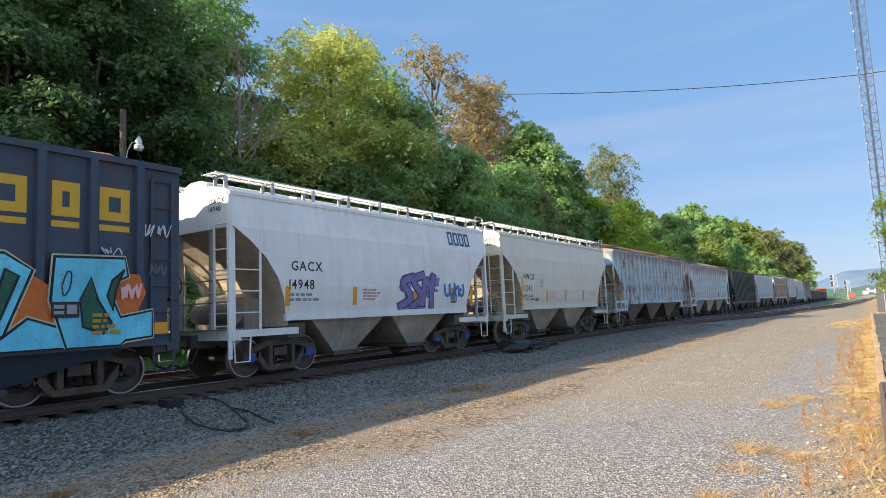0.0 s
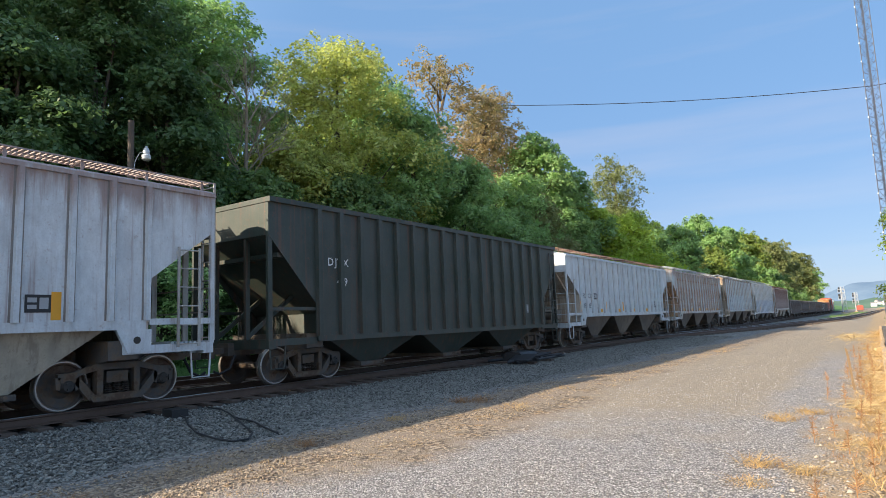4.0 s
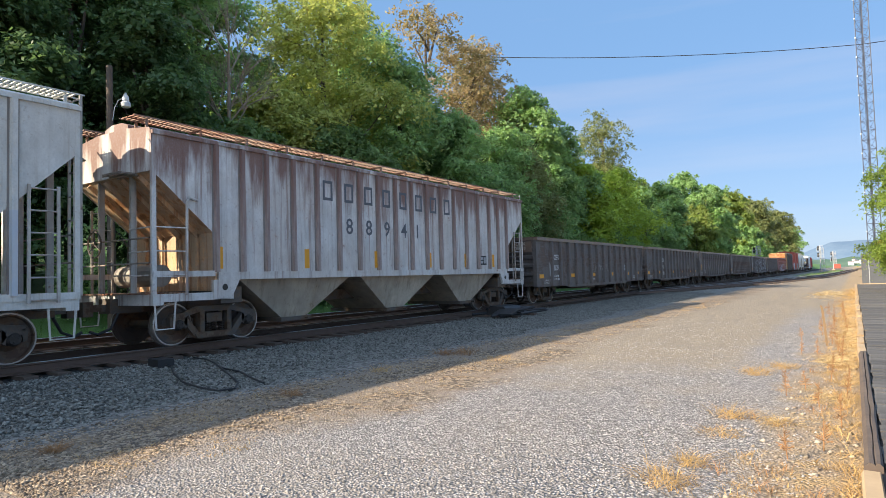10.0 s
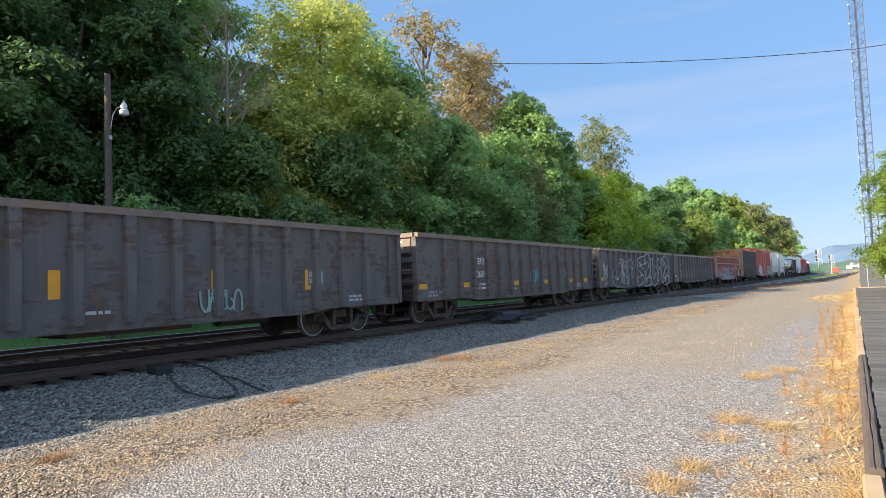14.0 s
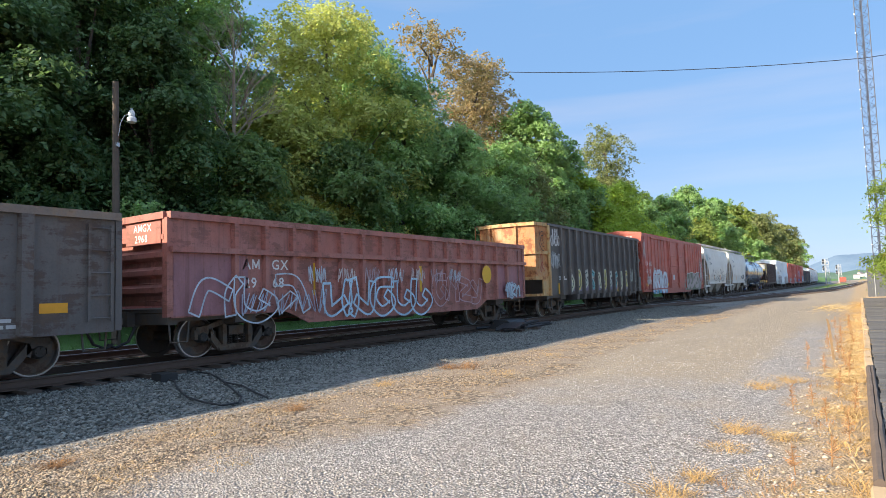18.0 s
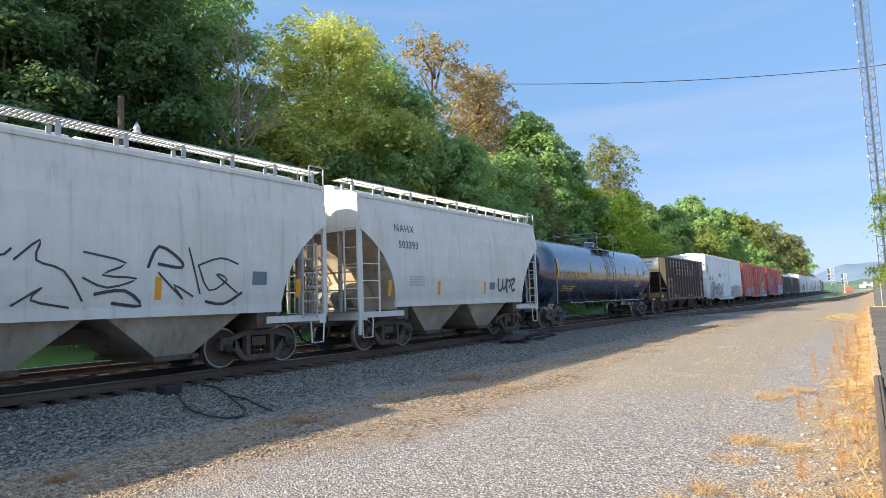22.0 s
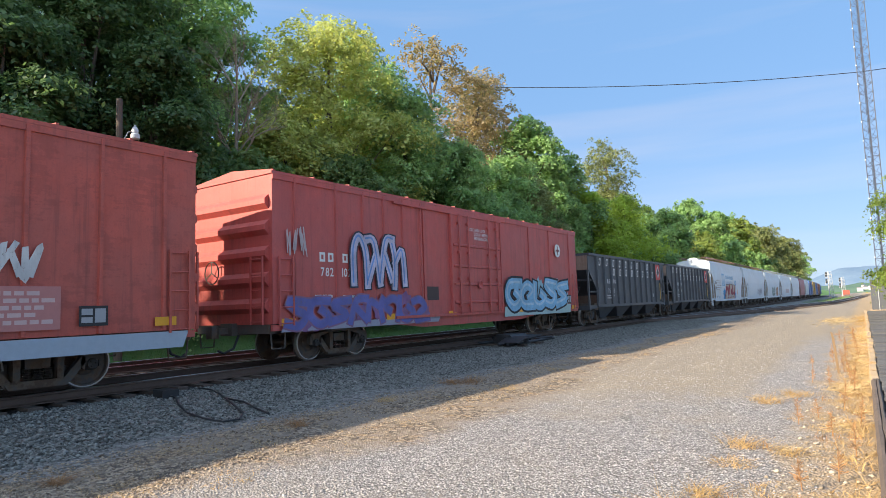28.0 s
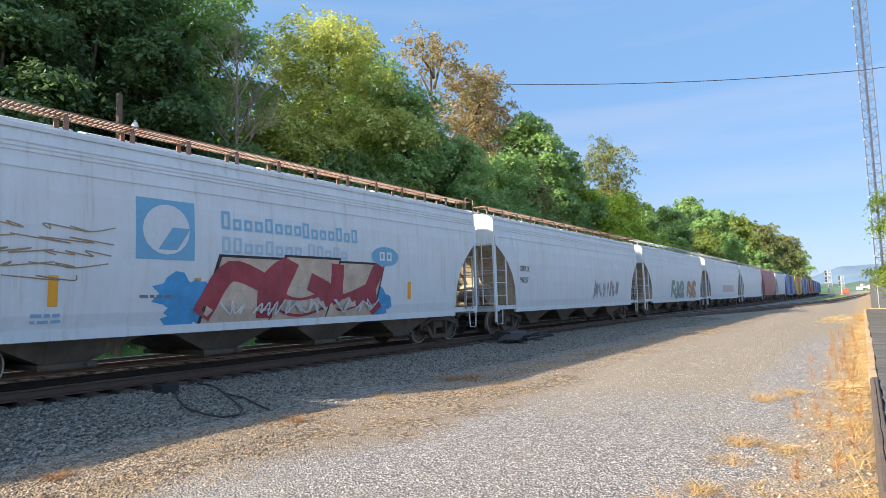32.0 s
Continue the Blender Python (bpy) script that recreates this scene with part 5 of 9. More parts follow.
            deck.box(-1.3, 1.3, min(y0, y0 - e * 0.06), max(y0, y0 - e * 0.06), 1.12, 1.15)
        part("crossover_deck", deck, wm, car, kind="stuff")
        if cage and e < 0:
            part("corner_stanchion", Shape().bar((1.47, e * (L / 2 + 0.03), 0.5), (1.47, e * (L / 2 + 0.03), eave - 0.1), 0.08, 0.06), mat, car)
        if cage and e > 0:
            hoop = Shape()
            for x in (1.0, 1.42):
                hoop.path([(x, e * (L / 2 + 0.04), 1.0), (x, e * (L / 2 + 0.04), eave + 0.46), (x, e * (L / 2), eave + 0.5), (x, e * (L / 2 - 0.42), eave + 0.5), (x, e * (L / 2 - 0.46), eave + 0.46), (x, e * (L / 2 - 0.46), eave + 0.08)], 0.022, 5)
            part("end_hoop", hoop, wm, car)
    res = Shape().rod((-0.7, -L / 2 + 0.65, 1.5), (0.75, -L / 2 + 0.65, 1.5), 0.24, 14)
    part("air_reservoir", res, END_GRIME, car)
    brake_wheel(car, -0.6, -L / 2 - 0.04, 2.2)
    return car, out, L


def open_hopper(front, back, label, mat, top, ribs, nbays, cutz=0.75, end_mat=None, x=1.52, sill=1.0, run=1.55, rib_at=None):
    L = back - front
    car = new_car(front, back, label, "hopper car", L / 2 - 1.65)
    em = end_mat or mat
    sides = Shape()
    poly = [(-L / 2, top), (-L / 2, top - cutz), (-L / 2 + run, sill + 0.85), (-L / 2 + run, sill), (L / 2 - run, sill), (L / 2 - run, sill + 0.85), (L / 2, top - cutz), (L / 2, top)]
    for s in (-1, 1):
        a, b = sorted((s * (x - 0.04), s * x))
        sides.prism("x", poly, a, b)
    part("body", sides, mat, car)
    for e in (-1, 1):
        w = Shape()
        y0, y1 = sorted((e * L / 2, e * (L / 2 - 0.04)))
        w.box(-x + 0.04, x - 0.04, y0, y1, top - cutz, top)
        slope = Shape().add([(-x + 0.05, e * (L / 2 - 0.02), top - cutz), (x - 0.05, e * (L / 2 - 0.02), top - cutz), (x - 0.05, e * (L / 2 - run - 1.2), sill), (-x + 0.05, e * (L / 2 - run - 1.2), sill),
               (-x + 0.05, e * (L / 2 - 0.02), top - cutz + 0.06), (x - 0.05, e * (L / 2 - 0.02), top - cutz + 0.06), (x - 0.05, e * (L / 2 - run - 1.2), sill + 0.06), (-x + 0.05, e * (L / 2 - run - 1.2), sill + 0.06)],
              [(0, 1, 2, 3), (4, 7, 6, 5), (0, 4, 5, 1), (1, 5, 6, 2), (2, 6, 7, 3), (3, 7, 4, 0)])
        part("slope_sheet", slope, mat, car)
        wall_low = Shape().box(-x + 0.06, x - 0.06, min(e * (L / 2 - run - 0.55), e * (L / 2 - run - 0.5)), max(e * (L / 2 - run - 0.55), e * (L / 2 - run - 0.5)), sill, sill + 0.72)
        part("lower_bulkhead", wall_low, em, car)
        part("end_sheet", w, em, car)
        for s in (-1, 1):
            st = Shape().bar((s * 0.6, e * (L / 2 - 0.1), sill), (s * 0.6, e * (L / 2 - 0.1), top - cutz), 0.12, 0.08)
            st.bar((s * (x - 0.05), e * (L / 2 - 0.06), sill), (s * (x - 0.05), e * (L / 2 - 0.06), top - cutz), 0.12, 0.08)
            st.bar((s * (x - 0.05), e * (L / 2 - 0.06), sill + 0.75), (s * (x - 0.05), e * (L / 2 - run), sill + 0.75), 0.08, 0.06)
            st.bar((s * 0.6, e * (L / 2 - 0.1), sill + 0.1), (s * 0.6, e * (L / 2 - run), sill + 1.1), 0.1, 0.06)
            part("end_strut", st, mat, car)
        ladder(car, e * (x + 0.05), e * (L / 2 - 0.4), sill, top - 0.2, mat, 0.42, 7)
        if e > 0:
            ladder(car, 1.1, e * (L / 2 + 0.05), sill, top - 0.15, mat, 0.42, 7, "x")
    chord = Shape()
    for s in (-1, 1):
        a, b = sorted((s * (x - 0.06), s * (x + 0.08)))
        chord.box(a, b, -L / 2 - 0.02, L / 2 + 0.02, top - 0.02, top + 0.10)
        a, b = sorted((s * (x - 0.04), s * (x + 0.06)))
        chord.box(a, b, -L / 2 + run, L / 2 - run, sill - 0.06, sill + 0.08)
    for e in (-1, 1):
        y0, y1 = sorted((e * (L / 2 + 0.02), e * (L / 2 - 0.1)))
        chord.box(-x + 0.06, x - 0.06, y0, y1, top - 0.02, top + 0.10)
    part("top_chord", chord, mat, car)
    post = Shape().prism("z", [(0, -0.085), (0.10, -0.065), (0.10, 0.065), (0, 0.085)], sill + 0.08, top - 0.02).mesh("side_post")
    post.materials.append(mat)
    for y in rib_at or [-L / 2 + run + 0.05 + (L - 2 * run - 0.1) * i / (ribs - 1) for i in range(ribs)]:
        hang("side_post", post, car, pose(x, y, 0))
        hang("side_post", post, car, pose(-x, y, 0, 0, 0, 180))
    bays(car, L, nbays, run + 0.4, mat, sill, 1.40, 0.36)
    underframe(car, L, mat, sill + 0.05, plat=run)
    brake_wheel(car, -0.6, -L / 2 - 0.04, 2.1)
    load = Shape().box(-x + 0.06, x - 0.06, -L / 2 + 0.3, L / 2 - 0.3, top - 1.3, top - 1.2)
    part("inner_floor", load, mat, car)
    return car, flat_face(x), L


def gondola(front, back, label, mat, top, ribs, floor=0.74, belly=0.0, end_mat=None, x=1.55, lip=None, post_w=0.12):
    L = back - front
    car = new_car(front, back, label, "gondola car", L / 2 - 1.95)
    sides = Shape()
    b0 = floor - belly
    poly = [(-L / 2, top), (-L / 2, floor), (-L / 2 + 3.0, floor), (-L / 2 + 3.7, b0), (L / 2 - 3.7, b0), (L / 2 - 3.0, floor), (L / 2, floor), (L / 2, top)]
    for s in (-1, 1):
        a, b = sorted((s * (x - 0.05), s * x))
        sides.prism("x", poly, a, b)
    part("body", sides, mat, car)
    em = end_mat or mat
    for e in (-1, 1):
        y0, y1 = sorted((e * L / 2, e * (L / 2 - 0.05)))
        wall = part("end_wall", Shape().box(-x + 0.05, x - 0.05, y0, y1, floor + 0.25, top), em, car)
        for k in range(4):
            z = floor + 0.45 + k * (top - floor - 0.6) / 4
            rib = Shape().prism("x", [(e * L / 2, z), (e * (L / 2 + 0.11), z + 0.07), (e * (L / 2 + 0.11), z + 0.17), (e * L / 2, z + 0.24)][::-e], -x + 0.1, x - 0.1)
            part("end_rib", rib, em, wall)
        for s in (-1, 1):
            corner = Shape()
            a, b = sorted((s * (x - 0.14), s * (x + 0.03)))
            corner.box(a, b, min(e * (L / 2 + 0.1), e * (L / 2 - 0.02)), max(e * (L / 2 + 0.1), e * (L / 2 - 0.02)), floor + 0.02, top)
            part("corner_post", corner, em, car)
        ladder(car, e * (x + 0.06), e * (L / 2 - 0.3), floor + 0.2, top - 0.12, mat, 0.4, 5)
    chord = Shape()
    for s in (-1, 1):
        a, b = sorted((s * (x - 0.08), s * (x + 0.09)))
        chord.box(a, b, -L / 2 - 0.06, L / 2 + 0.06, top - 0.02, top + 0.12)
    for e in (-1, 1):
        y0, y1 = sorted((e * (L / 2 + 0.12), e * (L / 2 - 0.06)))
        chord.box(-x + 0.08, x - 0.08, y0, y1, top - 0.02, top + 0.12)
    part("top_chord", chord, lip or mat, car)
    post = Shape().prism("z", [(0, -post_w), (0.11, 0.03 - post_w), (0.11, post_w - 0.03), (0, post_w)], floor + 0.03, top - 0.02).mesh("side_post")
    post.materials.append(mat)
    for i in range(ribs):
        y = -L / 2 + 1.5 + (L - 3.0) * i / (ribs - 1)
        hang("side_post", post, car, pose(x, y, 0))
        hang("side_post", post, car, pose(-x, y, 0, 0, 0, 180))
    part("floor_plate", Shape().box(-x + 0.05, x - 0.05, -L / 2 + 0.05, L / 2 - 0.05, 1.02, 1.1), STEEL, car)
    for e in (-1, 1):
        y0, y1 = sorted((e * (L / 2 + 0.115), e * (L / 2 + 0.10)))
        part("end_plate", Shape().box(0.1, 1.38, y0, y1, top - 0.52, top - 0.06), lip or em, car, "steel plate on the car end")
        for z in (floor + 0.35, floor + 0.7):
            iron = Shape().path([(0.7, e * (L / 2 + 0.10), z), (0.7, e * (L / 2 + 0.17), z), (1.35, e * (L / 2 + 0.17), z), (1.35, e * (L / 2 + 0.10), z)], 0.013, 5)
            part("grab_iron", iron, mat, car)
    underframe(car, L, STEEL, 1.0, plat=1.9, x=1.4)
    rig = Shape().box(-0.5, 0.7, -1.2, 1.4, 0.5, 0.8)
    rig.rod((-0.3, -4.2, 0.62), (-0.3, 4.2, 0.62), 0.04)
    rig.rod((0.5, 2.2, 0.66), (0.5, 3.6, 0.66), 0.2, 12)
    part("brake_rigging", rig, STEEL, car)
    return car, flat_face(x), L


def boxcar(front, back, label, mat, top, ribs, door_w, door_at=0.0, roof_mat=None, end_mat=None, x=1.53, plug=True, dmat=None, rib_at=None):
    L = back - front
    car = new_car(front, back, label, "boxcar", L / 2 - 2.7)
    d0, d1 = door_at - door_w / 2, door_at + door_w / 2
    sides = Shape()
    for s in (-1, 1):
        a, b = sorted((s * (x - 0.05), s * x))
        sides.box(a, b, -L / 2, L / 2, 1.0, top)
    part("body", sides, mat, car)
    for s in (-1, 1):
        a, b = sorted((s * (x - 0.08), s * (x - 0.01)))
        sill = Shape().prism("x", [(-L / 2, 0.98), (-L / 2, 0.84), (-L / 2 + 4.2, 0.84), (d0 - 1.6, 0.66), (d1 + 1.6, 0.66), (L / 2 - 4.2, 0.84), (L / 2, 0.84), (L / 2, 0.98)], a, b)
        part("side_sill", sill, mat, car)
    rm = roof_mat or mat
    roof = Shape().prism("y", [(-x - 0.03, top - 0.02), (x + 0.03, top - 0.02), (x + 0.03, top + 0.05), (0.0, top + 0.2), (-x - 0.03, top + 0.05)], -L / 2 - 0.03, L / 2 + 0.03)
    n = int(L / 1.25)
    for i in range(n + 1):
        y = -L / 2 + 0.06 + i * (L - 0.12) / n
        roof.prism("y", [(-x, top + 0.05), (x, top + 0.05), (x, top + 0.09), (0, top + 0.25), (-x, top + 0.09)], y - 0.03, y + 0.03)
    part("roof", roof, rm, car)
    for s in (-1, 1):
        a, b = sorted((s * x, s * (x + 0.032)))
        part("eave_plate", Shape().box(a, b, -L / 2, L / 2, top - 0.15, top - 0.024), rm, car)
    em = end_mat or mat
    for e in (-1, 1):
        y0, y1 = sorted((e * L / 2, e * (L / 2 - 0.05)))
        wall = part("end_wall", Shape().box(-x + 0.05, x - 0.05, y0, y1, 1.0, top), em, car)
        k, z = 0, 1.25
        while z < top - 0.45:
            part("end_rib", Shape().prism("x", [(e * (L / 2 - 0.01), z), (e * (L / 2 + 0.12), z + 0.13), (e * (L / 2 + 0.12), z + 0.25), (e * (L / 2 - 0.01), z + 0.38)][::-e], -x + 0.12, x - 0.12), em, wall)
            z += 0.62
        ladder(car, 1.15, e * (L / 2 + 0.16), 1.0, 2.6, mat, 0.42, 5, "x")
        ladder(car, e * (x + 0.06), e * (L / 2 - 0.38), 0.95, 2.6, mat, 0.42, 5)
        ladder(car, -e * (x + 0.06), e * (L / 2 - 0.38), 0.95, 2.6, mat, 0.42, 5)
    if ribs:
        post = Shape().prism("z", [(0, -0.05), (0.045, -0.03), (0.045, 0.03), (0, 0.05)], 1.02, top - 0.05).mesh("side_post")
        post.materials.append(mat)
        for y in rib_at or [-L / 2 + 0.7 + (L - 1.4) * i / (ribs - 1) for i in range(ribs)]:
            if d0 - 0.15 < y < d1 + 0.15:
                continue
            hang("side_post", post, car, pose(x, y, 0))
            hang("side_post", post, car, pose(-x, y, 0, 0, 0, 180))
    dm = dmat or mat
    door = part("door", Shape().box(x - 0.02, x + 0.06, d0, d1, 1.06, top - 0.17), dm, car)
    for k in (0.10, 0.28, 0.46, 0.67):
        z = 1.06 + (top - 1.18) * k
        part("door_rib", Shape().prism("y", [(x + 0.06, z - 0.05), (x + 0.10, z - 0.03), (x + 0.10, z + 0.03), (x + 0.06, z + 0.05)], d0 + 0.05, d1 - 0.05), dm, door)
    for y in ((d0 + 0.35, d0 + 0.95, d1 - 0.95, d1 - 0.35) if plug else (d0 + 0.1, (d0 + d1) / 2 - 0.12, (d0 + d1) / 2 + 0.12, d1 - 0.1)):
        bar = Shape().rod((x + 0.12, y, 1.0), (x + 0.12, y, top - 0.2), 0.028, 6)
        for z in (1.3, 2.2, 3.1, top - 0.5):
            bar.box(x + 0.05, x + 0.15, y - 0.07, y + 0.07, z - 0.05, z + 0.05)
        part("lock_bar", bar, dm, door)
    for y in (d0 - 0.05, d1 + 0.05):
        part("door_post", Shape().prism("z", [(x, y - 0.06), (x + 0.085, y - 0.045), (x + 0.085, y + 0.045), (x, y + 0.06)], 1.05, top - 0.23), mat, car)
    for z0, z1 in ((0.96, 1.04), (top - 0.22, top - 0.155)):
        part("door_track", Shape().box(x, x + 0.095, d0 - door_w * 0.95, d1 + 0.1, z0, z1), mat, car)
    wheel = Shape().lathe("x", [(x + 0.10, 0.02), (x + 0.16, 0.13), (x + 0.13, 0.16), (x + 0.10, 0.13)], 14, (0, (d0 + d1) / 2, 2.0))
    part("door_handwheel", wheel, dm, door)
    underframe(car, L, STEEL, 1.0, plat=2.3, x=1.4)
    brake_wheel(car, -0.5, -L / 2 - 0.2, 2.3)
    return car, flat_face(x), L


# ---- tank car and high-sided gondola ----
def tank_car(front, back, label, mat):
    L = back - front
    car = new_car(front, back, label, "tank car", L / 2 - 1.75, True)
    R, zc = 1.50, 2.62
    prof = [(-L / 2 + 0.35, 0.0), (-L / 2 + 0.38, 0.5), (-L / 2 + 0.50, 0.95), (-L / 2 + 0.72, 1.30), (-L / 2 + 1.0, 1.47), (-L / 2 + 1.2, R)]
    prof += [(-L / 2 + 1.26, R), (-L / 2 + 1.7, R), (-0.6, R)]
    prof += [(-y, r) for y, r in prof[::-1]]
    part("tank", Shape().lathe("y", prof, 72, (0, 0, zc)), mat, car, smooth=True)
    for y in (-L / 2 + 1.25, -2.9, 0.0, 2.9, L / 2 - 1.25):
        part("weld_seam", Shape().lathe("y", [(y - 0.02, R - 0.005), (y - 0.012, R + 0.004), (y + 0.012, R + 0.004), (y + 0.02, R - 0.005)], 48, (0, 0, zc)), mat, car)
    for e in (-1, 1):
        y = e * (L / 2 - 1.75)
        sad = Shape().prism("y", [(-1.2, 1.75), (-0.75, 0.95), (0.75, 0.95), (1.2, 1.75), (0.9, 1.45), (0.4, 1.2), (-0.4, 1.2), (-0.9, 1.45)], y - 0.35, y + 0.35)
        part("saddle", sad, mat, car)
        y0, y1 = sorted((e * (L / 2 - 0.1), e * (L / 2 - 3.2)))
        part("stub_sill", Shape().box(-0.22, 0.22, y0, y1, 0.74, 1.16), mat, car)
        y0, y1 = sorted((e * (L / 2 - 0.05), e * (L / 2 - 0.7)))
        deck = Shape().box(-1.45, 1.45, y0, y1, 1.0, 1.08)
        part("end_platform", deck, mat, car)
        rail = Shape().path([(1.42, e * (L / 2 - 1.15), 1.05), (1.42, e * (L / 2 - 1.15), 2.35), (1.3, e * (L / 2 - 0.95), 2.48), (-1.3, e * (L / 2 - 0.2), 2.48), (-1.42, e * (L / 2 - 0.2), 1.05)], 0.028, 6)
        part("end_rail", rail, mat, car)
        part("step", Shape().path([(1.42, e * (L / 2 - 0.1), 1.0), (1.42, e * (L / 2 - 0.12), 0.42), (1.42, e * (L / 2 - 0.5), 0.42), (1.42, e * (L / 2 - 0.52), 1.0)], 0.022, 5), mat, car)
    side = Shape()
    for s in (-1, 1):
        side.rod((s * 1.42, -L / 2 + 2.5, 1.08), (s * 1.42, L / 2 - 2.5, 1.08), 0.03, 6)
        for i in range(7):
            y = -L / 2 + 2.8 + i * (L - 5.6) / 6
            side.rod((s * 1.42, y, 1.08), (s * 1.22, y - 0.25, 1.80), 0.02, 5)
    part("side_rail", side, mat, car)
    dome = Shape().lathe("z", [(zc + R - 0.05, 0.55), (zc + R + 0.12, 0.55), (zc + R + 0.14, 0.6), (zc + R + 0.2, 0.6), (zc + R + 0.26, 0.45), (zc + R + 0.28, 0.0)], 20)
    man = part("manway", dome, mat, car, smooth=True)
    for x, y in ((0.3, 0.6), (-0.3, 0.7), (0.2, -0.75), (-0.35, -0.7)):
        part("valve", Shape().lathe("z", [(zc + R - 0.1, 0.09), (zc + R + 0.22, 0.09), (zc + R + 0.24, 0.13), (zc + R + 0.32, 0.11), (zc + R + 0.34, 0.0)], 10, (x, y, 0)), CAP, man)
    plat = Shape()
    for s in (-1, 1):
        a, b = sorted((s * 0.75, s * 1.25))
        plat.box(a, b, -1.35, 1.35, zc + R - 0.28, zc + R - 0.24)
        for y in (-1.3, -0.45, 0.45, 1.3):
            plat.rod((s * 1.22, y, zc + R - 0.6), (s * 1.22, y, zc + R + 0.62 if abs(y) > 1 else zc + R - 0.25), 0.022, 5)
    part("manway_platform", plat, mat, car)
    guard = Shape()
    for y in (-1.3, 1.3):
        guard.path([(-1.22, y, zc + R + 0.62), (1.22, y, zc + R + 0.62)], 0.022, 5)
    for s in (-1, 1):
        guard.path([(s * 1.22, -1.3, zc + R + 0.62), (s * 1.22, -0.5, zc + R + 0.62)], 0.022, 5)
        guard.path([(s * 1.22, 0.5, zc + R + 0.62), (s * 1.22, 1.3, zc + R + 0.62)], 0.022, 5)
        guard.path([(s * 1.22, y, zc + R + 0.62) for y in (-0.5, -0.5)], 0.022, 5)
    part("guard_rail", guard, mat, car)
    lad = Shape()
    for s in (-1, 1):
        for d in (-0.2, 0.2):
            lad.path([(s * (R + 0.16) * math.cos(a), d, zc + (R + 0.16) * math.sin(a)) for a in (1.05, 0.8, 0.5, 0.2, -0.05)] + [(s * 1.62, d, 1.4), (s * 1.5, d, 0.6)], 0.02, 5)
        for k in range(9):
            a = 1.0 - k * 0.125
            lad.rod((s * (R + 0.16) * math.cos(a), -0.2, zc + (R + 0.16) * math.sin(a)), (s * (R + 0.16) * math.cos(a), 0.2, zc + (R + 0.16) * math.sin(a)), 0.014, 5)
        for z in (2.2, 1.85, 1.5, 1.15, 0.8):
            lad.rod((s * 1.6, -0.2, z), (s * 1.6, 0.2, z), 0.014, 5)
    part("ladder", lad, mat, car)
    for y, a in ((-L / 2 + 1.1, 1), (-3.1, 0), (-0.9, 0), (2.3, 0), (4.6, 0), (L / 2 - 1.2, 1)):
        f = lambda z: math.sqrt(max(0.01, (R + 0.01) ** 2 - (z - zc) ** 2))
        patch(car, y, y + 0.13, 2.25 if a else 2.55, 3.15 if a else 3.0, YELLOW, f, "reflector_stripe", "yellow reflective stripe", out=0.006, steps=8)
    f = lambda z: math.sqrt(max(0.01, (R + 0.01) ** 2 - (z - zc) ** 2))
    words(car, "NATX 310049", -6.15, 2.26, 0.27, YELLOW, f)
    bars(car, -6.3, 1.85, 3, YELLOW, f, 0.06, 1.6)
    bars(car, 5.9, 2.98, 7, WHITE, f, 0.055, 0.9, 1.5)
    bars(car, 1.6, 2.35, 3, YELLOW, f, 0.05, 0.8)
    words(car, "ETHANOL", 4.5, 2.02, 0.15, YELLOW, f)
    words(car, "KOSHER", 4.4, 1.84, 0.15, WHITE, f)
    sh = Shape().add([(f(z) + 0.03, y, z) for y, z in ((6.35, 1.66), (6.57, 1.88), (6.35, 2.10), (6.13, 1.88))], [(0, 1, 2, 3)])
    part("hazard_placard", sh, flat_paint((0.55, 0.03, 0.03)), car, "red diamond hazard placard")
    return car, f, L


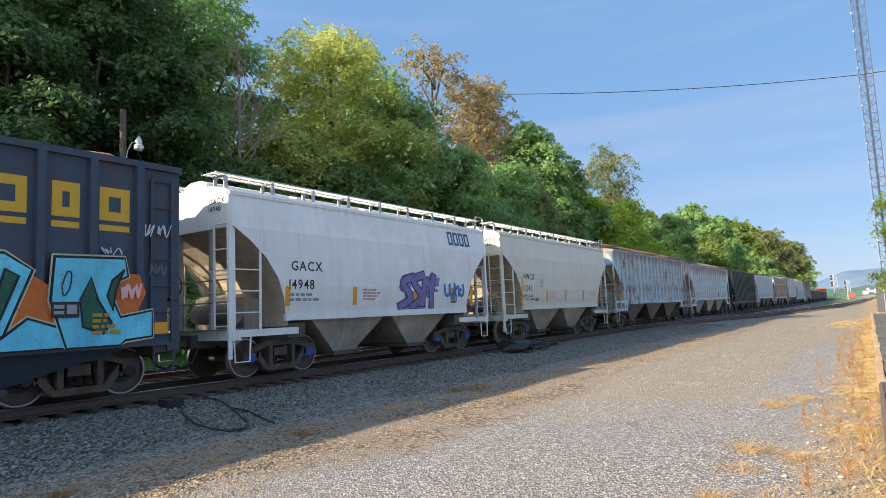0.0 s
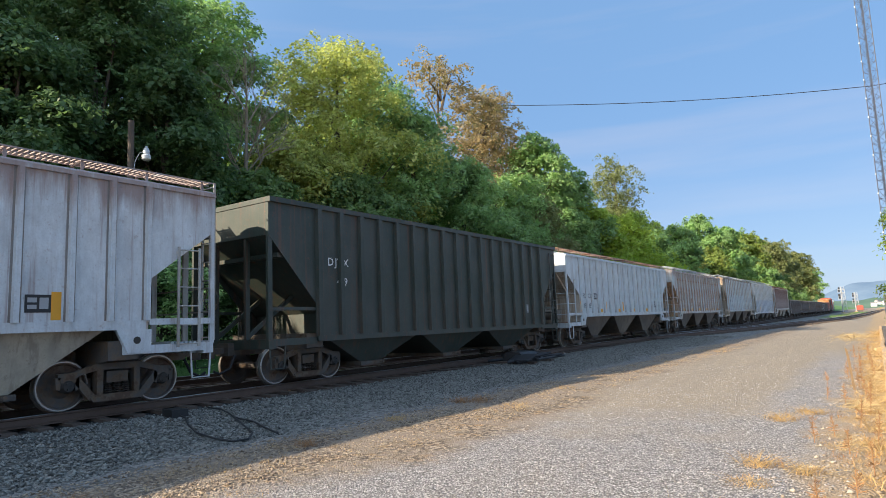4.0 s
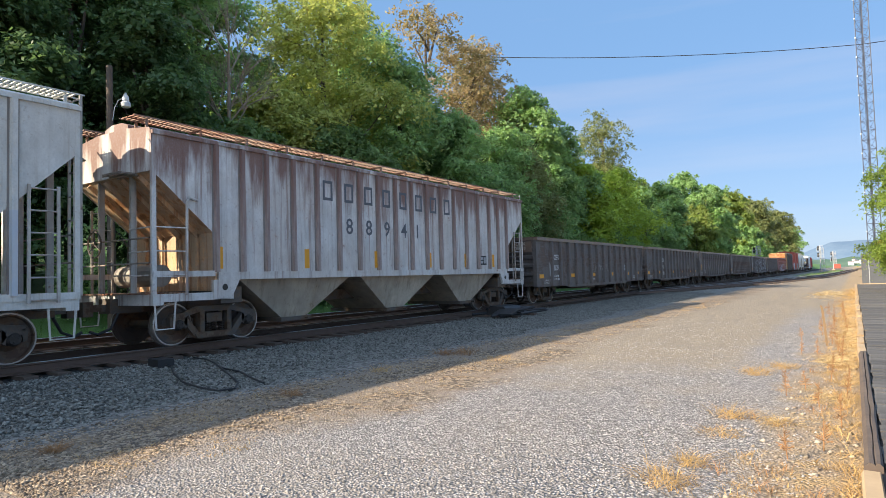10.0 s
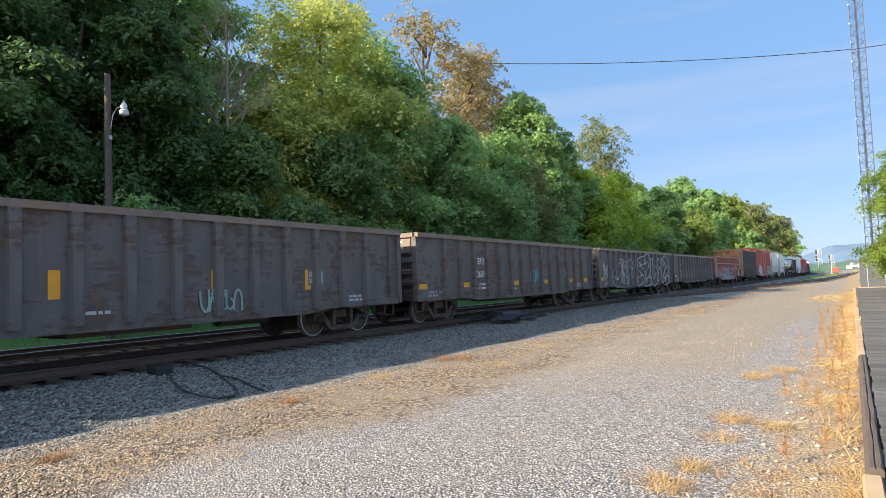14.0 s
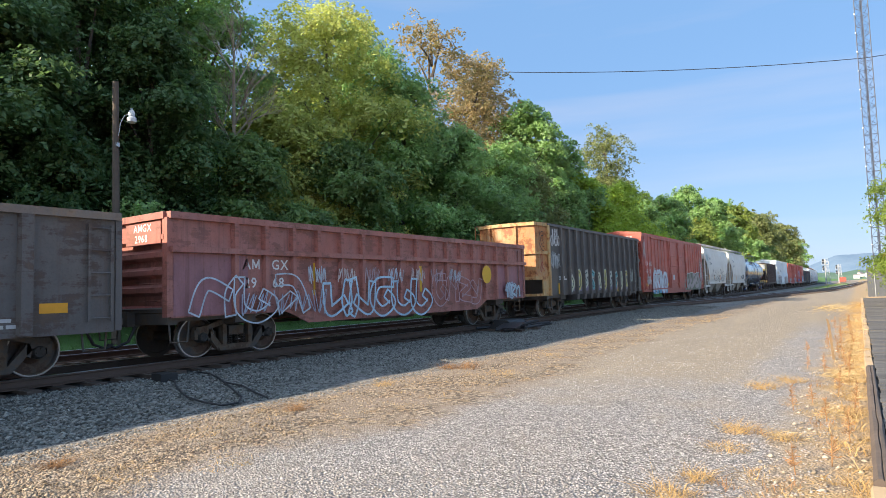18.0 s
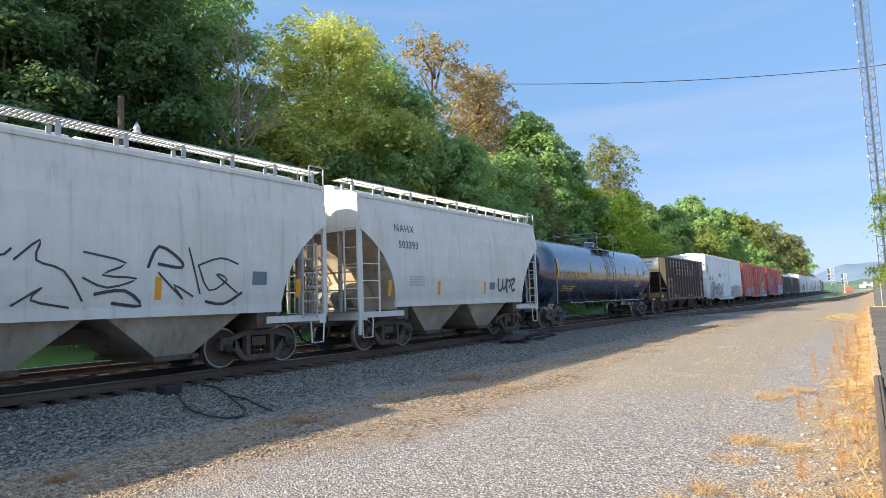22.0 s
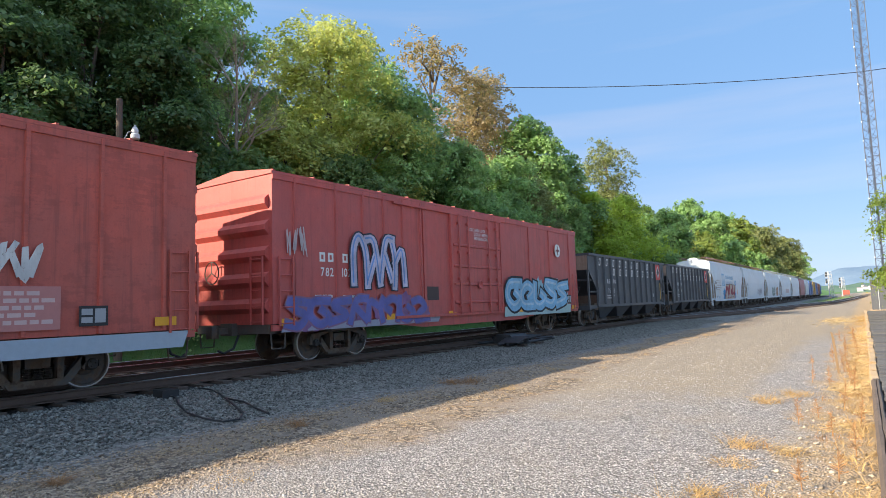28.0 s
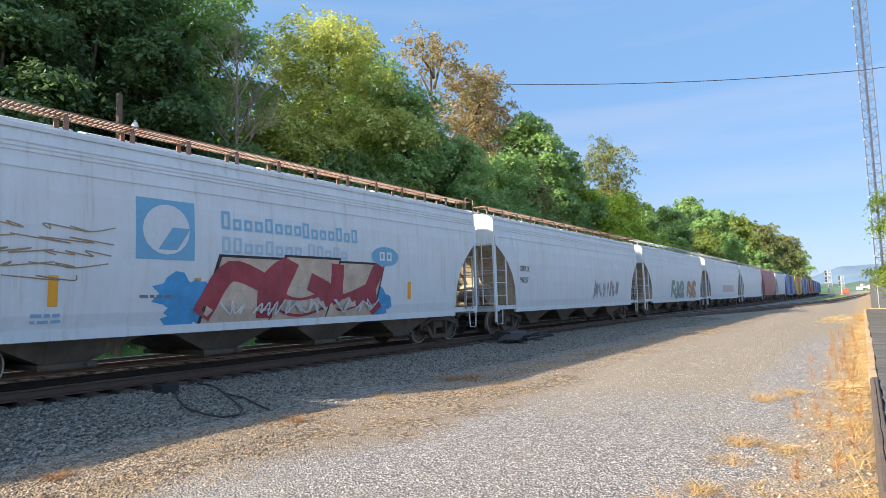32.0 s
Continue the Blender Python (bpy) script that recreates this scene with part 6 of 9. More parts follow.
def chip_gondola(front, back, label, mat, rusty, cream):
    L = back - front
    car = new_car(front, back, label, "gondola car", L / 2 - 1.6)
    x, top, low = 1.53, 4.08, 0.95
    part("body", Shape().box(-x, -x + 0.05, -L / 2, L / 2, low, top).box(x - 0.05, x, -L / 2, L / 2, low, top), mat, car)
    for e in (-1, 1):
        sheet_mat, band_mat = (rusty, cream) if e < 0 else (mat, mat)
        bow = [(-x, 0.0), (-x * 0.90, 0.95), (-0.5, 1.12), (0.5, 1.12), (x * 0.90, 0.95), (x, 0.0)]
        wall = Shape()
        for (xa, ya), (xb, yb) in zip(bow, bow[1:]):
            wall.add([(xa, e * (L / 2 + ya), 1.75), (xb, e * (L / 2 + yb), 1.75), (xb, e * (L / 2 + yb), top), (xa, e * (L / 2 + ya), top),
                      (xa, e * (L / 2 + ya - 0.06), 1.75), (xb, e * (L / 2 + yb - 0.06), 1.75), (xb, e * (L / 2 + yb - 0.06), top), (xa, e * (L / 2 + ya - 0.06), top)],
                     [(0, 1, 2, 3), (7, 6, 5, 4), (3, 2, 6, 7), (0, 4, 5, 1)])
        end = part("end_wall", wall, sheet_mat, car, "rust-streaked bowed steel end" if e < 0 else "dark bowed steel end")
        for z0, z1, o in ((top - 0.05, top + 0.10, 0.10), (2.78, 2.92, 0.10), (1.66, 1.80, 0.12), (0.95, 1.06, 0.10)):
            band = Shape()
            for (xa, ya), (xb, yb) in zip(bow, bow[1:]):
                band.add([(xa * 1.03, e * (L / 2 + ya + o), z0), (xb * 1.03, e * (L / 2 + yb + o), z0), (xb * 1.03, e * (L / 2 + yb + o), z1), (xa * 1.03, e * (L / 2 + ya + o), z1),
                          (xa, e * (L / 2 + ya - 0.05), z0), (xb, e * (L / 2 + yb - 0.05), z0), (xb, e * (L / 2 + yb - 0.05), z1), (xa, e * (L / 2 + ya - 0.05), z1)],
                         [(0, 1, 2, 3), (7, 6, 5, 4), (3, 2, 6, 7), (0, 4, 5, 1)])
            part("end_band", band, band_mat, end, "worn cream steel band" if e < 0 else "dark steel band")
        for xa in (-0.75, 0.55):
            rib = Shape().box(xa - 0.04, xa + 0.04, min(e * (L / 2 + 0.9), e * (L / 2 + 1.19)), max(e * (L / 2 + 0.9), e * (L / 2 + 1.19)), 1.8, top - 0.05)
            part("end_rib", rib, sheet_mat, end)
        for s in (-1, 1):
            a, b = sorted((s * (x - 0.04), s * (x + 0.02)))
            y0, y1 = sorted((e * (L / 2 + 0.012), e * (L / 2 + 0.62)))
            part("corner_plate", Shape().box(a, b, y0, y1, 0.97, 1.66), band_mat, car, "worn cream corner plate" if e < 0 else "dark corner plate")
            a, b = sorted((s * (x + 0.002), s * (x + 0.10)))
            y0, y1 = sorted((e * (L / 2 - 0.09), e * (L / 2 + 0.05)))
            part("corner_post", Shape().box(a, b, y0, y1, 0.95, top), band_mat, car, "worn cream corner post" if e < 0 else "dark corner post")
        grip = Shape()
        for q in (-1.40, -0.95):
            grip.path([(q, e * (L / 2 + 1.30), 2.85), (q, e * (L / 2 + 1.30), top + 0.05), (q, e * (L / 2 + 1.05), top + 0.12)], 0.02, 5)
        for z in (3.1, 3.45, 3.8):
            grip.rod((-1.40, e * (L / 2 + 1.30), z), (-0.95, e * (L / 2 + 1.30), z), 0.014, 5)
        part("end_ladder", grip, sheet_mat, car)
        low_wall = Shape().box(-x, x, min(e * (L / 2 - 0.1), e * L / 2), max(e * (L / 2 - 0.1), e * L / 2), low, 1.75)
        part("lower_end_wall", low_wall, mat, car)
        if e > 0:
            ladder(car, x + 0.08, e * (L / 2 - 0.35), 1.1, top - 0.2, mat, 0.42, 8)
    chord = Shape()
    for s in (-1, 1):
        a, b = sorted((s * (x - 0.05), s * (x + 0.10)))
        chord.box(a, b, -L / 2, L / 2, top - 0.03, top + 0.09)
    part("top_chord", chord, mat, car)
    post = Shape().prism("z", [(0, -0.07), (0.14, -0.05), (0.14, 0.05), (0, 0.07)], low, top - 0.03).mesh("side_post")
    post.materials.append(mat)
    foot = Shape().prism("y", [(x, low), (x + 0.14, low), (x + 0.10, low - 0.24), (0.7, low - 0.32), (0.5, low)], -0.16, 0.16).mesh("post_foot")
    foot.materials.append(mat)
    n = 13
    for i in range(n):
        y = -L / 2 + 1.3 + (L - 2.3) * i / (n - 1)
        hang("side_post", post, car, pose(x, y, 0))
        hang("side_post", post, car, pose(-x, y, 0, 0, 0, 180))
        if 1 < i < n - 1:
            hang("post_foot", foot, car, pose(0, y, 0))
    part("floor_plate", Shape().box(-x + 0.06, x - 0.06, -L / 2, L / 2, low, low + 0.08), STEEL, car)
    underframe(car, L, mat, 1.0, plat=1.7, x=1.4)
    return car, flat_face(x + 0.015), L


# ---- paint schemes ----
def two_tone(name, low, high, z_cut, y0, y1, **kw):
    """Like paint(), with a repainted band below z_cut between y0 and y1."""
    m = paint(name, high, **kw)
    nt = m.node_tree
    b = nt.nodes["Principled BSDF"]
    old = b.inputs["Base Color"].links[0].from_socket
    sp = nt.nodes.new("ShaderNodeSeparateXYZ")
    nt.links.new(coords(nt), sp.inputs[0])
    k = math_node(nt, "MULTIPLY", math_node(nt, "LESS_THAN", sp.outputs[2], z_cut), math_node(nt, "MULTIPLY", math_node(nt, "GREATER_THAN", sp.outputs[1], y0), math_node(nt, "LESS_THAN", sp.outputs[1], y1)))
    worn = math_node(nt, "MULTIPLY", k, ramp(nt, noise_tex(nt, coords(nt, (1, 1, 0.4)), 2.2, 6), 0.25, 0.5))
    nt.links.new(mix(nt, math_node(nt, "MULTIPLY", worn, 0.9), old, low), b.inputs["Base Color"])
    return m


NAVY = paint("navy_steel", (0.040, 0.067, 0.105), amount=0.06, streak=0.2, dirt=0.2, dust=(0.055, 0.072, 0.095), scuff=0.3)
CLEAN_WHITE = paint("clean_white", (0.86, 0.84, 0.80), amount=0.0, streak=0.12, dirt=0.2, rust=(0.30, 0.22, 0.15), dust=(0.55, 0.52, 0.46), mottle=0.3)
CREAM = paint("cream_white", (0.73, 0.675, 0.555), amount=0.0, streak=0.10, dirt=0.2, rust=(0.34, 0.27, 0.18), dust=(0.55, 0.50, 0.40), mottle=0.3)
RUSTY_BLUE = paint("rusted_pale_blue", (0.465, 0.595, 0.65), amount=0.54, streak=0.26, dirt=0.25, dust=(0.42, 0.44, 0.44), rust=(0.19, 0.075, 0.035), blotch=1.0, mottle=0.6, drip=(4.3, 0.42, 0.55))
PALE_GREY = paint("streaked_pale_grey", (0.62, 0.66, 0.68), amount=0.12, streak=0.4, dirt=0.35, rust=(0.26, 0.155, 0.125), dust=(0.46, 0.44, 0.43), drip=(4.15, 0.55, 0.75))
FOREST = paint("dark_green_steel", (0.030, 0.045, 0.036), amount=0.1, streak=0.3, dirt=0.3, dust=(0.10, 0.10, 0.09))
GREY_PLAIN = paint("pale_grey_paint", (0.58, 0.635, 0.66), amount=0.08, streak=0.3, dirt=0.25, rust=(0.30, 0.20, 0.15), dust=(0.48, 0.46, 0.42))
RUST_STREAK = paint("rust_streaked_grey", (0.50, 0.56, 0.575), amount=0.36, streak=0.85, dirt=0.4, rust=(0.27, 0.115, 0.05), dust=(0.44, 0.38, 0.28), drip=(4.25, 0.5, 0.6), blotch=1.2, move=1.3)
RUST_POST = paint("rusted_brown_rib", (0.44, 0.40, 0.36), amount=0.55, streak=0.9, dirt=0.3, rust=(0.21, 0.085, 0.04), dust=(0.40, 0.34, 0.28))
TAN_BLUE = two_tone("tan_over_pale_blue", (0.40, 0.495, 0.545), (0.46, 0.385, 0.28), 2.95, -5.7, 2.2, amount=0.12, streak=0.8, dirt=0.4, rust=(0.17, 0.09, 0.055), dust=(0.42, 0.33, 0.22), drip=(4.35, 0.55, 0.75))
GREY_BLUE = two_tone("grey_over_pale_blue", (0.45, 0.50, 0.56), (0.62, 0.63, 0.60), 2.6, -3.8, 2.5, amount=0.05, streak=0.3, dirt=0.3, rust=(0.32, 0.26, 0.19), dust=(0.50, 0.48, 0.42))
PINK_RUST = paint("pink_rust_streaked_grey", (0.62, 0.63, 0.62), amount=0.22, streak=0.5, dirt=0.35, rust=(0.18, 0.090, 0.066), dust=(0.52, 0.44, 0.36), drip=(4.3, 0.85, 0.95))
PINK_POST = paint("rusted_rib", (0.34, 0.27, 0.25), amount=0.2, streak=0.9, dirt=0.4, rust=(0.19, 0.105, 0.085), dust=(0.40, 0.34, 0.30), drip=(4.3, 1.6, 0.9))
COALS = [paint("coal_dark_steel", (0.115, 0.106, 0.102), amount=0.22, streak=0.3, dirt=0.5, rust=(0.11, 0.066, 0.05), dust=(0.17, 0.14, 0.12), rough=0.6, move=k * 3.7, scuff=0.8, blotch=1.1) for k in range(6)]
COAL_LIP = paint("brown_worn_lip", (0.19, 0.135, 0.105), amount=0.35, streak=0.1, dirt=0.4, rust=(0.16, 0.10, 0.07))
OXIDE = paint("faded_oxide_red", (0.36, 0.125, 0.095), amount=0.26, streak=0.4, dirt=0.45, rust=(0.13, 0.055, 0.04), dust=(0.40, 0.21, 0.19), scuff=0.5)
PLUM = paint("faded_plum", (0.35, 0.155, 0.175), amount=0.2, streak=0.3, dirt=0.4, rust=(0.14, 0.055, 0.04), dust=(0.24, 0.12, 0.12))
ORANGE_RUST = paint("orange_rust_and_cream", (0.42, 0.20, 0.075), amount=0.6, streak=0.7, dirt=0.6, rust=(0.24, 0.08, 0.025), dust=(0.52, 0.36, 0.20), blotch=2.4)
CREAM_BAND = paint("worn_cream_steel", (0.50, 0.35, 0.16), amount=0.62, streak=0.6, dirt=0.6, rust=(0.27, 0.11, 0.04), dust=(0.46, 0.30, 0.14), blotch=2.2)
BOX_RED = paint("box_red", (0.48, 0.095, 0.062), amount=0.10, streak=0.35, dirt=0.4, scuff=0.25, rust=(0.18, 0.05, 0.035), dust=(0.33, 0.11, 0.085), mottle=0.7)
BOX_RED_2 = paint("box_red_faded", (0.52, 0.095, 0.064), amount=0.10, streak=0.35, dirt=0.4, scuff=0.25, rust=(0.19, 0.05, 0.04), dust=(0.34, 0.11, 0.09), mottle=0.7, move=2.0)
BOX_MAROON = paint("box_maroon", (0.52, 0.088, 0.072), amount=0.08, streak=0.25, dirt=0.3, rust=(0.15, 0.045, 0.04), dust=(0.30, 0.10, 0.10), mottle=0.7, move=5.0)
BOX_WHITE = paint("box_white", (0.72, 0.79, 0.83), amount=0.06, streak=0.15, dirt=0.2, rust=(0.35, 0.24, 0.14), dust=(0.55, 0.54, 0.50), mottle=0.3)
PALE_SAGE = paint("pale_sage_grey", (0.70, 0.695, 0.64), amount=0.02, streak=0.22, dirt=0.35, rust=(0.36, 0.30, 0.20), dust=(0.54, 0.50, 0.42), mottle=0.3)
def gloss_black():
    m, nt, b = material("tank_black", 0.25)
    v = coords(nt)
    # the sky's blue reflection is put into the black base colour
    c = mix(nt, ramp(nt, noise_tex(nt, coords(nt, (1, 1, 0.3)), 2.0, 6), 0.5, 0.75), (0.010, 0.026, 0.066), (0.018, 0.036, 0.080))
    # upward faces painted paler: dust, and the sun on the tank's top
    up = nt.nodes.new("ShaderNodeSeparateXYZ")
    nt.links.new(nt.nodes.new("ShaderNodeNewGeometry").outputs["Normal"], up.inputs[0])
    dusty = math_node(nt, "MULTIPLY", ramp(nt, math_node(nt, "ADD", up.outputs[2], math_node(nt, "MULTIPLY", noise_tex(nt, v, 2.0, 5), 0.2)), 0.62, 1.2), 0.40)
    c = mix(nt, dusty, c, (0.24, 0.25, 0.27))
    nt.links.new(c, b.inputs["Base Color"])
    nt.links.new(ramp(nt, noise_tex(nt, v, 3.0, 7), -0.9, 4.0), b.inputs["Roughness"])
    b.inputs["Specular IOR Level"].default_value = 0.5
    b.inputs["Coat Weight"].default_value = 1.0
    b.inputs["Coat IOR"].default_value = 1.85
    b.inputs["Coat Roughness"].default_value = 0.16
    return m


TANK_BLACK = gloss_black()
BROWN_DARK = paint("dark_brown_steel", (0.056, 0.033, 0.033), amount=0.12, streak=0.25, dirt=0.35, rust=(0.12, 0.06, 0.045), dust=(0.10, 0.07, 0.06))
CREAM_END = paint("cream_yellow_end", (0.66, 0.47, 0.14), amount=0.1, streak=0.25, dirt=0.3, rust=(0.30, 0.17, 0.06))
DUSTY_END = paint("dusty_brown_end", (0.27, 0.19, 0.145), amount=0.25, streak=0.4, dirt=0.4, rust=(0.17, 0.09, 0.06), dust=(0.20, 0.15, 0.12))
HOPPER_BLACK = paint("hopper_black", (0.058, 0.066, 0.078), amount=0.06, streak=0.25, dirt=0.3, dust=(0.095, 0.098, 0.10), rust=(0.085, 0.075, 0.07), mottle=0.6)
PLASTIC_WHITE = paint("dusty_blue_white", (0.62, 0.68, 0.72), amount=0.02, streak=0.2, dirt=0.25, rust=(0.38, 0.34, 0.27), dust=(0.56, 0.56, 0.53), mottle=0.3)
HOP_RED = paint("faded_red_hopper", (0.36, 0.10, 0.11), amount=0.1, streak=0.3, dirt=0.35, dust=(0.34, 0.18, 0.18))
HOP_BROWN = paint("rusty_walk", (0.26, 0.16, 0.12), amount=0.5, streak=0.2, dirt=0.3)
UNDER_TAN = paint("dusty_bay", (0.54, 0.475, 0.37), amount=0.26, streak=0.3, dirt=0.6, rust=(0.14, 0.10, 0.07), dust=(0.20, 0.165, 0.13))
UNDER_DARK = paint("grimy_bay", (0.21, 0.17, 0.13), amount=0.25, streak=0.5, dirt=0.75, rust=(0.085, 0.058, 0.042), dust=(0.07, 0.058, 0.048))
BLUE_BOX, YELLOW_BOX, BROWN_BOX = paint("far_blue", (0.05, 0.16, 0.42), amount=0.05), paint("far_yellow", (0.50, 0.30, 0.04), amount=0.1), paint("far_brown", (0.20, 0.075, 0.055), amount=0.1)

CHIP_DARK = paint("worn_black", (0.080, 0.075, 0.074), amount=0.12, streak=0.35, dirt=0.35, dust=(0.13, 0.115, 0.10), rust=(0.14, 0.085, 0.055))

# ---- the train, car by car from its head ----
GREY_TXT, DARK_TXT = (0.10, 0.11, 0.13), (0.03, 0.03, 0.035)


def stripes(car, face, ys, z0=1.62, z1=2.1, w=0.16, col=ORANGE):
    for y in ys:
        patch(car, y, y + w, z0, z1, col, face, "reflector_stripe", "yellow reflective stripe")


def dashes(car, face, ys, z, col=ORANGE, w=0.45, h=0.17):
    for y in ys:
        patch(car, y, y + w, z, z + h, col, face, "reflector_stripe", "yellow reflective stripe")


def data_box(car, face, y, z, w=0.55, h=0.36, col=BLACK):
    patch(car, y, y + w, z, z + h, col, face, "data_panel", "small black data panel with white rules", out=0.008)
    for a, b, c, d in ((0.04, w / 2 - 0.02, 0.06, h / 2 - 0.02), (0.04, w / 2 - 0.02, h / 2 + 0.02, h - 0.05), (w / 2 + 0.02, w - 0.04, 0.06, h - 0.05)):
        patch(car, y + a, y + b, z + c, z + d, (0.35, 0.36, 0.37), face, "data_rule", out=0.011)


# dark blue open car with large yellow lettering and a turquoise piece
car, face, L = open_hopper(-10.5, 7.2, "dark blue high-sided hopper car with turquoise graffiti", NAVY, 4.38, 20, 3, 2.6, x=1.52, sill=0.98, run=0.25, rib_at=[7.99 - 0.86 * i for i in range(20)])
for y, w in ((5.46, 0.62), (6.46, 0.46), (7.26, 0.56)):
    hollow(car, y, 3.26, w, 0.62, YELLOW, face, 0.17)
    patch(car, y, y + w, 3.07, 3.18, YELLOW, face, "brand_underline", "yellow underline")
gf = flat_face(1.62)
heap = Shape()
for i in range(61):
    for j in range(9):
        heap.v.append((-1.44 + 0.36 * j, -8.7 + 0.29 * i, 4.46 + 0.30 * math.sin(3.1416 * j / 8) + 0.12 * noise.noise(Vector((j * 0.8, i * 0.45, 1))) + 0.10 * noise.noise(Vector((j * 2.1, i * 1.7, 5)))))
heap.f = [(i * 9 + j, i * 9 + j + 1, i * 9 + j + 10, i * 9 + j + 9) for i in range(60) for j in range(8)]
part("scrap_load", heap, paint("rusty_scrap", (0.26, 0.10, 0.055), amount=0.6, streak=0.0, dirt=0.5, rust=(0.14, 0.05, 0.03), dust=(0.34, 0.16, 0.10), blotch=4.0), car, "heap of reddish rusty scrap inside the car")
graffiti(car, -0.6, 4.9, 1.0, 2.6, 3, (0.10, 0.50, 0.64), (0.012, 0.016, 0.018), gf, 19, cloud=(0.70, 0.16, 0.02), thick=0.62, glow=(0.05, 0.20, 0.14))


def sprayed(car, pts, col, face, out, rim=(), low=0.99):
    """One hard-edged sprayed shape on a car's side, with rims given as (radius, colour, depth)."""
    pts = [(y, max(z, low)) for y, z in pts]
    for r, edge, depth in rim:
        sh = Shape()
        ribbon(sh, pts + pts[:1], r, face, depth, low - 0.02)
        part("spray_outline", sh, spray_paint(edge), car, "sprayed graffiti outline")
    part("spray_fill", Shape().add([(face(z) + out, y, z) for y, z in pts], [tuple(range(len(pts)))]), spray_paint(col), car, "sprayed graffiti fill colour")


TURQUOISE, BLACK_RIM, CREAM_RIM = (0.15, 0.62, 0.82), (0.010, 0.014, 0.016), (0.55, 0.50, 0.33)
RIMS = [(0.075, CREAM_RIM, 0.010), (0.045, BLACK_RIM, 0.014)]
sprayed(car, [(5.9, 2.4), (6.4, 2.05), (6.7, 1.7), (6.6, 1.2), (5.4, 1.1)], (0.62, 0.15, 0.02), gf, 0.005)
sprayed(car, [(7.4, 2.3), (7.97, 2.27), (8.1, 1.93), (7.9, 1.5), (7.3, 1.4)], (0.62, 0.15, 0.02), gf, 0.006)
sprayed(car, [(5.0, 2.6), (5.74, 2.54), (6.13, 2.3), (5.74, 1.25), (5.0, 1.1)], TURQUOISE, gf, 0.018, RIMS)
sprayed(car, [(5.0, 1.1), (5.7, 1.15), (6.1, 1.48), (6.55, 1.32), (6.75, 1.0), (5.0, 0.9)], TURQUOISE, gf, 0.022, RIMS)
sprayed(car, [(6.5, 2.52), (7.68, 2.54), (7.72, 2.24), (7.53, 2.15), (7.42, 1.85), (7.6, 1.46), (8.2, 1.57), (8.2, 1.12), (7.7, 1.08), (7.6, 0.9), (6.7, 0.9), (6.45, 1.8)], TURQUOISE, gf, 0.026, [(0.075, CREAM_RIM, 0.019), (0.045, BLACK_RIM, 0.023)])
for shape in ([(6.9, 1.8), (7.08, 2.2), (7.2, 1.8), (7.45, 1.38), (7.3, 1.2), (6.95, 1.33)], [(7.66, 2.34), (7.45, 2.15), (7.36, 1.87), (7.46, 1.6), (7.52, 2.0)], [(5.75, 2.3), (5.95, 2.2), (5.7, 1.5), (5.5, 1.3)]):
    sprayed(car, shape, (0.020, 0.11, 0.065), gf, 0.031, [(0.02, BLACK_RIM, 0.033)])
sh = Shape()
ribbon(sh, spline([(6.60, 2.05), (6.68, 2.28), (6.75, 2.24), (6.72, 2.0), (6.63, 1.87), (6.60, 2.02)], 4), 0.012, gf, 0.033)
part("spray_shine", sh, spray_paint(BLACK_RIM), car, "thin sprayed line")
tag(car, 7.6, 8.0, 1.78, 2.1, 3, (0.80, 0.42, 0.40), flat_face(1.66), 14, 0.022)
patch(car, 8.27, 8.54, 1.14, 1.36, ORANGE, gf, "reflector_stripe", "yellow reflective stripe")
tag(car, 8.05, 8.55, 3.0, 3.3, 2, (0.55, 0.6, 0.65), gf, 12, 0.012)
tag(car, 7.25, 7.75, 2.62, 2.76, 2, (0.5, 0.55, 0.6), gf, 13, 0.010)
tag(car, 8.15, 8.5, 2.25, 2.5, 2, (0.12, 0.14, 0.17), gf, 15, 0.012)
bars(car, 7.1, 1.5, 4, (0.45, 0.27, 0.03), flat_face(1.66), 0.06, 0.36)
data_box(car, flat_face(1.66), 6.43, 1.5, 0.45, 0.27)

RIBS = [-6.67, -5.98, -5.29, -4.46, -3.65, -2.84, -2.03, -1.22, -0.41, 0.41, 1.22, 2.03, 2.84, 3.65, 4.46, 5.29, 5.98, 6.67]
# two short white cars
car, face, L = covered_hopper(8.46, 19.41, "white two-bay covered hopper with purple graffiti", CLEAN_WHITE, 4.22, True, 0, 2, blue=True, bay_mat=UNDER_TAN, cage=True)
end_words(car, "GACX", 0.72, 3.98, 0.125, DARK_TXT, -L / 2 - 0.004)
end_words(car, "14948", 0.70, 3.80, 0.125, DARK_TXT, -L / 2 - 0.004)
words(car, "GACX", -3.85, 2.48, 0.23, DARK_TXT, face)
words(car, "14948", -3.92, 2.03, 0.23, DARK_TXT, face)
bars(car, -3.95, 1.86, 2, (0.25, 0.27, 0.3), face, 0.07, 0.9)
for j in range(4):
    hollow(car, 3.05 + 0.34 * j, 3.55, 0.29, 0.46, (0.06, 0.13, 0.22), face, 0.085)
stripes(car, face, (-4.03, -1.7, 1.0, 3.0, 4.2))
graffiti(car, 0.25, 2.1, 1.40, 2.62, 3, (0.24, 0.20, 0.42), (0.05, 0.045, 0.18), face, 21, thick=0.75, cloud=(0.27, 0.23, 0.45))
graffiti(car, 2.6, 3.8, 1.8, 2.25, 4, (0.06, 0.25, 0.55), (0.03, 0.12, 0.35), face, 22, thick=0.4)
bars(car, -1.3, 2.0, 4, (0.55, 0.28, 0.26), face, 0.05, 0.6)
data_box(car, face, 3.0, 1.62, 0.35, 0.3, (0.12, 0.11, 0.11))
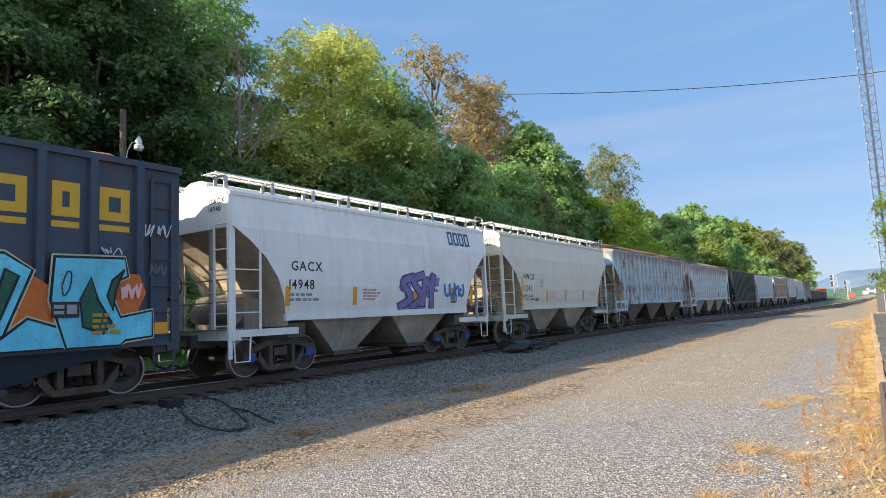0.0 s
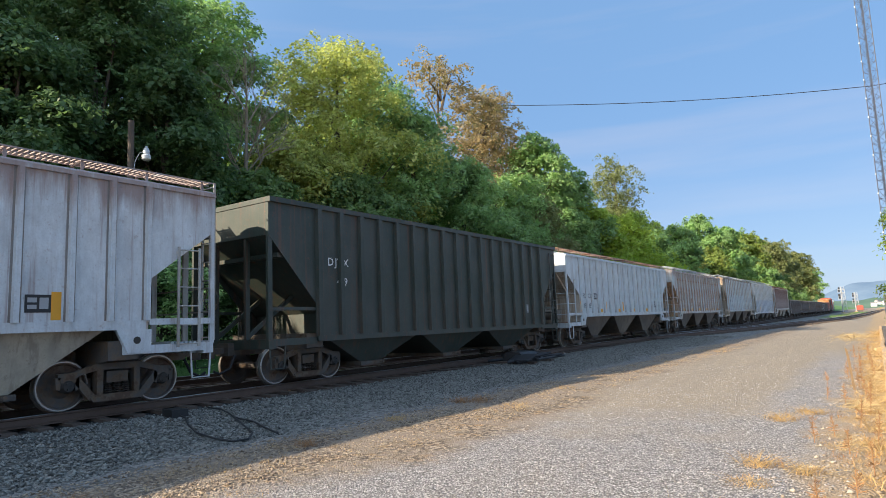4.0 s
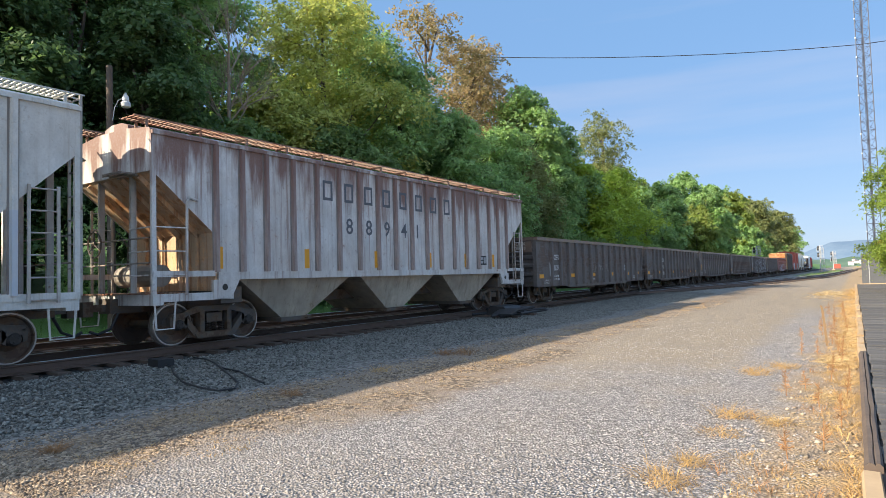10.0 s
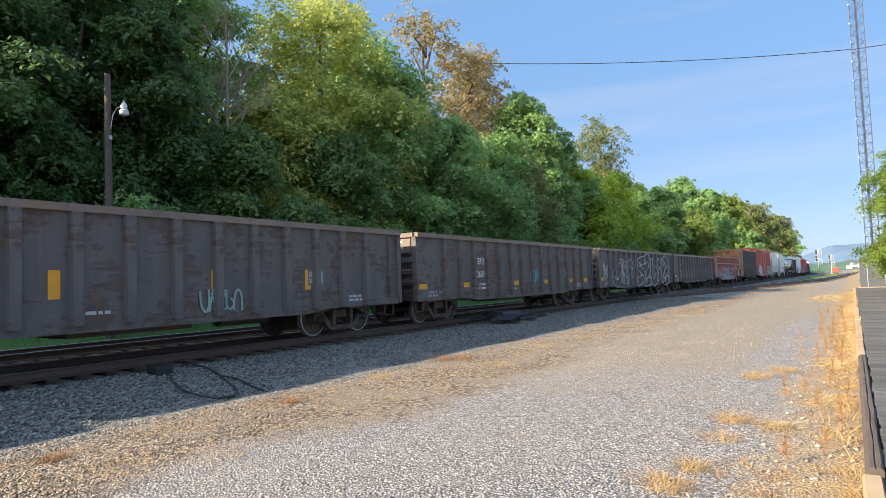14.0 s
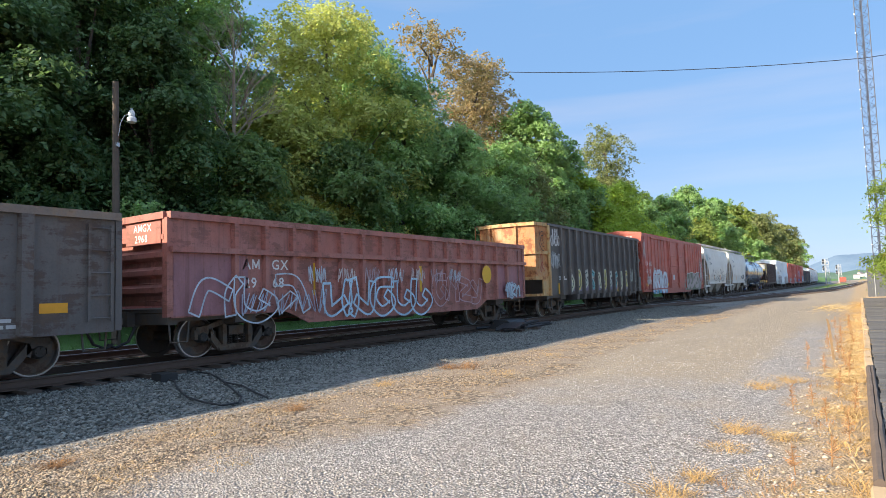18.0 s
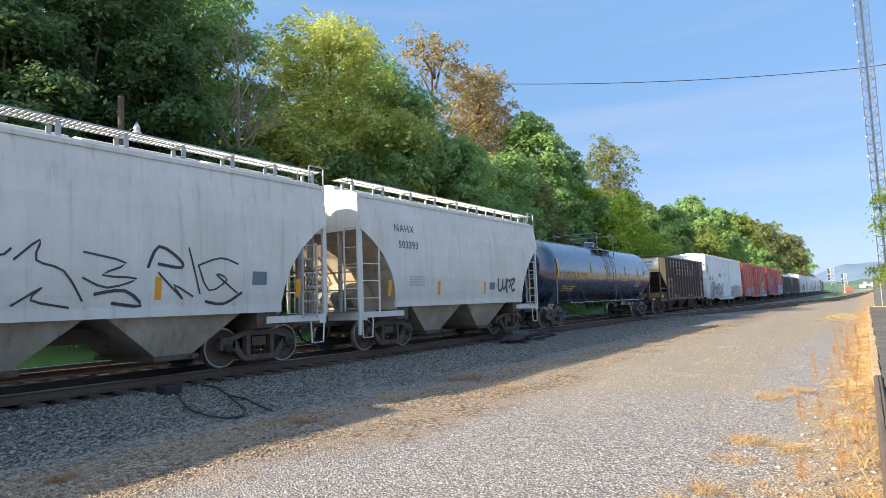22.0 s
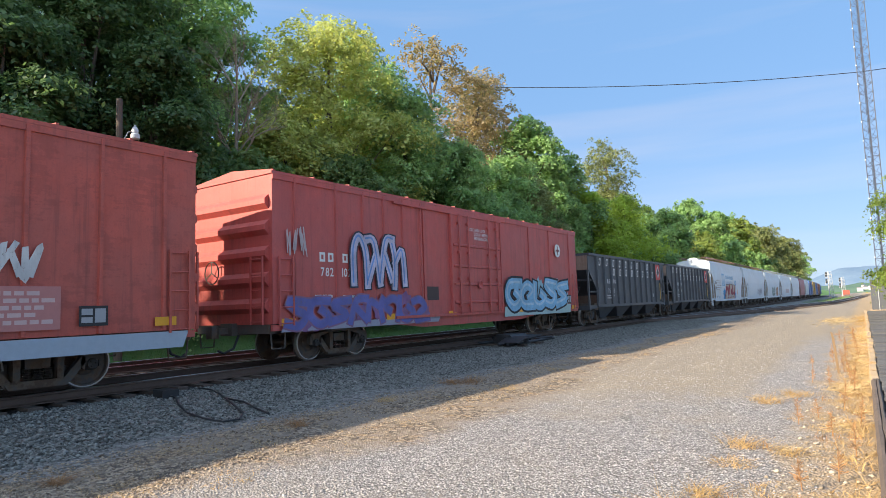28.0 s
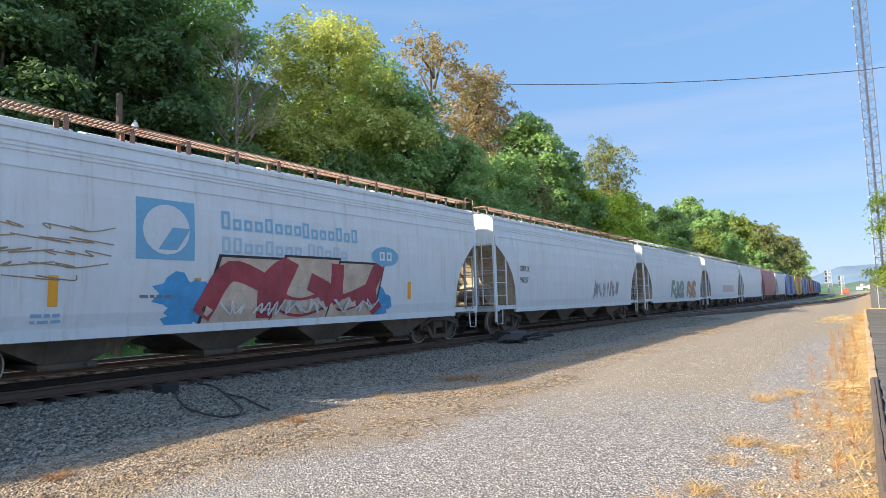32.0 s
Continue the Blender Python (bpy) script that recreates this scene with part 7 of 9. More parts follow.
car, face, L = covered_hopper(20.64, 31.83, "cream white two-bay covered hopper", CREAM, 4.27, True, 0, 2, blue=True, bay_mat=UNDER_TAN, cage=True)
words(car, "HWCX", -4.05, 2.50, 0.24, DARK_TXT, face, 0.82)
words(car, "11242", -4.08, 2.03, 0.23, DARK_TXT, face, 0.95, 0.30)
words(car, "LD LMT  232200", -4.12, 1.80, 0.085, DARK_TXT, face, 1.0)
words(car, "LT   WT     53800", -4.12, 1.66, 0.085, DARK_TXT, face, 1.0)
end_words(car, "HWCX", 0.62, 3.98, 0.13, DARK_TXT, -L / 2)
end_words(car, "11242", 0.64, 3.80, 0.13, DARK_TXT, -L / 2)
stripes(car, face, (-4.25,), 1.56, 2.60, 0.11)
stripes(car, face, (4.5,), 1.56, 2.30, 0.11)
stripes(car, face, (-1.95, 0.0, 2.1))
bars(car, -1.6, 1.95, 4, (0.60, 0.38, 0.33), face, 0.05, 0.7)
hollow(car, -2.57, 2.22, 0.28, 0.30, (0.16, 0.16, 0.15), face, 0.022, "inspection_mark")
bars(car, -2.50, 2.42, 2, (0.25, 0.24, 0.22), face, 0.05, 0.14)
data_box(car, face, -3.0, 1.62, 0.32, 0.14, (0.25, 0.25, 0.24))
bars(car, 3.2, 2.0, 3, (0.50, 0.46, 0.42), face, 0.05, 0.7)

# long ribbed hoppers
car, face, L = covered_hopper(33.19, 49.17, "pale blue ribbed covered hopper with heavy rust patches", RUSTY_BLUE, 4.36, False, 17, 3, HOP_BROWN, bay_mat=UNDER_DARK, base=1.48, rib_at=RIBS)
pair(car, "IF", "RX", -5.29, 2.66, 0.23, GREY_TXT, face)
pair(car, "90", "48", -5.29, 2.18, 0.23, GREY_TXT, face)
stripes(car, face, (-6.85, -3.75, -1.25, 1.2, 3.6))
data_box(car, face, 4.4, 1.7)
data_box(car, face, 5.1, 1.7, 0.5, 0.36, (0.3, 0.31, 0.31))
car, face, L = covered_hopper(50.47, 66.77, "pale grey ribbed covered hopper with brownish streaks", PALE_GREY, 4.25, False, 17, 3, PALE_GREY, bay_mat=UNDER_TAN, base=1.56, rib_at=RIBS)
pair(car, "PL", "CX", -5.98, 2.24, 0.23, GREY_TXT, face)
pair(car, "22", "61", -5.98, 1.79, 0.23, GREY_TXT, face)
words(car, "0", -5.09, 1.79, 0.23, GREY_TXT, face)
stripes(car, face, (-6.62, -3.3, -0.6, 2.0, 5.0))
tag(car, 2.1, 3.2, 1.65, 2.15, 3, (0.07, 0.07, 0.09), flat_face(1.51), 31, 0.025)
data_box(car, face, 4.6, 1.75, 0.4, 0.3)
bars(car, -3.0, 2.0, 4, (0.35, 0.36, 0.37), face, 0.05, 0.7)
car, face, L = open_hopper(68.18, 83.77, "dark green high-sided ribbed hopper car", FOREST, 4.33, 17, 3, 0.8, sill=1.05, run=1.5)
words(car, "DJTX", -5.9, 2.9, 0.2, WHITE, face)
words(car, "4 9", -5.6, 2.4, 0.2, WHITE, face)
data_box(car, face, 4.6, 1.6, 0.5, 0.34, (0.2, 0.2, 0.2))
car, face, L = covered_hopper(85.0, 101.42, "pale grey ribbed covered hopper with little rust", GREY_PLAIN, 4.24, False, 17, 3, HOP_BROWN, bay_mat=UNDER_DARK, base=1.50, rib_at=RIBS)
pair(car, "PL", "CX", -5.98, 2.26, 0.22, GREY_TXT, face)
pair(car, "19", "3B", -5.98, 1.79, 0.22, GREY_TXT, face)
data_box(car, face, -5.15, 2.2, 0.5, 0.3)
stripes(car, face, (-6.78, -3.5, -0.9, 2.0, 6.7))
dashes(car, face, (-4.35, -1.6, 1.0, 3.2), 1.56)
data_box(car, face, 5.0, 1.8, 0.36, 0.36)
car, face, L = covered_hopper(102.85, 118.97, "pale grey ribbed covered hopper with long rust streaks", RUST_STREAK, 4.34, False, 17, 3, GREY_PLAIN, RUST_POST, bay_mat=UNDER_DARK, base=1.48, rib_at=RIBS, rusty_end=True)
pair(car, "IF", "RX", -5.98, 2.72, 0.22, GREY_TXT, face)
pair(car, "53", "84", -5.98, 2.25, 0.22, GREY_TXT, face)
words(car, "2", -5.09, 2.25, 0.22, GREY_TXT, face)
dashes(car, face, (-5.8, -3.1, -0.9, 1.6, 3.8, 5.6), 1.54)
data_box(car, face, 4.5, 1.75, 0.4, 0.36)
car, face, L = covered_hopper(120.16, 135.9, "tan ribbed covered hopper with pale blue lower patch", TAN_BLUE, 4.47, False, 16, 3, GREY_PLAIN, GREY_PLAIN, bay_mat=UNDER_DARK, base=1.50, rib_at=[-6.61 + 0.883 * i for i in range(16)])
pair(car, "RB", "MN", -4.84, 2.74, 0.22, DARK_TXT, face, 1.25)
pair(car, "99", "96", -4.84, 2.27, 0.20, DARK_TXT, face, 1.2)
pair(car, "LD LMT", "201000", -4.84, 1.94, 0.085, GREY_TXT, face, 1.1)
pair(car, "LT WT", "61400", -4.84, 1.82, 0.085, GREY_TXT, face, 1.1)
stripes(car, flat_face(1.575), (-3.99, -1.34, 1.30, 3.94, 6.6), 1.62, 2.1, 0.13)
car, face, L = covered_hopper(136.88, 152.72, "pale grey covered hopper with faded blue panels", GREY_BLUE, 4.53, False, 13, 3, GREY_BLUE, bay_mat=UNDER_DARK, base=1.16, rib_at=[-6.66 + 1.04 * i for i in range(14)])
patch(car, -6.5, -4.9, 1.25, 2.55, (0.42, 0.47, 0.53), face, "repainted_panel", "faded blue repainted panel", out=0.004)
pair(car, "RB", "MN", -5.62, 2.26, 0.21, DARK_TXT, face, 1.2)
pair(car, "09", "45", -5.62, 1.78, 0.20, DARK_TXT, face, 1.15)
bars(car, -6.3, 1.5, 3, GREY_TXT, face, 0.08, 1.3)
stripes(car, face, (-6.6, -3.8, -1.2, 1.6, 3.9, 6.2), 1.25, 1.75)
patch(car, 2.6, 3.1, 1.75, 2.05, (0.16, 0.17, 0.18), face, "data_panel")
car, face, L = covered_hopper(154.06, 170.32, "pale grey ribbed covered hopper with reddish rust streaks", PINK_RUST, 4.38, False, 19, 3, HOP_BROWN, PINK_POST, bay_mat=UNDER_TAN, base=1.52, rib_at=RIBS, rusty_end=True)
for j in range(8):
    hollow(car, -3.245 + 0.812 * j - 0.18, 3.40, 0.36, 0.52, GREY_TXT, face, 0.075)
for i, ch in enumerate("88941"):
    words(car, ch, -2.435 + 0.812 * i - 0.13, 2.55, 0.42, GREY_TXT, face)
stripes(car, face, (-6.66, -4.1, -1.4, 1.3, 3.5, 5.5))
data_box(car, face, 4.6, 1.7, 0.45, 0.34)

# dark gondolas
GONS = [(171.54, 187.38, "30250", 1), (188.52, 204.19, "32566", 2), (205.17, 220.77, "30261", 3), (221.76, 237.25, "32689", 4), (238.46, 254.28, "30284", 5), (255.24, 271.0, "30270", 6)]
for a, b, num, k in GONS:
    car, face, L = gondola(a, b, "dark weathered steel gondola car" + {1: " with scrawled tags", 2: " with a small blue tag", 3: " with yellow upright marks", 4: "", 5: " with large white outline graffiti", 6: " with white dripped scribbles"}[k], COALS[k - 1], 2.80, 14, 0.74, 0.10, lip=COAL_LIP)
    ys = -6.10 if k in (1, 3, 6) else -4.16
    words(car, "CEFX", ys, 1.94, 0.23, WHITE, face, 0.78)
    words(car, num, ys - 0.03, 1.46, 0.23, WHITE, face, 0.72)
    words(car, "LD LMT", ys, 1.16, 0.085, WHITE, face, 0.9)
    words(car, "LT WT", ys, 1.02, 0.085, WHITE, face, 0.9)
    if k == 6:
        words(car, "220300", ys + 0.40, 1.16, 0.085, WHITE, face, 0.8)
        words(car, "65700", ys + 0.42, 1.02, 0.085, WHITE, face, 0.8)
    else:
        bars(car, ys + 0.42, 1.16, 1, WHITE, face, 0.08, 0.28, seed=k + 3)
        bars(car, ys + 0.42, 1.02, 1, WHITE, face, 0.08, 0.25, seed=k + 4)
    end_words(car, "CEFX", 0.62, 2.58, 0.13, (0.62, 0.56, 0.48), -L / 2 - 0.115)
    end_words(car, num, 0.6, 2.38, 0.13, (0.62, 0.56, 0.48), -L / 2 - 0.115)
    words(car, "2 INCH HF", -7.2, 0.98, 0.07, (0.55, 0.55, 0.55), face)
    words(car, "COMP SHOES", -7.25, 0.87, 0.07, (0.55, 0.55, 0.55), face, 0.9)
    words(car, "LIFT JACK", -6.6 if k in (2, 4, 5) else -6.72, 0.98, 0.06, (0.5, 0.5, 0.5), face, 0.7)
    bars(car, -1.4, 0.95, 1, (0.5, 0.5, 0.5), face, 0.06, 0.5, seed=k + 19)
    bars(car, 5.6, 1.0, 2, (0.5, 0.5, 0.5), face, 0.06, 0.6, seed=k + 29)
    data_box(car, face, 4.1, 1.35, 0.55, 0.4, (0.16, 0.16, 0.16))
    if k in (3,):
        stripes(car, face, (-7.05, -4.4, -1.9, 1.3, 4.0), 1.25, 1.75, 0.2)
    else:
        dashes(car, face, (-7.7, -5.08 if k in (2, 4, 5) else -4.12, -1.22, 1.68, 4.58, 6.6), 1.12)
    f2 = flat_face(1.56)
    if k == 1:
        tag(car, -6.65, -6.3, 1.1, 1.9, 2, (0.5, 0.5, 0.48), f2, 41)
        tag(car, -1.0, 1.4, 1.3, 1.8, 4, (0.35, 0.34, 0.33), f2, 42, 0.012)
    if k == 2:
        tag(car, -5.5, -4.9, 0.95, 1.8, 4, (0.12, 0.35, 0.45), f2, 43, 0.02)
    if k == 3:
        tag(car, -4.2, -3.0, 1.1, 1.8, 3, (0.35, 0.35, 0.33), f2, 44, 0.014)
        graffiti(car, 1.0, 2.1, 0.85, 1.35, 5, (0.30, 0.42, 0.36), (0.06, 0.07, 0.07), f2, 45, thick=0.4)
    if k == 4:
        tag(car, 0.3, 1.2, 1.0, 1.9, 4, (0.14, 0.32, 0.40), f2, 46, 0.02)
    if k == 5:
        outline_letters(car, -1.2, 6.6, 0.85, 2.45, 5, (0.62, 0.64, 0.66), flat_face(1.665), 47, 0.026, 0.17)
        outline_letters(car, -6.0, -2.0, 0.9, 2.2, 3, (0.52, 0.53, 0.54), flat_face(1.665), 48, 0.02, 0.17)
        tag(car, -7.3, -6.2, 1.0, 2.2, 3, (0.5, 0.49, 0.47), f2, 53, 0.025)
    if k == 6:
        tag(car, -4.2, -0.6, 0.85, 1.75, 5, (0.42, 0.42, 0.41), f2, 55, 0.014)

# faded red gondola with raised sides
car, face, L = gondola(272.1, 287.63, "faded oxide-red gondola with raised sides and graffiti", OXIDE, 2.94, 16, 0.92, 0.30, OXIDE, post_w=0.08)
mid_rail = Shape().box(1.55, 1.70, -L / 2 - 0.05, L / 2 + 0.05, 2.24, 2.36)
part("side_rail", mid_rail, OXIDE, car)
patch(car, -L / 2 + 0.05, -5.9, 0.95, 2.22, PLUM, flat_face(1.552), "faded_panel", "faded plum coloured panel")
patch(car, 5.4, L / 2 - 0.05, 0.95, 2.22, PLUM, flat_face(1.552), "faded_panel", "faded plum coloured panel")
for part_, y, z in (("AM", -6.05, 1.92), ("GX", -5.22, 1.92), ("29", -6.0, 1.50), ("68", -5.2, 1.50)):
    words(car, part_, y, z, 0.23, WHITE, face)
end_words(car, "AMGX", 0.4, 2.70, 0.15, WHITE, -L / 2 - 0.115)
end_words(car, "2968", 0.45, 2.48, 0.15, WHITE, -L / 2 - 0.115)
stripes(car, face, (-7.2, -3.9, 0.6), 1.3, 2.1, 0.13, YELLOW)
f2 = flat_face(1.67)
tag(car, -6.2, -3.5, 0.8, 1.5, 6, (0.34, 0.38, 0.46), f2, 61, 0.013)
outline_letters(car, -7.3, -4.2, 0.85, 1.75, 3, (0.46, 0.55, 0.62), f2, 62, 0.018)
outline_letters(car, -3.6, 1.0, 0.75, 1.7, 5, (0.40, 0.58, 0.70), f2, 63, 0.03)
outline_letters(car, 1.2, 4.2, 0.9, 1.8, 4, (0.48, 0.32, 0.34), f2, 64, 0.018)
for j in range(7):
    tag(car, -4.2 + j * 1.05, -3.5 + j * 1.05, 1.55, 2.05, 3, [(0.46, 0.52, 0.58), (0.50, 0.44, 0.42), (0.44, 0.34, 0.36)][j % 3], f2, 162 + 11 * j, 0.012)
ring = Shape().add([(1.675, 4.6 + 0.33 * math.cos(k * 0.5236), 1.85 + 0.33 * math.sin(k * 0.5236)) for k in range(12)], [tuple(range(12))])
part("painted_disc", ring, flat_paint(YELLOW), car, "yellow sprayed disc")
graffiti(car, 6.1, 7.2, 0.95, 1.55, 3, (0.42, 0.52, 0.58), (0.14, 0.11, 0.14), f2, 67, thick=0.5, cloud=(0.34, 0.42, 0.50))

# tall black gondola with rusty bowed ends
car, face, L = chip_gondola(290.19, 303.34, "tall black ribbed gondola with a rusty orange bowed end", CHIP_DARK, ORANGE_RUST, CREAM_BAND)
gy = flat_face(1.55)
for j in range(10):
    hue = [(0.62, 0.62, 0.42), (0.60, 0.54, 0.16), (0.55, 0.58, 0.50), (0.14, 0.40, 0.42)][j % 4]
    graffiti(car, -4.35 + j * 0.905, -3.68 + j * 0.905, 1.12, 2.15, 1, hue, (0.50, 0.52, 0.47), gy, 71 + j, thick=1.0, glow=(0.05, 0.09, 0.09), low=(0.24, 0.21, 0.29))
outline_letters(car, -6.3, -5.35, 3.2, 3.95, 4, (0.62, 0.63, 0.63), flat_face(1.56), 81, 0.02, 0.12)
graffiti(car, -6.35, -5.35, 2.15, 2.85, 4, (0.40, 0.42, 0.42), (0.16, 0.17, 0.16), flat_face(1.55), 82, thick=0.5, cloud=(0.22, 0.24, 0.24))
for z, col in ((3.0, (0.03, 0.028, 0.025)), (2.0, (0.36, 0.07, 0.05))):
    outline_letters(car, -7.25, -6.65, z, z + 0.75, 1, col, lambda q: 1.47, int(z * 10), 0.018, 0.14)
tag(car, 5.0, 6.1, 1.4, 2.4, 4, (0.5, 0.55, 0.5), gy, 85, 0.02)
stripes(car, face, (-5.6, -2.6, 2.6, 5.7), 1.0, 1.5, 0.14, YELLOW)
bars(car, -5.5, 1.75, 2, WHITE, flat_face(1.55), 0.06, 0.8)

# red ribbed boxcar
car, face, L = boxcar(304.53, 322.47, "red ribbed boxcar with white and pale blue graffiti", BOX_RED, 4.60, 22, 4.8, -0.07, plug=False, rib_at=[-8.44 + 0.812 * i for i in range(22)])
words(car, "CM", -8.31, 2.54, 0.27, WHITE, face, 0.92)
words(car, "HX", -7.44, 2.54, 0.27, WHITE, face, 0.92)
words(car, "260", -8.37, 2.04, 0.27, WHITE, face, 0.92)
words(car, "111", -7.42, 2.04, 0.27, WHITE, face, 0.92)
words(car, "LD LMT", -8.3, 1.50, 0.10, WHITE, face)
words(car, "LT WT", -8.3, 1.34, 0.10, WHITE, face)
words(car, "171900", -7.42, 1.50, 0.10, WHITE, face)
words(car, "91100", -7.35, 1.34, 0.10, WHITE, face)
end_words(car, "CMHX", 0.3, 4.30, 0.16, WHITE, -L / 2 - 0.01)
end_words(car, "260111", 0.25, 4.08, 0.16, WHITE, -L / 2 - 0.01)
f2 = flat_face(1.585)
graffiti(car, -7.05, -3.25, 0.72, 2.26, 5, (0.60, 0.66, 0.70), (0.34, 0.10, 0.12), f2, 91, thick=0.9, low=(0.16, 0.40, 0.55), cloud=(0.55, 0.58, 0.58))
block_piece(car, 2.45, 6.75, 0.80, 2.15, 4, (0.44, 0.36, 0.33), (0.55, 0.53, 0.50), (0.17, 0.18, 0.12), (0.30, 0.30, 0.25), f2, 92)
tag(car, -8.9, -8.45, 2.7, 4.3, 2, (0.5, 0.48, 0.47), f2, 93, 0.014)
tag(car, -8.2, -7.5, 1.2, 2.0, 3, (0.55, 0.55, 0.52), f2, 94, 0.02)
tag(car, 7.6, 8.5, 1.0, 3.8, 5, (0.5, 0.5, 0.48), f2, 95, 0.015)
patch(car, -1.6, -1.15, 1.6, 2.05, (0.55, 0.58, 0.60), flat_face(1.595), "paper_placard", "white paper placard")
dashes(car, f2, (-8.5, -6.3, -3.4, 3.2, 5.4, 8.1), 1.2)

# two short pale grey hoppers
for a, b, num, sd in ((323.88, 335.21, "503394", 1), (336.53, 347.56, "503393", 2)):
    car, face, L = covered_hopper(a, b, "pale grey two-bay covered hopper " + ("with large outlined graffiti" if sd == 1 else "with a small dark tag"), PALE_SAGE, 4.42, True, 0, 2, blue=False, bay_mat=UNDER_TAN, cage=True, base=1.36)
    words(car, "NAHX", -4.05, 3.46, 0.22, (0.08, 0.11, 0.14), face)
    words(car, num, -3.9, 2.97, 0.22, (0.08, 0.11, 0.14), face)
    stripes(car, face, (-4.4, -1.9, 1.0, 4.6), 1.55, 2.0, 0.14)
    if sd == 1:
        wild = [[[(0.0, 0.8), (0.3, 1.0), (0.15, 0.6), (0.35, 0.2), (0.8, 0.25), (0.6, 0.5), (0.3, 0.45)], [(0.45, 0.9), (0.8, 0.75), (0.95, 0.85)]],
                [[(0.0, 0.7), (0.35, 1.0), (0.3, 0.7), (0.7, 0.55), (1.0, 0.1)], [(0.0, 0.05), (0.4, 0.3), (0.25, 0.12), (0.8, 0.0)]],
                [[(0.0, 0.85), (0.7, 0.7), (0.3, 0.5), (0.9, 0.45), (0.4, 0.3), (0.0, 0.45)], [(0.2, 0.2), (0.7, 0.25), (1.0, 0.0), (0.5, 0.05)]],
                [[(0.1, 0.65), (0.3, 1.0), (0.7, 0.8), (0.75, 0.65), (0.3, 0.7)], [(0.3, 0.55), (0.8, 0.1), (0.6, 0.35), (1.0, 0.15)], [(0.9, 1.0), (1.15, 0.2)]],
                [[(0.1, 0.7), (0.6, 0.85), (1.0, 0.75)], [(0.1, 0.7), (0.35, 0.25), (0.75, 0.45), (0.5, 0.55), (1.0, 0.2)], [(0.3, 0.05), (0.7, 0.0), (1.1, 0.2)]]]
        for i, strokes in enumerate(wild):
            sh = Shape()
            for j, pts in enumerate(strokes):
                ribbon(sh, spline([(-2.5 + 1.08 * (i + u), 1.44 + 1.15 * v) for u, v in pts], 3), 0.019 + 0.012 * ((i + j) % 3 == 0), face, 0.009)
            part("spray_outline", sh, spray_paint((0.055, 0.056, 0.062)), car, "black sprayed letter outline")
        tag(car, -5.2, -4.4, 3.2, 4.0, 3, (0.35, 0.45, 0.44), face, 102, 0.015)
        patch(car, 3.3, 3.7, 1.85, 2.15, (0.16, 0.20, 0.24), face, "data_panel")
    else:
        graffiti(car, 2.0, 3.4, 1.6, 2.15, 4, (0.10, 0.11, 0.10), (0.30, 0.31, 0.29), face, 103, thick=0.3)
        patch(car, 1.4, 1.8, 1.72, 1.98, (0.16, 0.20, 0.24), face, "data_panel")
    bars(car, -3.4, 2.1, 4, (0.50, 0.44, 0.42), face, 0.05, 0.8)

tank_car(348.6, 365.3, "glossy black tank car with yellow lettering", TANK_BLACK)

# brown hopper with cream ends
car, face, L = open_hopper(366.5, 379.64, "dark brown ribbed hopper car with cream-yellow end", BROWN_DARK, 3.88, 13, 3, 1.0, CREAM_END)
sh = Shape().add([(1.528, -6.55, 3.86), (1.528, -6.55, 2.9), (1.528, -5.0, 1.85), (1.528, -5.0, 3.86)], [(0, 1, 2, 3)])
part("corner_panel", sh, CREAM_END, car, "cream-yellow corner panel")
part("end_plate", Shape().box(0.15, 1.45, -L / 2 - 0.012, -L / 2 - 0.002, 3.1, 3.78), flat_paint(WHITE), car, "white painted panel on the end")
end_words(car, "RBMN", 0.5, 3.5, 0.15, DARK_TXT, -L / 2 - 0.012)
end_words(car, "8174", 0.6, 3.25, 0.15, DARK_TXT, -L / 2 - 0.012)
patch(car, -4.93, -4.2, 1.15, 2.55, (0.27, 0.105, 0.075), flat_face(1.525), "repainted_panel", "reddish brown repainted panel", out=0.004)
patch(car, -4.08, -3.36, 1.15, 2.5, (0.22, 0.085, 0.06), flat_face(1.525), "repainted_panel", "reddish brown repainted panel", out=0.004)
patch(car, -2.95, -2.3, 1.55, 2.1, (0.13, 0.055, 0.04), flat_face(1.525), "repainted_panel", "reddish brown repainted panel", out=0.004)
pair(car, "RB", "MN", -4.12, 2.24, 0.22, (0.50, 0.47, 0.43), flat_face(1.535), 1.1)
pair(car, "81", "74", -4.12, 1.74, 0.22, (0.50, 0.47, 0.43), flat_face(1.535), 1.1)
f2 = flat_face(1.63)
for j in (1, 2, 3, 4, 5, 6, 7, 9):
    hollow(car, -4.97 + 0.828 * (j + 0.5) - 0.13, 3.30, 0.24, 0.42, WHITE, flat_face(1.53), 0.07, slant=0.10)
for j in range(3, 11):
    hollow(car, -4.97 + 0.828 * (j + 0.5) - 0.13, 2.74, 0.24, 0.42, WHITE, flat_face(1.53), 0.07, slant=0.10)
patch(car, 3.43, 4.02, 1.16, 1.62, (0.30, 0.055, 0.045), flat_face(1.525), "repainted_panel", "red repainted panel", out=0.004)
patch(car, 4.25, 4.86, 1.14, 1.70, (0.055, 0.058, 0.062), flat_face(1.525), "repainted_panel", "dark grey data panel", out=0.004)
hollow(car, 4.36, 1.26, 0.38, 0.32, (0.30, 0.29, 0.27), flat_face(1.535), 0.025, "data_box")
bars(car, 3.5, 1.24, 1, (0.45, 0.25, 0.22), flat_face(1.535), 0.05, 0.4)
dashes(car, flat_face(1.54), (-6.6, -2.9, -1.9, 1.2, 2.2, 5.2), 1.12, YELLOW, 0.5)

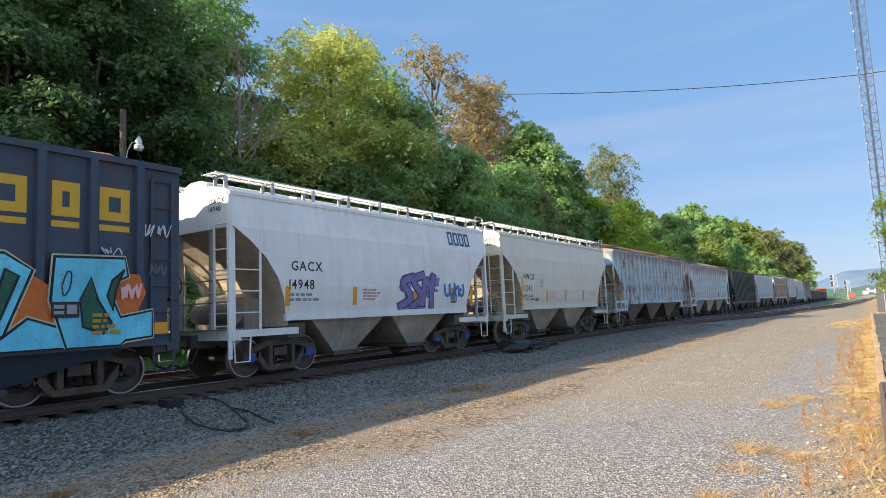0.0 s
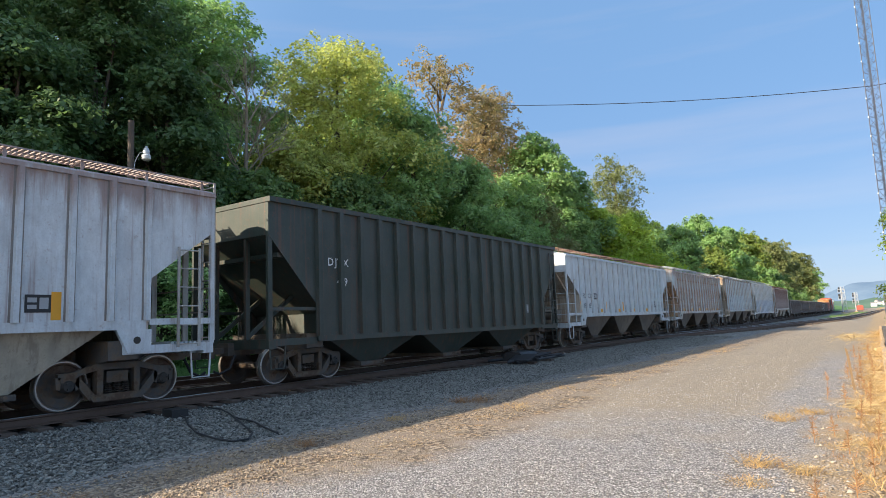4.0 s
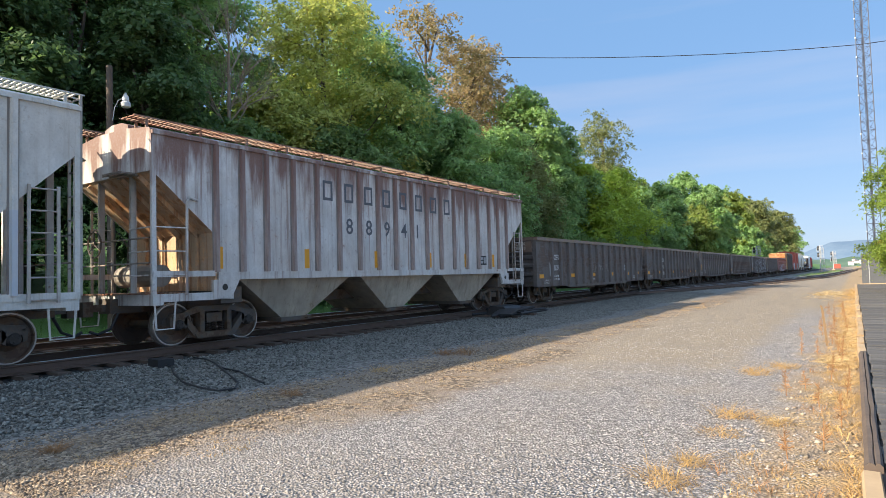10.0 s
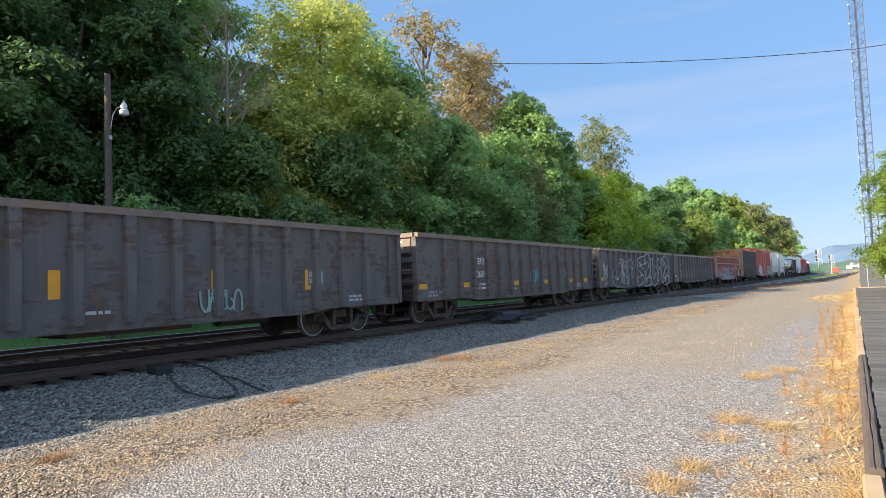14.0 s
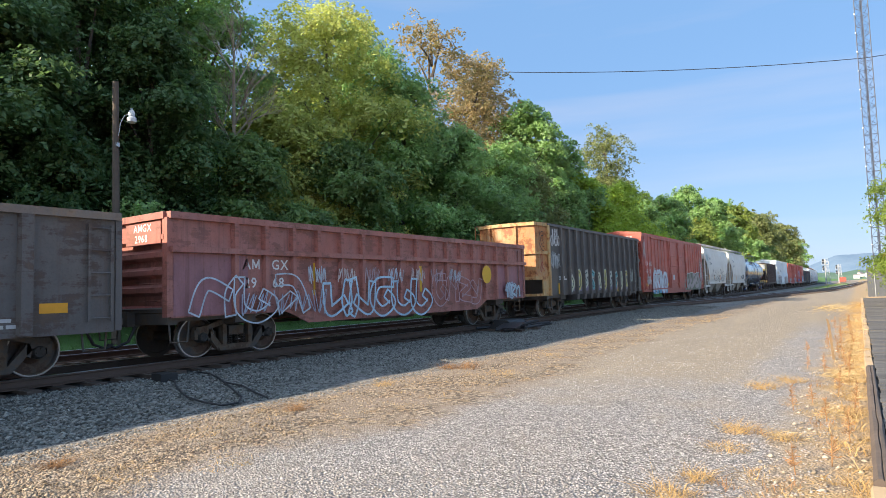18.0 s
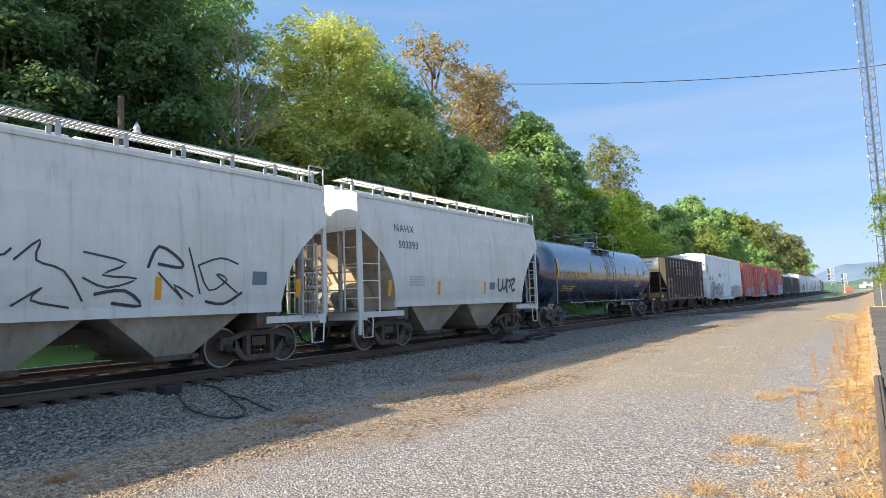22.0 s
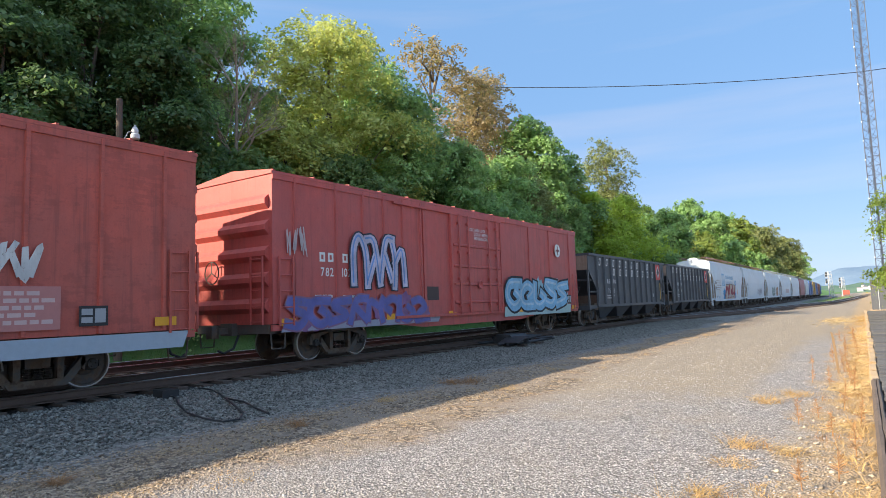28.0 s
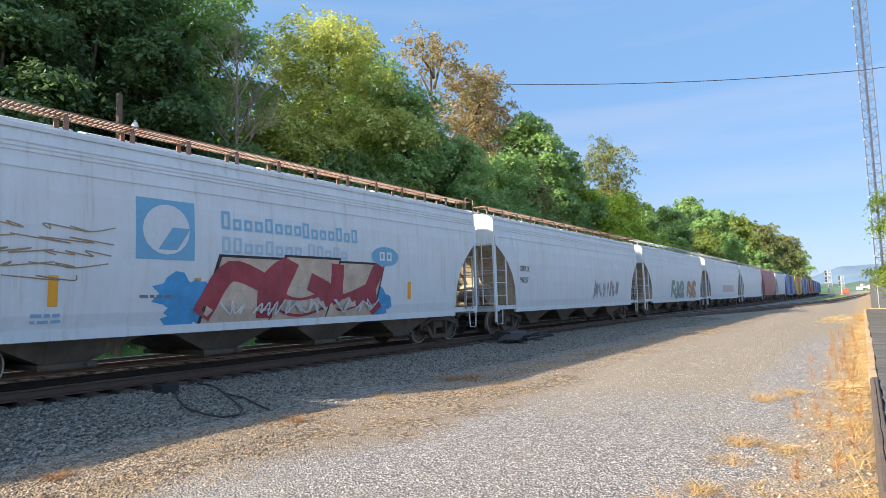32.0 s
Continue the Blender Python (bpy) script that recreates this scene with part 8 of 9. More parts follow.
# white boxcar
car, face, L = boxcar(381.14, 399.32, "white smooth-sided boxcar with sprayed graffiti", BOX_WHITE, 4.66, 16, 3.1, 0.15, rib_at=[-8.39 + 1.19 * i for i in range(15)])
words(car, "GACX", -8.27, 2.50, 0.25, DARK_TXT, face, 0.92)
words(car, "591", -6.93, 2.50, 0.25, DARK_TXT, face, 0.92)
f2 = flat_face(1.58)
for y0, y1, wide in ((-8.3, -6.95, 0.5), (-6.75, -5.8, 0.5), (-5.3, -4.2, 0.3)):
    patch(car, y0, y1, 2.42, 2.42 + wide, (0.66, 0.62, 0.50), face, "repainted_panel", "cream repainted panel", out=0.003)
words(car, "LD LMT", -7.8, 2.2, 0.11, DARK_TXT, face)
words(car, "207800", -6.68, 2.2, 0.11, DARK_TXT, face)
words(car, "LT WT", -7.8, 2.02, 0.11, DARK_TXT, face)
graffiti(car, -7.6, -1.85, 0.78, 2.15, 6, (0.58, 0.60, 0.58), (0.33, 0.30, 0.32), f2, 111, thick=0.35, cloud=(0.20, 0.23, 0.25), glow=(0.52, 0.40, 0.40))
outline_letters(car, -8.6, -6.4, 0.8, 1.9, 3, (0.42, 0.45, 0.47), flat_face(1.60), 114, 0.02)
tag(car, -8.9, -8.4, 3.0, 3.9, 3, (0.45, 0.16, 0.12), f2, 115, 0.02)
graffiti(car, 2.0, 8.4, 0.8, 2.0, 8, (0.56, 0.50, 0.44), (0.30, 0.24, 0.23), f2, 112, thick=0.4, cloud=(0.30, 0.31, 0.31))
tag(car, -3.8, -2.6, 2.7, 3.2, 4, (0.05, 0.05, 0.06), f2, 113, 0.018)
stripes(car, face, (-9.0, -5.2, -2.4, 4.2, 8.2), 1.0, 1.45, 0.14, YELLOW)

# red boxcars
car, face, L = boxcar(401.2, 419.81, "red smooth-sided boxcar with pale blue graffiti", BOX_RED_2, 4.62, 15, 3.3, 0.0)
f2 = flat_face(1.60)
words(car, "CLOSE AND LOCK", -0.85, 4.06, 0.11, WHITE, f2)
words(car, "DOORS BEFORE", -0.3, 3.92, 0.11, WHITE, f2)
words(car, "MOVING CAR", -0.4, 3.78, 0.11, WHITE, f2)
f2 = flat_face(1.58)
graffiti(car, 2.1, 4.9, 0.65, 1.95, 5, (0.32, 0.42, 0.50), (0.06, 0.16, 0.28), f2, 121, thick=0.55, cloud=(0.20, 0.30, 0.42))
patch(car, 4.6, 9.0, 0.66, 0.98, (0.36, 0.42, 0.48), f2, "faded_patch", "pale blue sprayed band along the sill", 0.12, 0.004)
patch(car, 5.5, 6.7, 1.12, 1.85, (0.50, 0.20, 0.18), f2, "faded_patch", "faded pink panel of old print", 0.0, 0.004)
bars(car, 5.6, 1.7, 5, (0.60, 0.42, 0.40), f2, 0.07, 0.9)
tag(car, 4.4, 6.4, 1.9, 2.6, 4, (0.55, 0.54, 0.52), f2, 122, 0.045)
tag(car, 4.2, 5.3, 1.0, 1.6, 3, (0.45, 0.40, 0.46), f2, 124, 0.04)
tag(car, -4.4, -2.4, 1.0, 2.0, 4, (0.50, 0.48, 0.47), f2, 125, 0.03)
graffiti(car, -8.3, -5.0, 0.8, 1.8, 5, (0.45, 0.46, 0.48), (0.12, 0.10, 0.11), f2, 123, thick=0.4)
data_box(car, f2, 7.0, 1.15, 0.5, 0.36)
dashes(car, f2, (-8.7, -1.2, 3.3, 8.4), 1.1)
patch(car, -1.0, -0.7, 1.7, 1.95, WHITE, flat_face(1.60), "paper_placard", "white paper placard")
patch(car, 0.5, 0.85, 1.75, 1.95, WHITE, flat_face(1.60), "paper_placard", "white paper placard")
car, face, L = boxcar(421.83, 440.42, "maroon red boxcar with blue outlined graffiti", BOX_MAROON, 4.60, 13, 3.3, 0.0, rib_at=[-8.6, -7.16, -6.1, -5.2, -4.3, -3.4, 6.2, 8.4])
for y in (-7.78, -7.48, -6.94, -6.64):
    hollow(car, y, 2.53, 0.2, 0.24, WHITE, face, 0.06)
pair(car, "782", "102", -7.16, 2.16, 0.22, WHITE, face, 0.9)
bars(car, -6.95, 1.6, 2, WHITE, face, 0.06, 0.4)
bars(car, -7.95, 1.6, 2, WHITE, face, 0.08, 0.6)
f2 = flat_face(1.58)
graffiti(car, -6.7, -4.2, 1.82, 3.35, 4, (0.50, 0.47, 0.58), (0.025, 0.03, 0.05), f2, 131, thick=0.9, glow=(0.16, 0.30, 0.60))
patch(car, -9.1, -2.6, 0.80, 0.98, (0.30, 0.30, 0.36), f2, "faded_patch", "pale sprayed band along the sill", 0.1, 0.004)
patch(car, 1.8, 8.2, 0.80, 1.18, (0.36, 0.50, 0.48), f2, "spray_base", "pale turquoise sprayed band", 0.1, 0.004)
graffiti(car, 1.9, 8.1, 0.95, 2.3, 5, (0.24, 0.48, 0.66), (0.02, 0.022, 0.03), f2, 132, thick=0.75, cloud=(0.30, 0.50, 0.56), glow=(0.45, 0.60, 0.70))
graffiti(car, -9.0, -3.1, 0.82, 1.65, 8, (0.13, 0.13, 0.36), (0.26, 0.13, 0.22), f2, 133, thick=0.5, cloud=(0.22, 0.10, 0.22))
tag(car, -8.9, -8.3, 2.6, 3.4, 3, (0.5, 0.42, 0.42), f2, 134, 0.015)
roundel = Shape().add([(1.60, 7.0 + 0.30 * math.cos(k * 0.3927), 3.6 + 0.30 * math.sin(k * 0.3927)) for k in range(16)], [tuple(range(16))])
part("painted_roundel", roundel, flat_paint(WHITE), car, "white painted roundel")
cross = Shape().box(1.604, 1.606, 6.96, 7.04, 3.4, 3.8).box(1.6045, 1.6065, 6.8, 7.2, 3.56, 3.64)
part("roundel_cross", cross, flat_paint((0.2, 0.05, 0.05)), car)
for k, text in enumerate(("CLOSE AND LOCK", "DOORS BEFORE", "MOVING CAR")):
    words(car, text, -0.71 + 0.45 * (k > 0) + 0.02 * k, 3.90 - 0.15 * k, 0.11, WHITE, flat_face(1.592), 0.9)
for y0, y1 in ((-3.28, -2.44), (4.18, 5.81)):
    part("raised_panel", Shape().box(1.53, 1.565, y0, y1, 1.02, 4.44), BOX_MAROON, car, "smooth raised side panel")
patch(car, -3.17, -2.53, 1.49, 1.92, (0.05, 0.03, 0.03), flat_face(1.566), "vent_panel", "dark vent panel")
data_box(car, f2, 7.9, 1.2, 0.45, 0.4)
dashes(car, f2, (-9.1, -5.2, -2.0, 3.0, 5.6, 8.4), 0.95)

# two black hoppers
for a, b, num, k in ((442.01, 456.21, "75 35", 1), (457.21, 471.34, "75 79", 2)):
    car, face, L = open_hopper(a, b, "black ribbed four-bay hopper car with white lettering blocks", HOPPER_BLACK, 3.62, 12, 4, 0.75, DUSTY_END, run=1.09)
    f2 = flat_face(1.525)
    step = (L - 2.28) / 11
    for row, z in ((range(7), 3.13), ((8,), 3.13), (range(2, 10), 2.64)):
        for j in row:
            hollow(car, -L / 2 + 1.14 + step * (j + 0.5) - 0.17, z, 0.25, 0.39, WHITE, f2, 0.07, slant=0.10)
    pair(car, "RB", "MN", -3.80, 2.20, 0.23, (0.60, 0.60, 0.60), f2, 1.2)
    pair(car, num[:2], num[3:], -3.80, 1.70, 0.22, (0.60, 0.60, 0.60), f2, 1.2)
    bars(car, -4.5, 1.5, 2, (0.5, 0.5, 0.5), f2, 0.07, 1.2)
    f3 = flat_face(1.63)
    patch(car, 4.75, 5.75, 2.52, 3.52, (0.60, 0.05, 0.04), f3, "sign_plate", "red square sign plate")
    sh = Shape().add([(1.642, 5.25, 2.62), (1.642, 5.65, 3.02), (1.642, 5.25, 3.42), (1.642, 4.85, 3.02)], [(0, 1, 2, 3)])
    part("sign_diamond", sh, flat_paint(WHITE), car, "white diamond on the plate")
    sh = Shape().add([(1.645, 5.25, 2.72), (1.645, 5.55, 3.02), (1.645, 5.25, 3.32), (1.645, 4.95, 3.02)], [(0, 1, 2, 3)])
    part("sign_centre", sh, flat_paint((0.05, 0.03, 0.03)), car, "dark centre of the diamond")
    stripes(car, f2, (-5.80,), 1.65, 2.63, 0.12, YELLOW)
    stripes(car, f2, (-2.60, -0.4, 2.8), 1.2, 1.72, 0.12, YELLOW)
    stripes(car, flat_face(1.64), (5.5,), 1.2, 2.3, 0.12, YELLOW)
    data_box(car, f2, 3.9, 1.35, 0.5, 0.34)

# long blue-white plastic hoppers
BASE = 0.98
car, face, L = covered_hopper(472.48, 490.0, "blue-white covered hopper with red block graffiti and faded lettering", PLASTIC_WHITE, 4.50, True, 0, 4, HOP_BROWN, bay_mat=UNDER_DARK, cage=True, base=BASE)
BL = (0.16, 0.40, 0.60)
patch(car, -3.85, -2.6, 2.3, 3.5, BL, face, "brand_square", "blue square of a faded painted brand mark")
patch(car, -3.4, -3.0, 2.5, 2.95, BL, face, "brand_wedge", "blue wedge in a faded painted brand mark", 0.3, 0.016)
disc = Shape().add([(face(2.9) + 0.012, -3.22 + 0.5 * math.cos(k * 0.3142), 2.9 + 0.5 * math.sin(k * 0.3142)) for k in range(20)], [tuple(range(20))])
part("brand_disc", disc, flat_paint((0.62, 0.68, 0.72)), car, "white disc of a faded painted brand mark")
for y, z, hs, col in ((-1.95, 3.02, (0.40, 0.25, 0.25, 0.25, 0.34, 0.25, 0.25, 0.25), (0.22, 0.45, 0.63)), (0.38, 2.98, (0.38, 0.25, 0.25, 0.25, 0.36, 0.25, 0.36), (0.22, 0.45, 0.63)),
                     (-1.95, 2.50, (0.36, 0.36, 0.24, 0.24, 0.34, 0.24, 0.24, 0.24), (0.38, 0.54, 0.67)), (0.55, 2.50, (0.36, 0.32, 0.22, 0.32, 0.22), (0.42, 0.56, 0.68))):
    for k, h in enumerate(hs):
        hollow(car, y + 0.295 * k, z, 0.22, h, col, face, 0.065)
bars(car, -6.9, 1.28, 2, (0.16, 0.18, 0.2), face, 0.05, 0.9)
bars(car, -5.6, 1.24, 2, (0.20, 0.36, 0.52), face, 0.06, 0.5)
bars(car, -3.75, 1.55, 1, (0.16, 0.18, 0.2), face, 0.06, 1.2)
words(car, "GBRX", -7.45, 2.46, 0.22, DARK_TXT, face)
words(car, "98268", -7.40, 2.0, 0.22, DARK_TXT, face)
block_piece(car, -2.45, 3.0, 0.99, 2.47, 3, (0.34, 0.05, 0.065), (0.03, 0.022, 0.025), (0.56, 0.44, 0.34), (0.06, 0.31, 0.60), face, 141)
tag(car, -2.0, 3.0, 1.1, 1.5, 6, (0.55, 0.56, 0.58), flat_face(1.62), 142, 0.02)
oval = Shape().add([(face(2.66) + 0.012, 3.55 + 0.6 * math.cos(k * 0.3142), 2.66 + 0.28 * math.sin(k * 0.3142)) for k in range(20)], [tuple(range(20))])
part("oval_tag", oval, flat_paint(BL), car, "blue painted oval")
for y in (3.28, 3.60):
    hollow(car, y, 2.54, 0.22, 0.25, WHITE, face, 0.06, out=0.022)
stripes(car, face, (-5.35, -2.6, 0.4, 4.6), 1.42, 1.95, 0.16)
for j in range(5):
    tag(car, -7.4 + 0.3 * (j % 3), -4.3 + 0.2 * (j % 2), 1.85 + 0.22 * j, 1.97 + 0.22 * j, 2, (0.34, 0.24, 0.15), face, 143 + j, 0.011)
car, face, L = covered_hopper(491.4, 509.07, "blue-white covered hopper with faint scribbled tags", PLASTIC_WHITE, 4.48, True, 0, 4, HOP_BROWN, bay_mat=UNDER_DARK, cage=True, base=BASE)
words(car, "GBRX", -7.0, 2.46, 0.22, DARK_TXT, face)
words(car, "98217", -7.0, 2.0, 0.22, DARK_TXT, face)
tag(car, 1.2, 5.2, 1.2, 2.3, 6, (0.30, 0.26, 0.30), face, 151, 0.03)
car, face, L = covered_hopper(510.6, 527.9, "blue-white covered hopper with green and orange graffiti", PLASTIC_WHITE, 4.48, True, 0, 4, GALV, bay_mat=UNDER_DARK, cage=True, base=BASE)
graffiti(car, -2.5, 1.5, 1.1, 2.4, 4, (0.25, 0.33, 0.28), (0.34, 0.40, 0.38), face, 152, thick=0.6)
graffiti(car, 2.2, 5.5, 1.1, 2.4, 3, (0.50, 0.28, 0.16), (0.44, 0.36, 0.30), face, 153, thick=0.6)
car, face, L = covered_hopper(529.4, 546.9, "blue-white covered hopper with a faded pink patch", PLASTIC_WHITE, 4.48, True, 0, 4, GALV, bay_mat=UNDER_DARK, cage=True, base=BASE)
patch(car, -1.5, 4.5, 1.5, 2.2, (0.52, 0.44, 0.44), face, "faded_patch", "faded pink painted patch")
covered_hopper(548.4, 565.8, "plain blue-white covered hopper with curved sides", PLASTIC_WHITE, 4.48, True, 0, 4, GALV, bay_mat=UNDER_DARK, cage=True, base=BASE)
covered_hopper(567.2, 581.7, "faded red covered hopper with curved sides", HOP_RED, 4.42, True, 0, 3, GALV, bay_mat=UNDER_DARK, base=1.1)
covered_hopper(583.1, 596.5, "pale grey covered hopper with curved sides", GREY_PLAIN, 4.35, True, 0, 3, GALV, bay_mat=UNDER_DARK, base=1.1)
u = 598.5
FAR = {"blue": BLUE_BOX, "yellow": YELLOW_BOX, "brown": BROWN_BOX}
for hue in ("blue", "yellow", "blue", "brown", "brown", "blue", "blue", "blue", "brown", "blue", "blue", "brown"):
    words_, mt, n = "distant %s boxcar" % hue, FAR[hue], 16.4
    boxcar(u, u + n, words_ + " near the end of the train", mt, 4.5, 0, 3.0)
    u += n + 1.9
# ---- loose stones and dry weeds ----
def scatter_stones(name, xs, ys, zs, radius, mat, label, category, seed, flat=0.65):
    """Many small angular stones in one mesh."""
    rng = np.random.default_rng(seed)
    n = len(xs)
    base = np.array([(1, 0, 0), (-1, 0, 0), (0, 1, 0), (0, -1, 0), (0, 0, 1), (0, 0, -1)], float)
    v = base[None] * (0.65 + 0.7 * rng.random((n, 6, 1))) + rng.normal(size=(n, 6, 3)) * 0.16
    v[:, :, 2] *= flat
    a = rng.random(n) * 6.283
    c, s = np.cos(a)[:, None], np.sin(a)[:, None]
    v = np.stack([v[:, :, 0] * c - v[:, :, 1] * s, v[:, :, 0] * s + v[:, :, 1] * c, v[:, :, 2]], 2) * radius[:, None, None]
    v += np.stack([xs, ys, zs], 1)[:, None, :]
    tri = np.array([(0, 2, 4), (2, 1, 4), (1, 3, 4), (3, 0, 4), (2, 0, 5), (1, 2, 5), (3, 1, 5), (0, 3, 5)])
    f = (tri[None] + (np.arange(n) * 6)[:, None, None]).reshape(-1)
    me = bpy.data.meshes.new(name)
    me.vertices.add(n * 6)
    me.vertices.foreach_set("co", v.astype(np.float32).ravel())
    me.loops.add(len(f))
    me.loops.foreach_set("vertex_index", f.astype(np.int32))
    me.polygons.add(n * 8)
    me.polygons.foreach_set("loop_start", np.arange(0, n * 24, 3, dtype=np.int32))
    me.polygons.foreach_set("loop_total", np.full(n * 8, 3, dtype=np.int32))
    me.update(calc_edges=True)
    me.materials.append(mat)
    return tagged(new(name, me), label, category, "", "stuff")


rs = np.random.default_rng(5)
n = 60000
sy = 1.5 + 44 * rs.random(n) ** 1.7
sx = -11.75 + (4.6 + 0.35 * np.sin(sy * 0.8)) * rs.random(n) ** 1.1
sz = np.array([bed_z(x - TRACK_X) for x in sx]) + 0.02 * rs.random(n)
scatter_stones("ballast_stones", sx, sy, sz + 0.008, 0.012 + 0.022 * rs.random(n) ** 1.8, BALLAST_STONE, "blue-grey angular crushed stone on the track shoulder", "ballast", 6)
n = 44000
sy = 2.2 + 30 * rs.random(n) ** 2.2
sx = -7.7 + 7.4 * rs.random(n)
keep = rs.random(n) < np.where(sx < -5.4, 1.0, 0.75) * np.clip(1.25 - (sy - 6) / 16, 0.0, 1.0)
sx, sy = sx[keep], sy[keep]
sz = np.array([lie(x, y) for x, y in zip(sx, sy)])
scatter_stones("gravel_stones", sx, sy, sz + 0.002, 0.006 + 0.013 * rs.random(len(sx)) ** 2.5 + 0.012 * (sx < -5.5) * rs.random(len(sx)) ** 2, GRAVEL_STONE, "small pale gravel scattered over the lot", "gravel", 7)
n = 750
sy = 3.0 + 26 * rs.random(n) ** 1.5
sx = -0.06 - 0.8 * rs.random(n) ** 1.4
sz = np.array([lie(x, y) for x, y in zip(sx, sy)])
scatter_stones("edge_stones", sx, sy, sz + 0.01, 0.008 + 0.022 * rs.random(n) ** 2.5, EDGE_STONE, "pale cobbles and gravel along the timber edge", "gravel", 8)


def straw_material(name, lo, hi):
    m, nt, b = material(name, 0.85)
    g = nt.nodes.new("ShaderNodeNewGeometry")
    c = mix(nt, g.outputs["Random Per Island"], lo, hi)
    nt.links.new(c, b.inputs["Base Color"])
    return m


STRAW = straw_material("dry_straw", (0.28, 0.16, 0.055), (0.58, 0.39, 0.165))
PALE_STRAW = straw_material("pale_straw", (0.36, 0.24, 0.10), (0.64, 0.47, 0.23))
STAKE_WOOD = plain("stake_wood", (0.25, 0.16, 0.085), 0.9, 0, 0.4, 9)
RUST_WEED = straw_material("rusty_weed", (0.19, 0.095, 0.04), (0.40, 0.21, 0.085))


def blades(rng, count, spread, height, lean):
    """Thin bent grass blades round the origin."""
    sh = Shape()
    for _ in range(count):
        a, r = rng.uniform(0, 6.283), spread * math.sqrt(rng.random())
        p = Vector((r * math.cos(a), r * math.sin(a), 0))
        d = Vector((rng.gauss(0, lean), rng.gauss(0, lean), 1)) * height * rng.uniform(0.4, 1.0)
        w = Vector((math.cos(a + 1.3), math.sin(a + 1.3), 0)) * rng.uniform(0.0016, 0.0038)
        mid = p + d * 0.55
        tip = p + Vector((d.x * 1.5, d.y * 1.5, d.z * 0.85))
        sh.add([p - w, p + w, mid + w * 0.8, mid - w * 0.8, tip], [(0, 1, 2, 3), (3, 2, 4)])
    return sh


def tuft(x, y, size, height, mat=STRAW, label="tuft of dry golden grass on the gravel", lean=0.9, count=200):
    rng = random.Random(int(x * 100 + y * 1000))
    sh = blades(rng, count, size * 1.1, height * 0.75, lean * 1.4)
    me = sh.mesh("grass_tuft")
    me.materials.append(mat)
    ob = tagged(new("grass_tuft", me), label, "dry grass", "dry tufts on the gravel")
    ob.location = (x, y, lie(x, y) - 0.01)
    return ob


for x, y, s, h in ((-1.21, 5.5, 0.14, 0.16), (-1.28, 4.9, 0.2, 0.22), (-1.2, 7.4, 0.2, 0.22), (-1.18, 6.6, 0.2, 0.12), (-0.75, 7.25, 0.16, 0.14), (-1.34, 10.6, 0.25, 0.22), (-1.0, 11.3, 0.2, 0.2), (-6.96, 11.1, 0.3, 0.26), (-7.3, 10.9, 0.22, 0.24), (-6.7, 6.1, 0.16, 0.16), (-5.9, 10.7, 0.35, 0.12), (-5.75, 28.3, 0.7, 0.12), (-5.9, 3.2, 0.35, 0.07), (-5.4, 3.9, 0.35, 0.07), (-6.75, 3.0, 0.1, 0.16), (-6.3, 13.7, 0.35, 0.1), (-6.5, 16.5, 0.4, 0.1), (-7.0, 8.4, 0.2, 0.12), (-6.6, 4.6, 0.3, 0.06)):
    rusty = x < -6.2 and h > 0.15
    tuft(x, y, s, h, RUST_WEED if rusty else STRAW, "tuft of rusty brown dry weed" if rusty else "tuft of dry golden grass on the gravel")


def dry_weed(x, y, h):
    """A tall brown seed stalk with side sprays."""
    h *= 1.0 if h > 0.9 else 0.68
    rng = random.Random(int(x * 997 + y * 331))
    t = thing("dry_weed", "tall brown dead weed stalk beside the timber edge", "weed", "dead weeds along the paved edge", at=pose(x, y, lie(x, y), rng.uniform(-5, 5), rng.uniform(-5, 5), rng.uniform(0, 360)))
    part("stalk", Shape().rod((0, 0, -0.02), (0.02, 0.01, h), 0.006, 5, 0.003), RUST_WEED, t)
    sp = Shape()
    for _ in range(int(170 * h) + 20):
        z = h * rng.uniform(0.25, 1.0)
        a, r = rng.uniform(0, 6.283), rng.uniform(0.02, 0.09) * (1.25 - z / h)
        p = Vector((0.02 * z / h, 0, z))
        q = p + Vector((r * math.cos(a), r * math.sin(a), rng.uniform(0.0, 0.07)))
        w = Vector((0, 0, 0.0022))
        sp.add([p - w, p + w, q + w * 1.6, q - w * 1.6], [(0, 1, 2, 3)])
    part("seed_head", sp, RUST_WEED, t, kind="stuff")


wr = random.Random(31)
for x, y, h in ((-0.44, 14.9, 0.6), (-0.62, 9.6, 0.35), (-0.42, 8.4, 0.4), (-0.8, 9.0, 0.42), (-0.35, 10.2, 0.6), (-0.25, 11.8, 0.7), (-0.6, 12.6, 0.5), (-0.3, 13.4, 0.6), (-0.42, 15.8, 0.75), (-0.7, 17.0, 0.6), (-0.2, 17.6, 0.8), (-0.5, 19.4, 0.7), (-0.32, 21.0, 0.8), (-0.18, 7.3, 0.5), (-0.3, 6.4, 0.38), (-0.55, 6.0, 0.4), (-0.16, 9.2, 0.55), (-0.72, 22.5, 0.7), (-0.4, 24.0, 0.7), (-0.9, 13.2, 0.35), (-1.02, 15.4, 0.4)):
    dry_weed(x, y, h)
stake = thing("wooden_stake", "thin weathered brown wooden stake standing in dry grass", "stake", at=pose(-0.53, 14.64, lie(-0.53, 14.64), -2, -3.5, 20))
part("post", Shape().box(-0.017, 0.017, -0.02, 0.02, -0.05, 0.70), STAKE_WOOD, stake)
part("split_top", Shape().prism("y", [(-0.017, 0.70), (0.017, 0.70), (0.004, 0.80), (-0.030, 0.83)], -0.014, 0.012), STAKE_WOOD, stake)
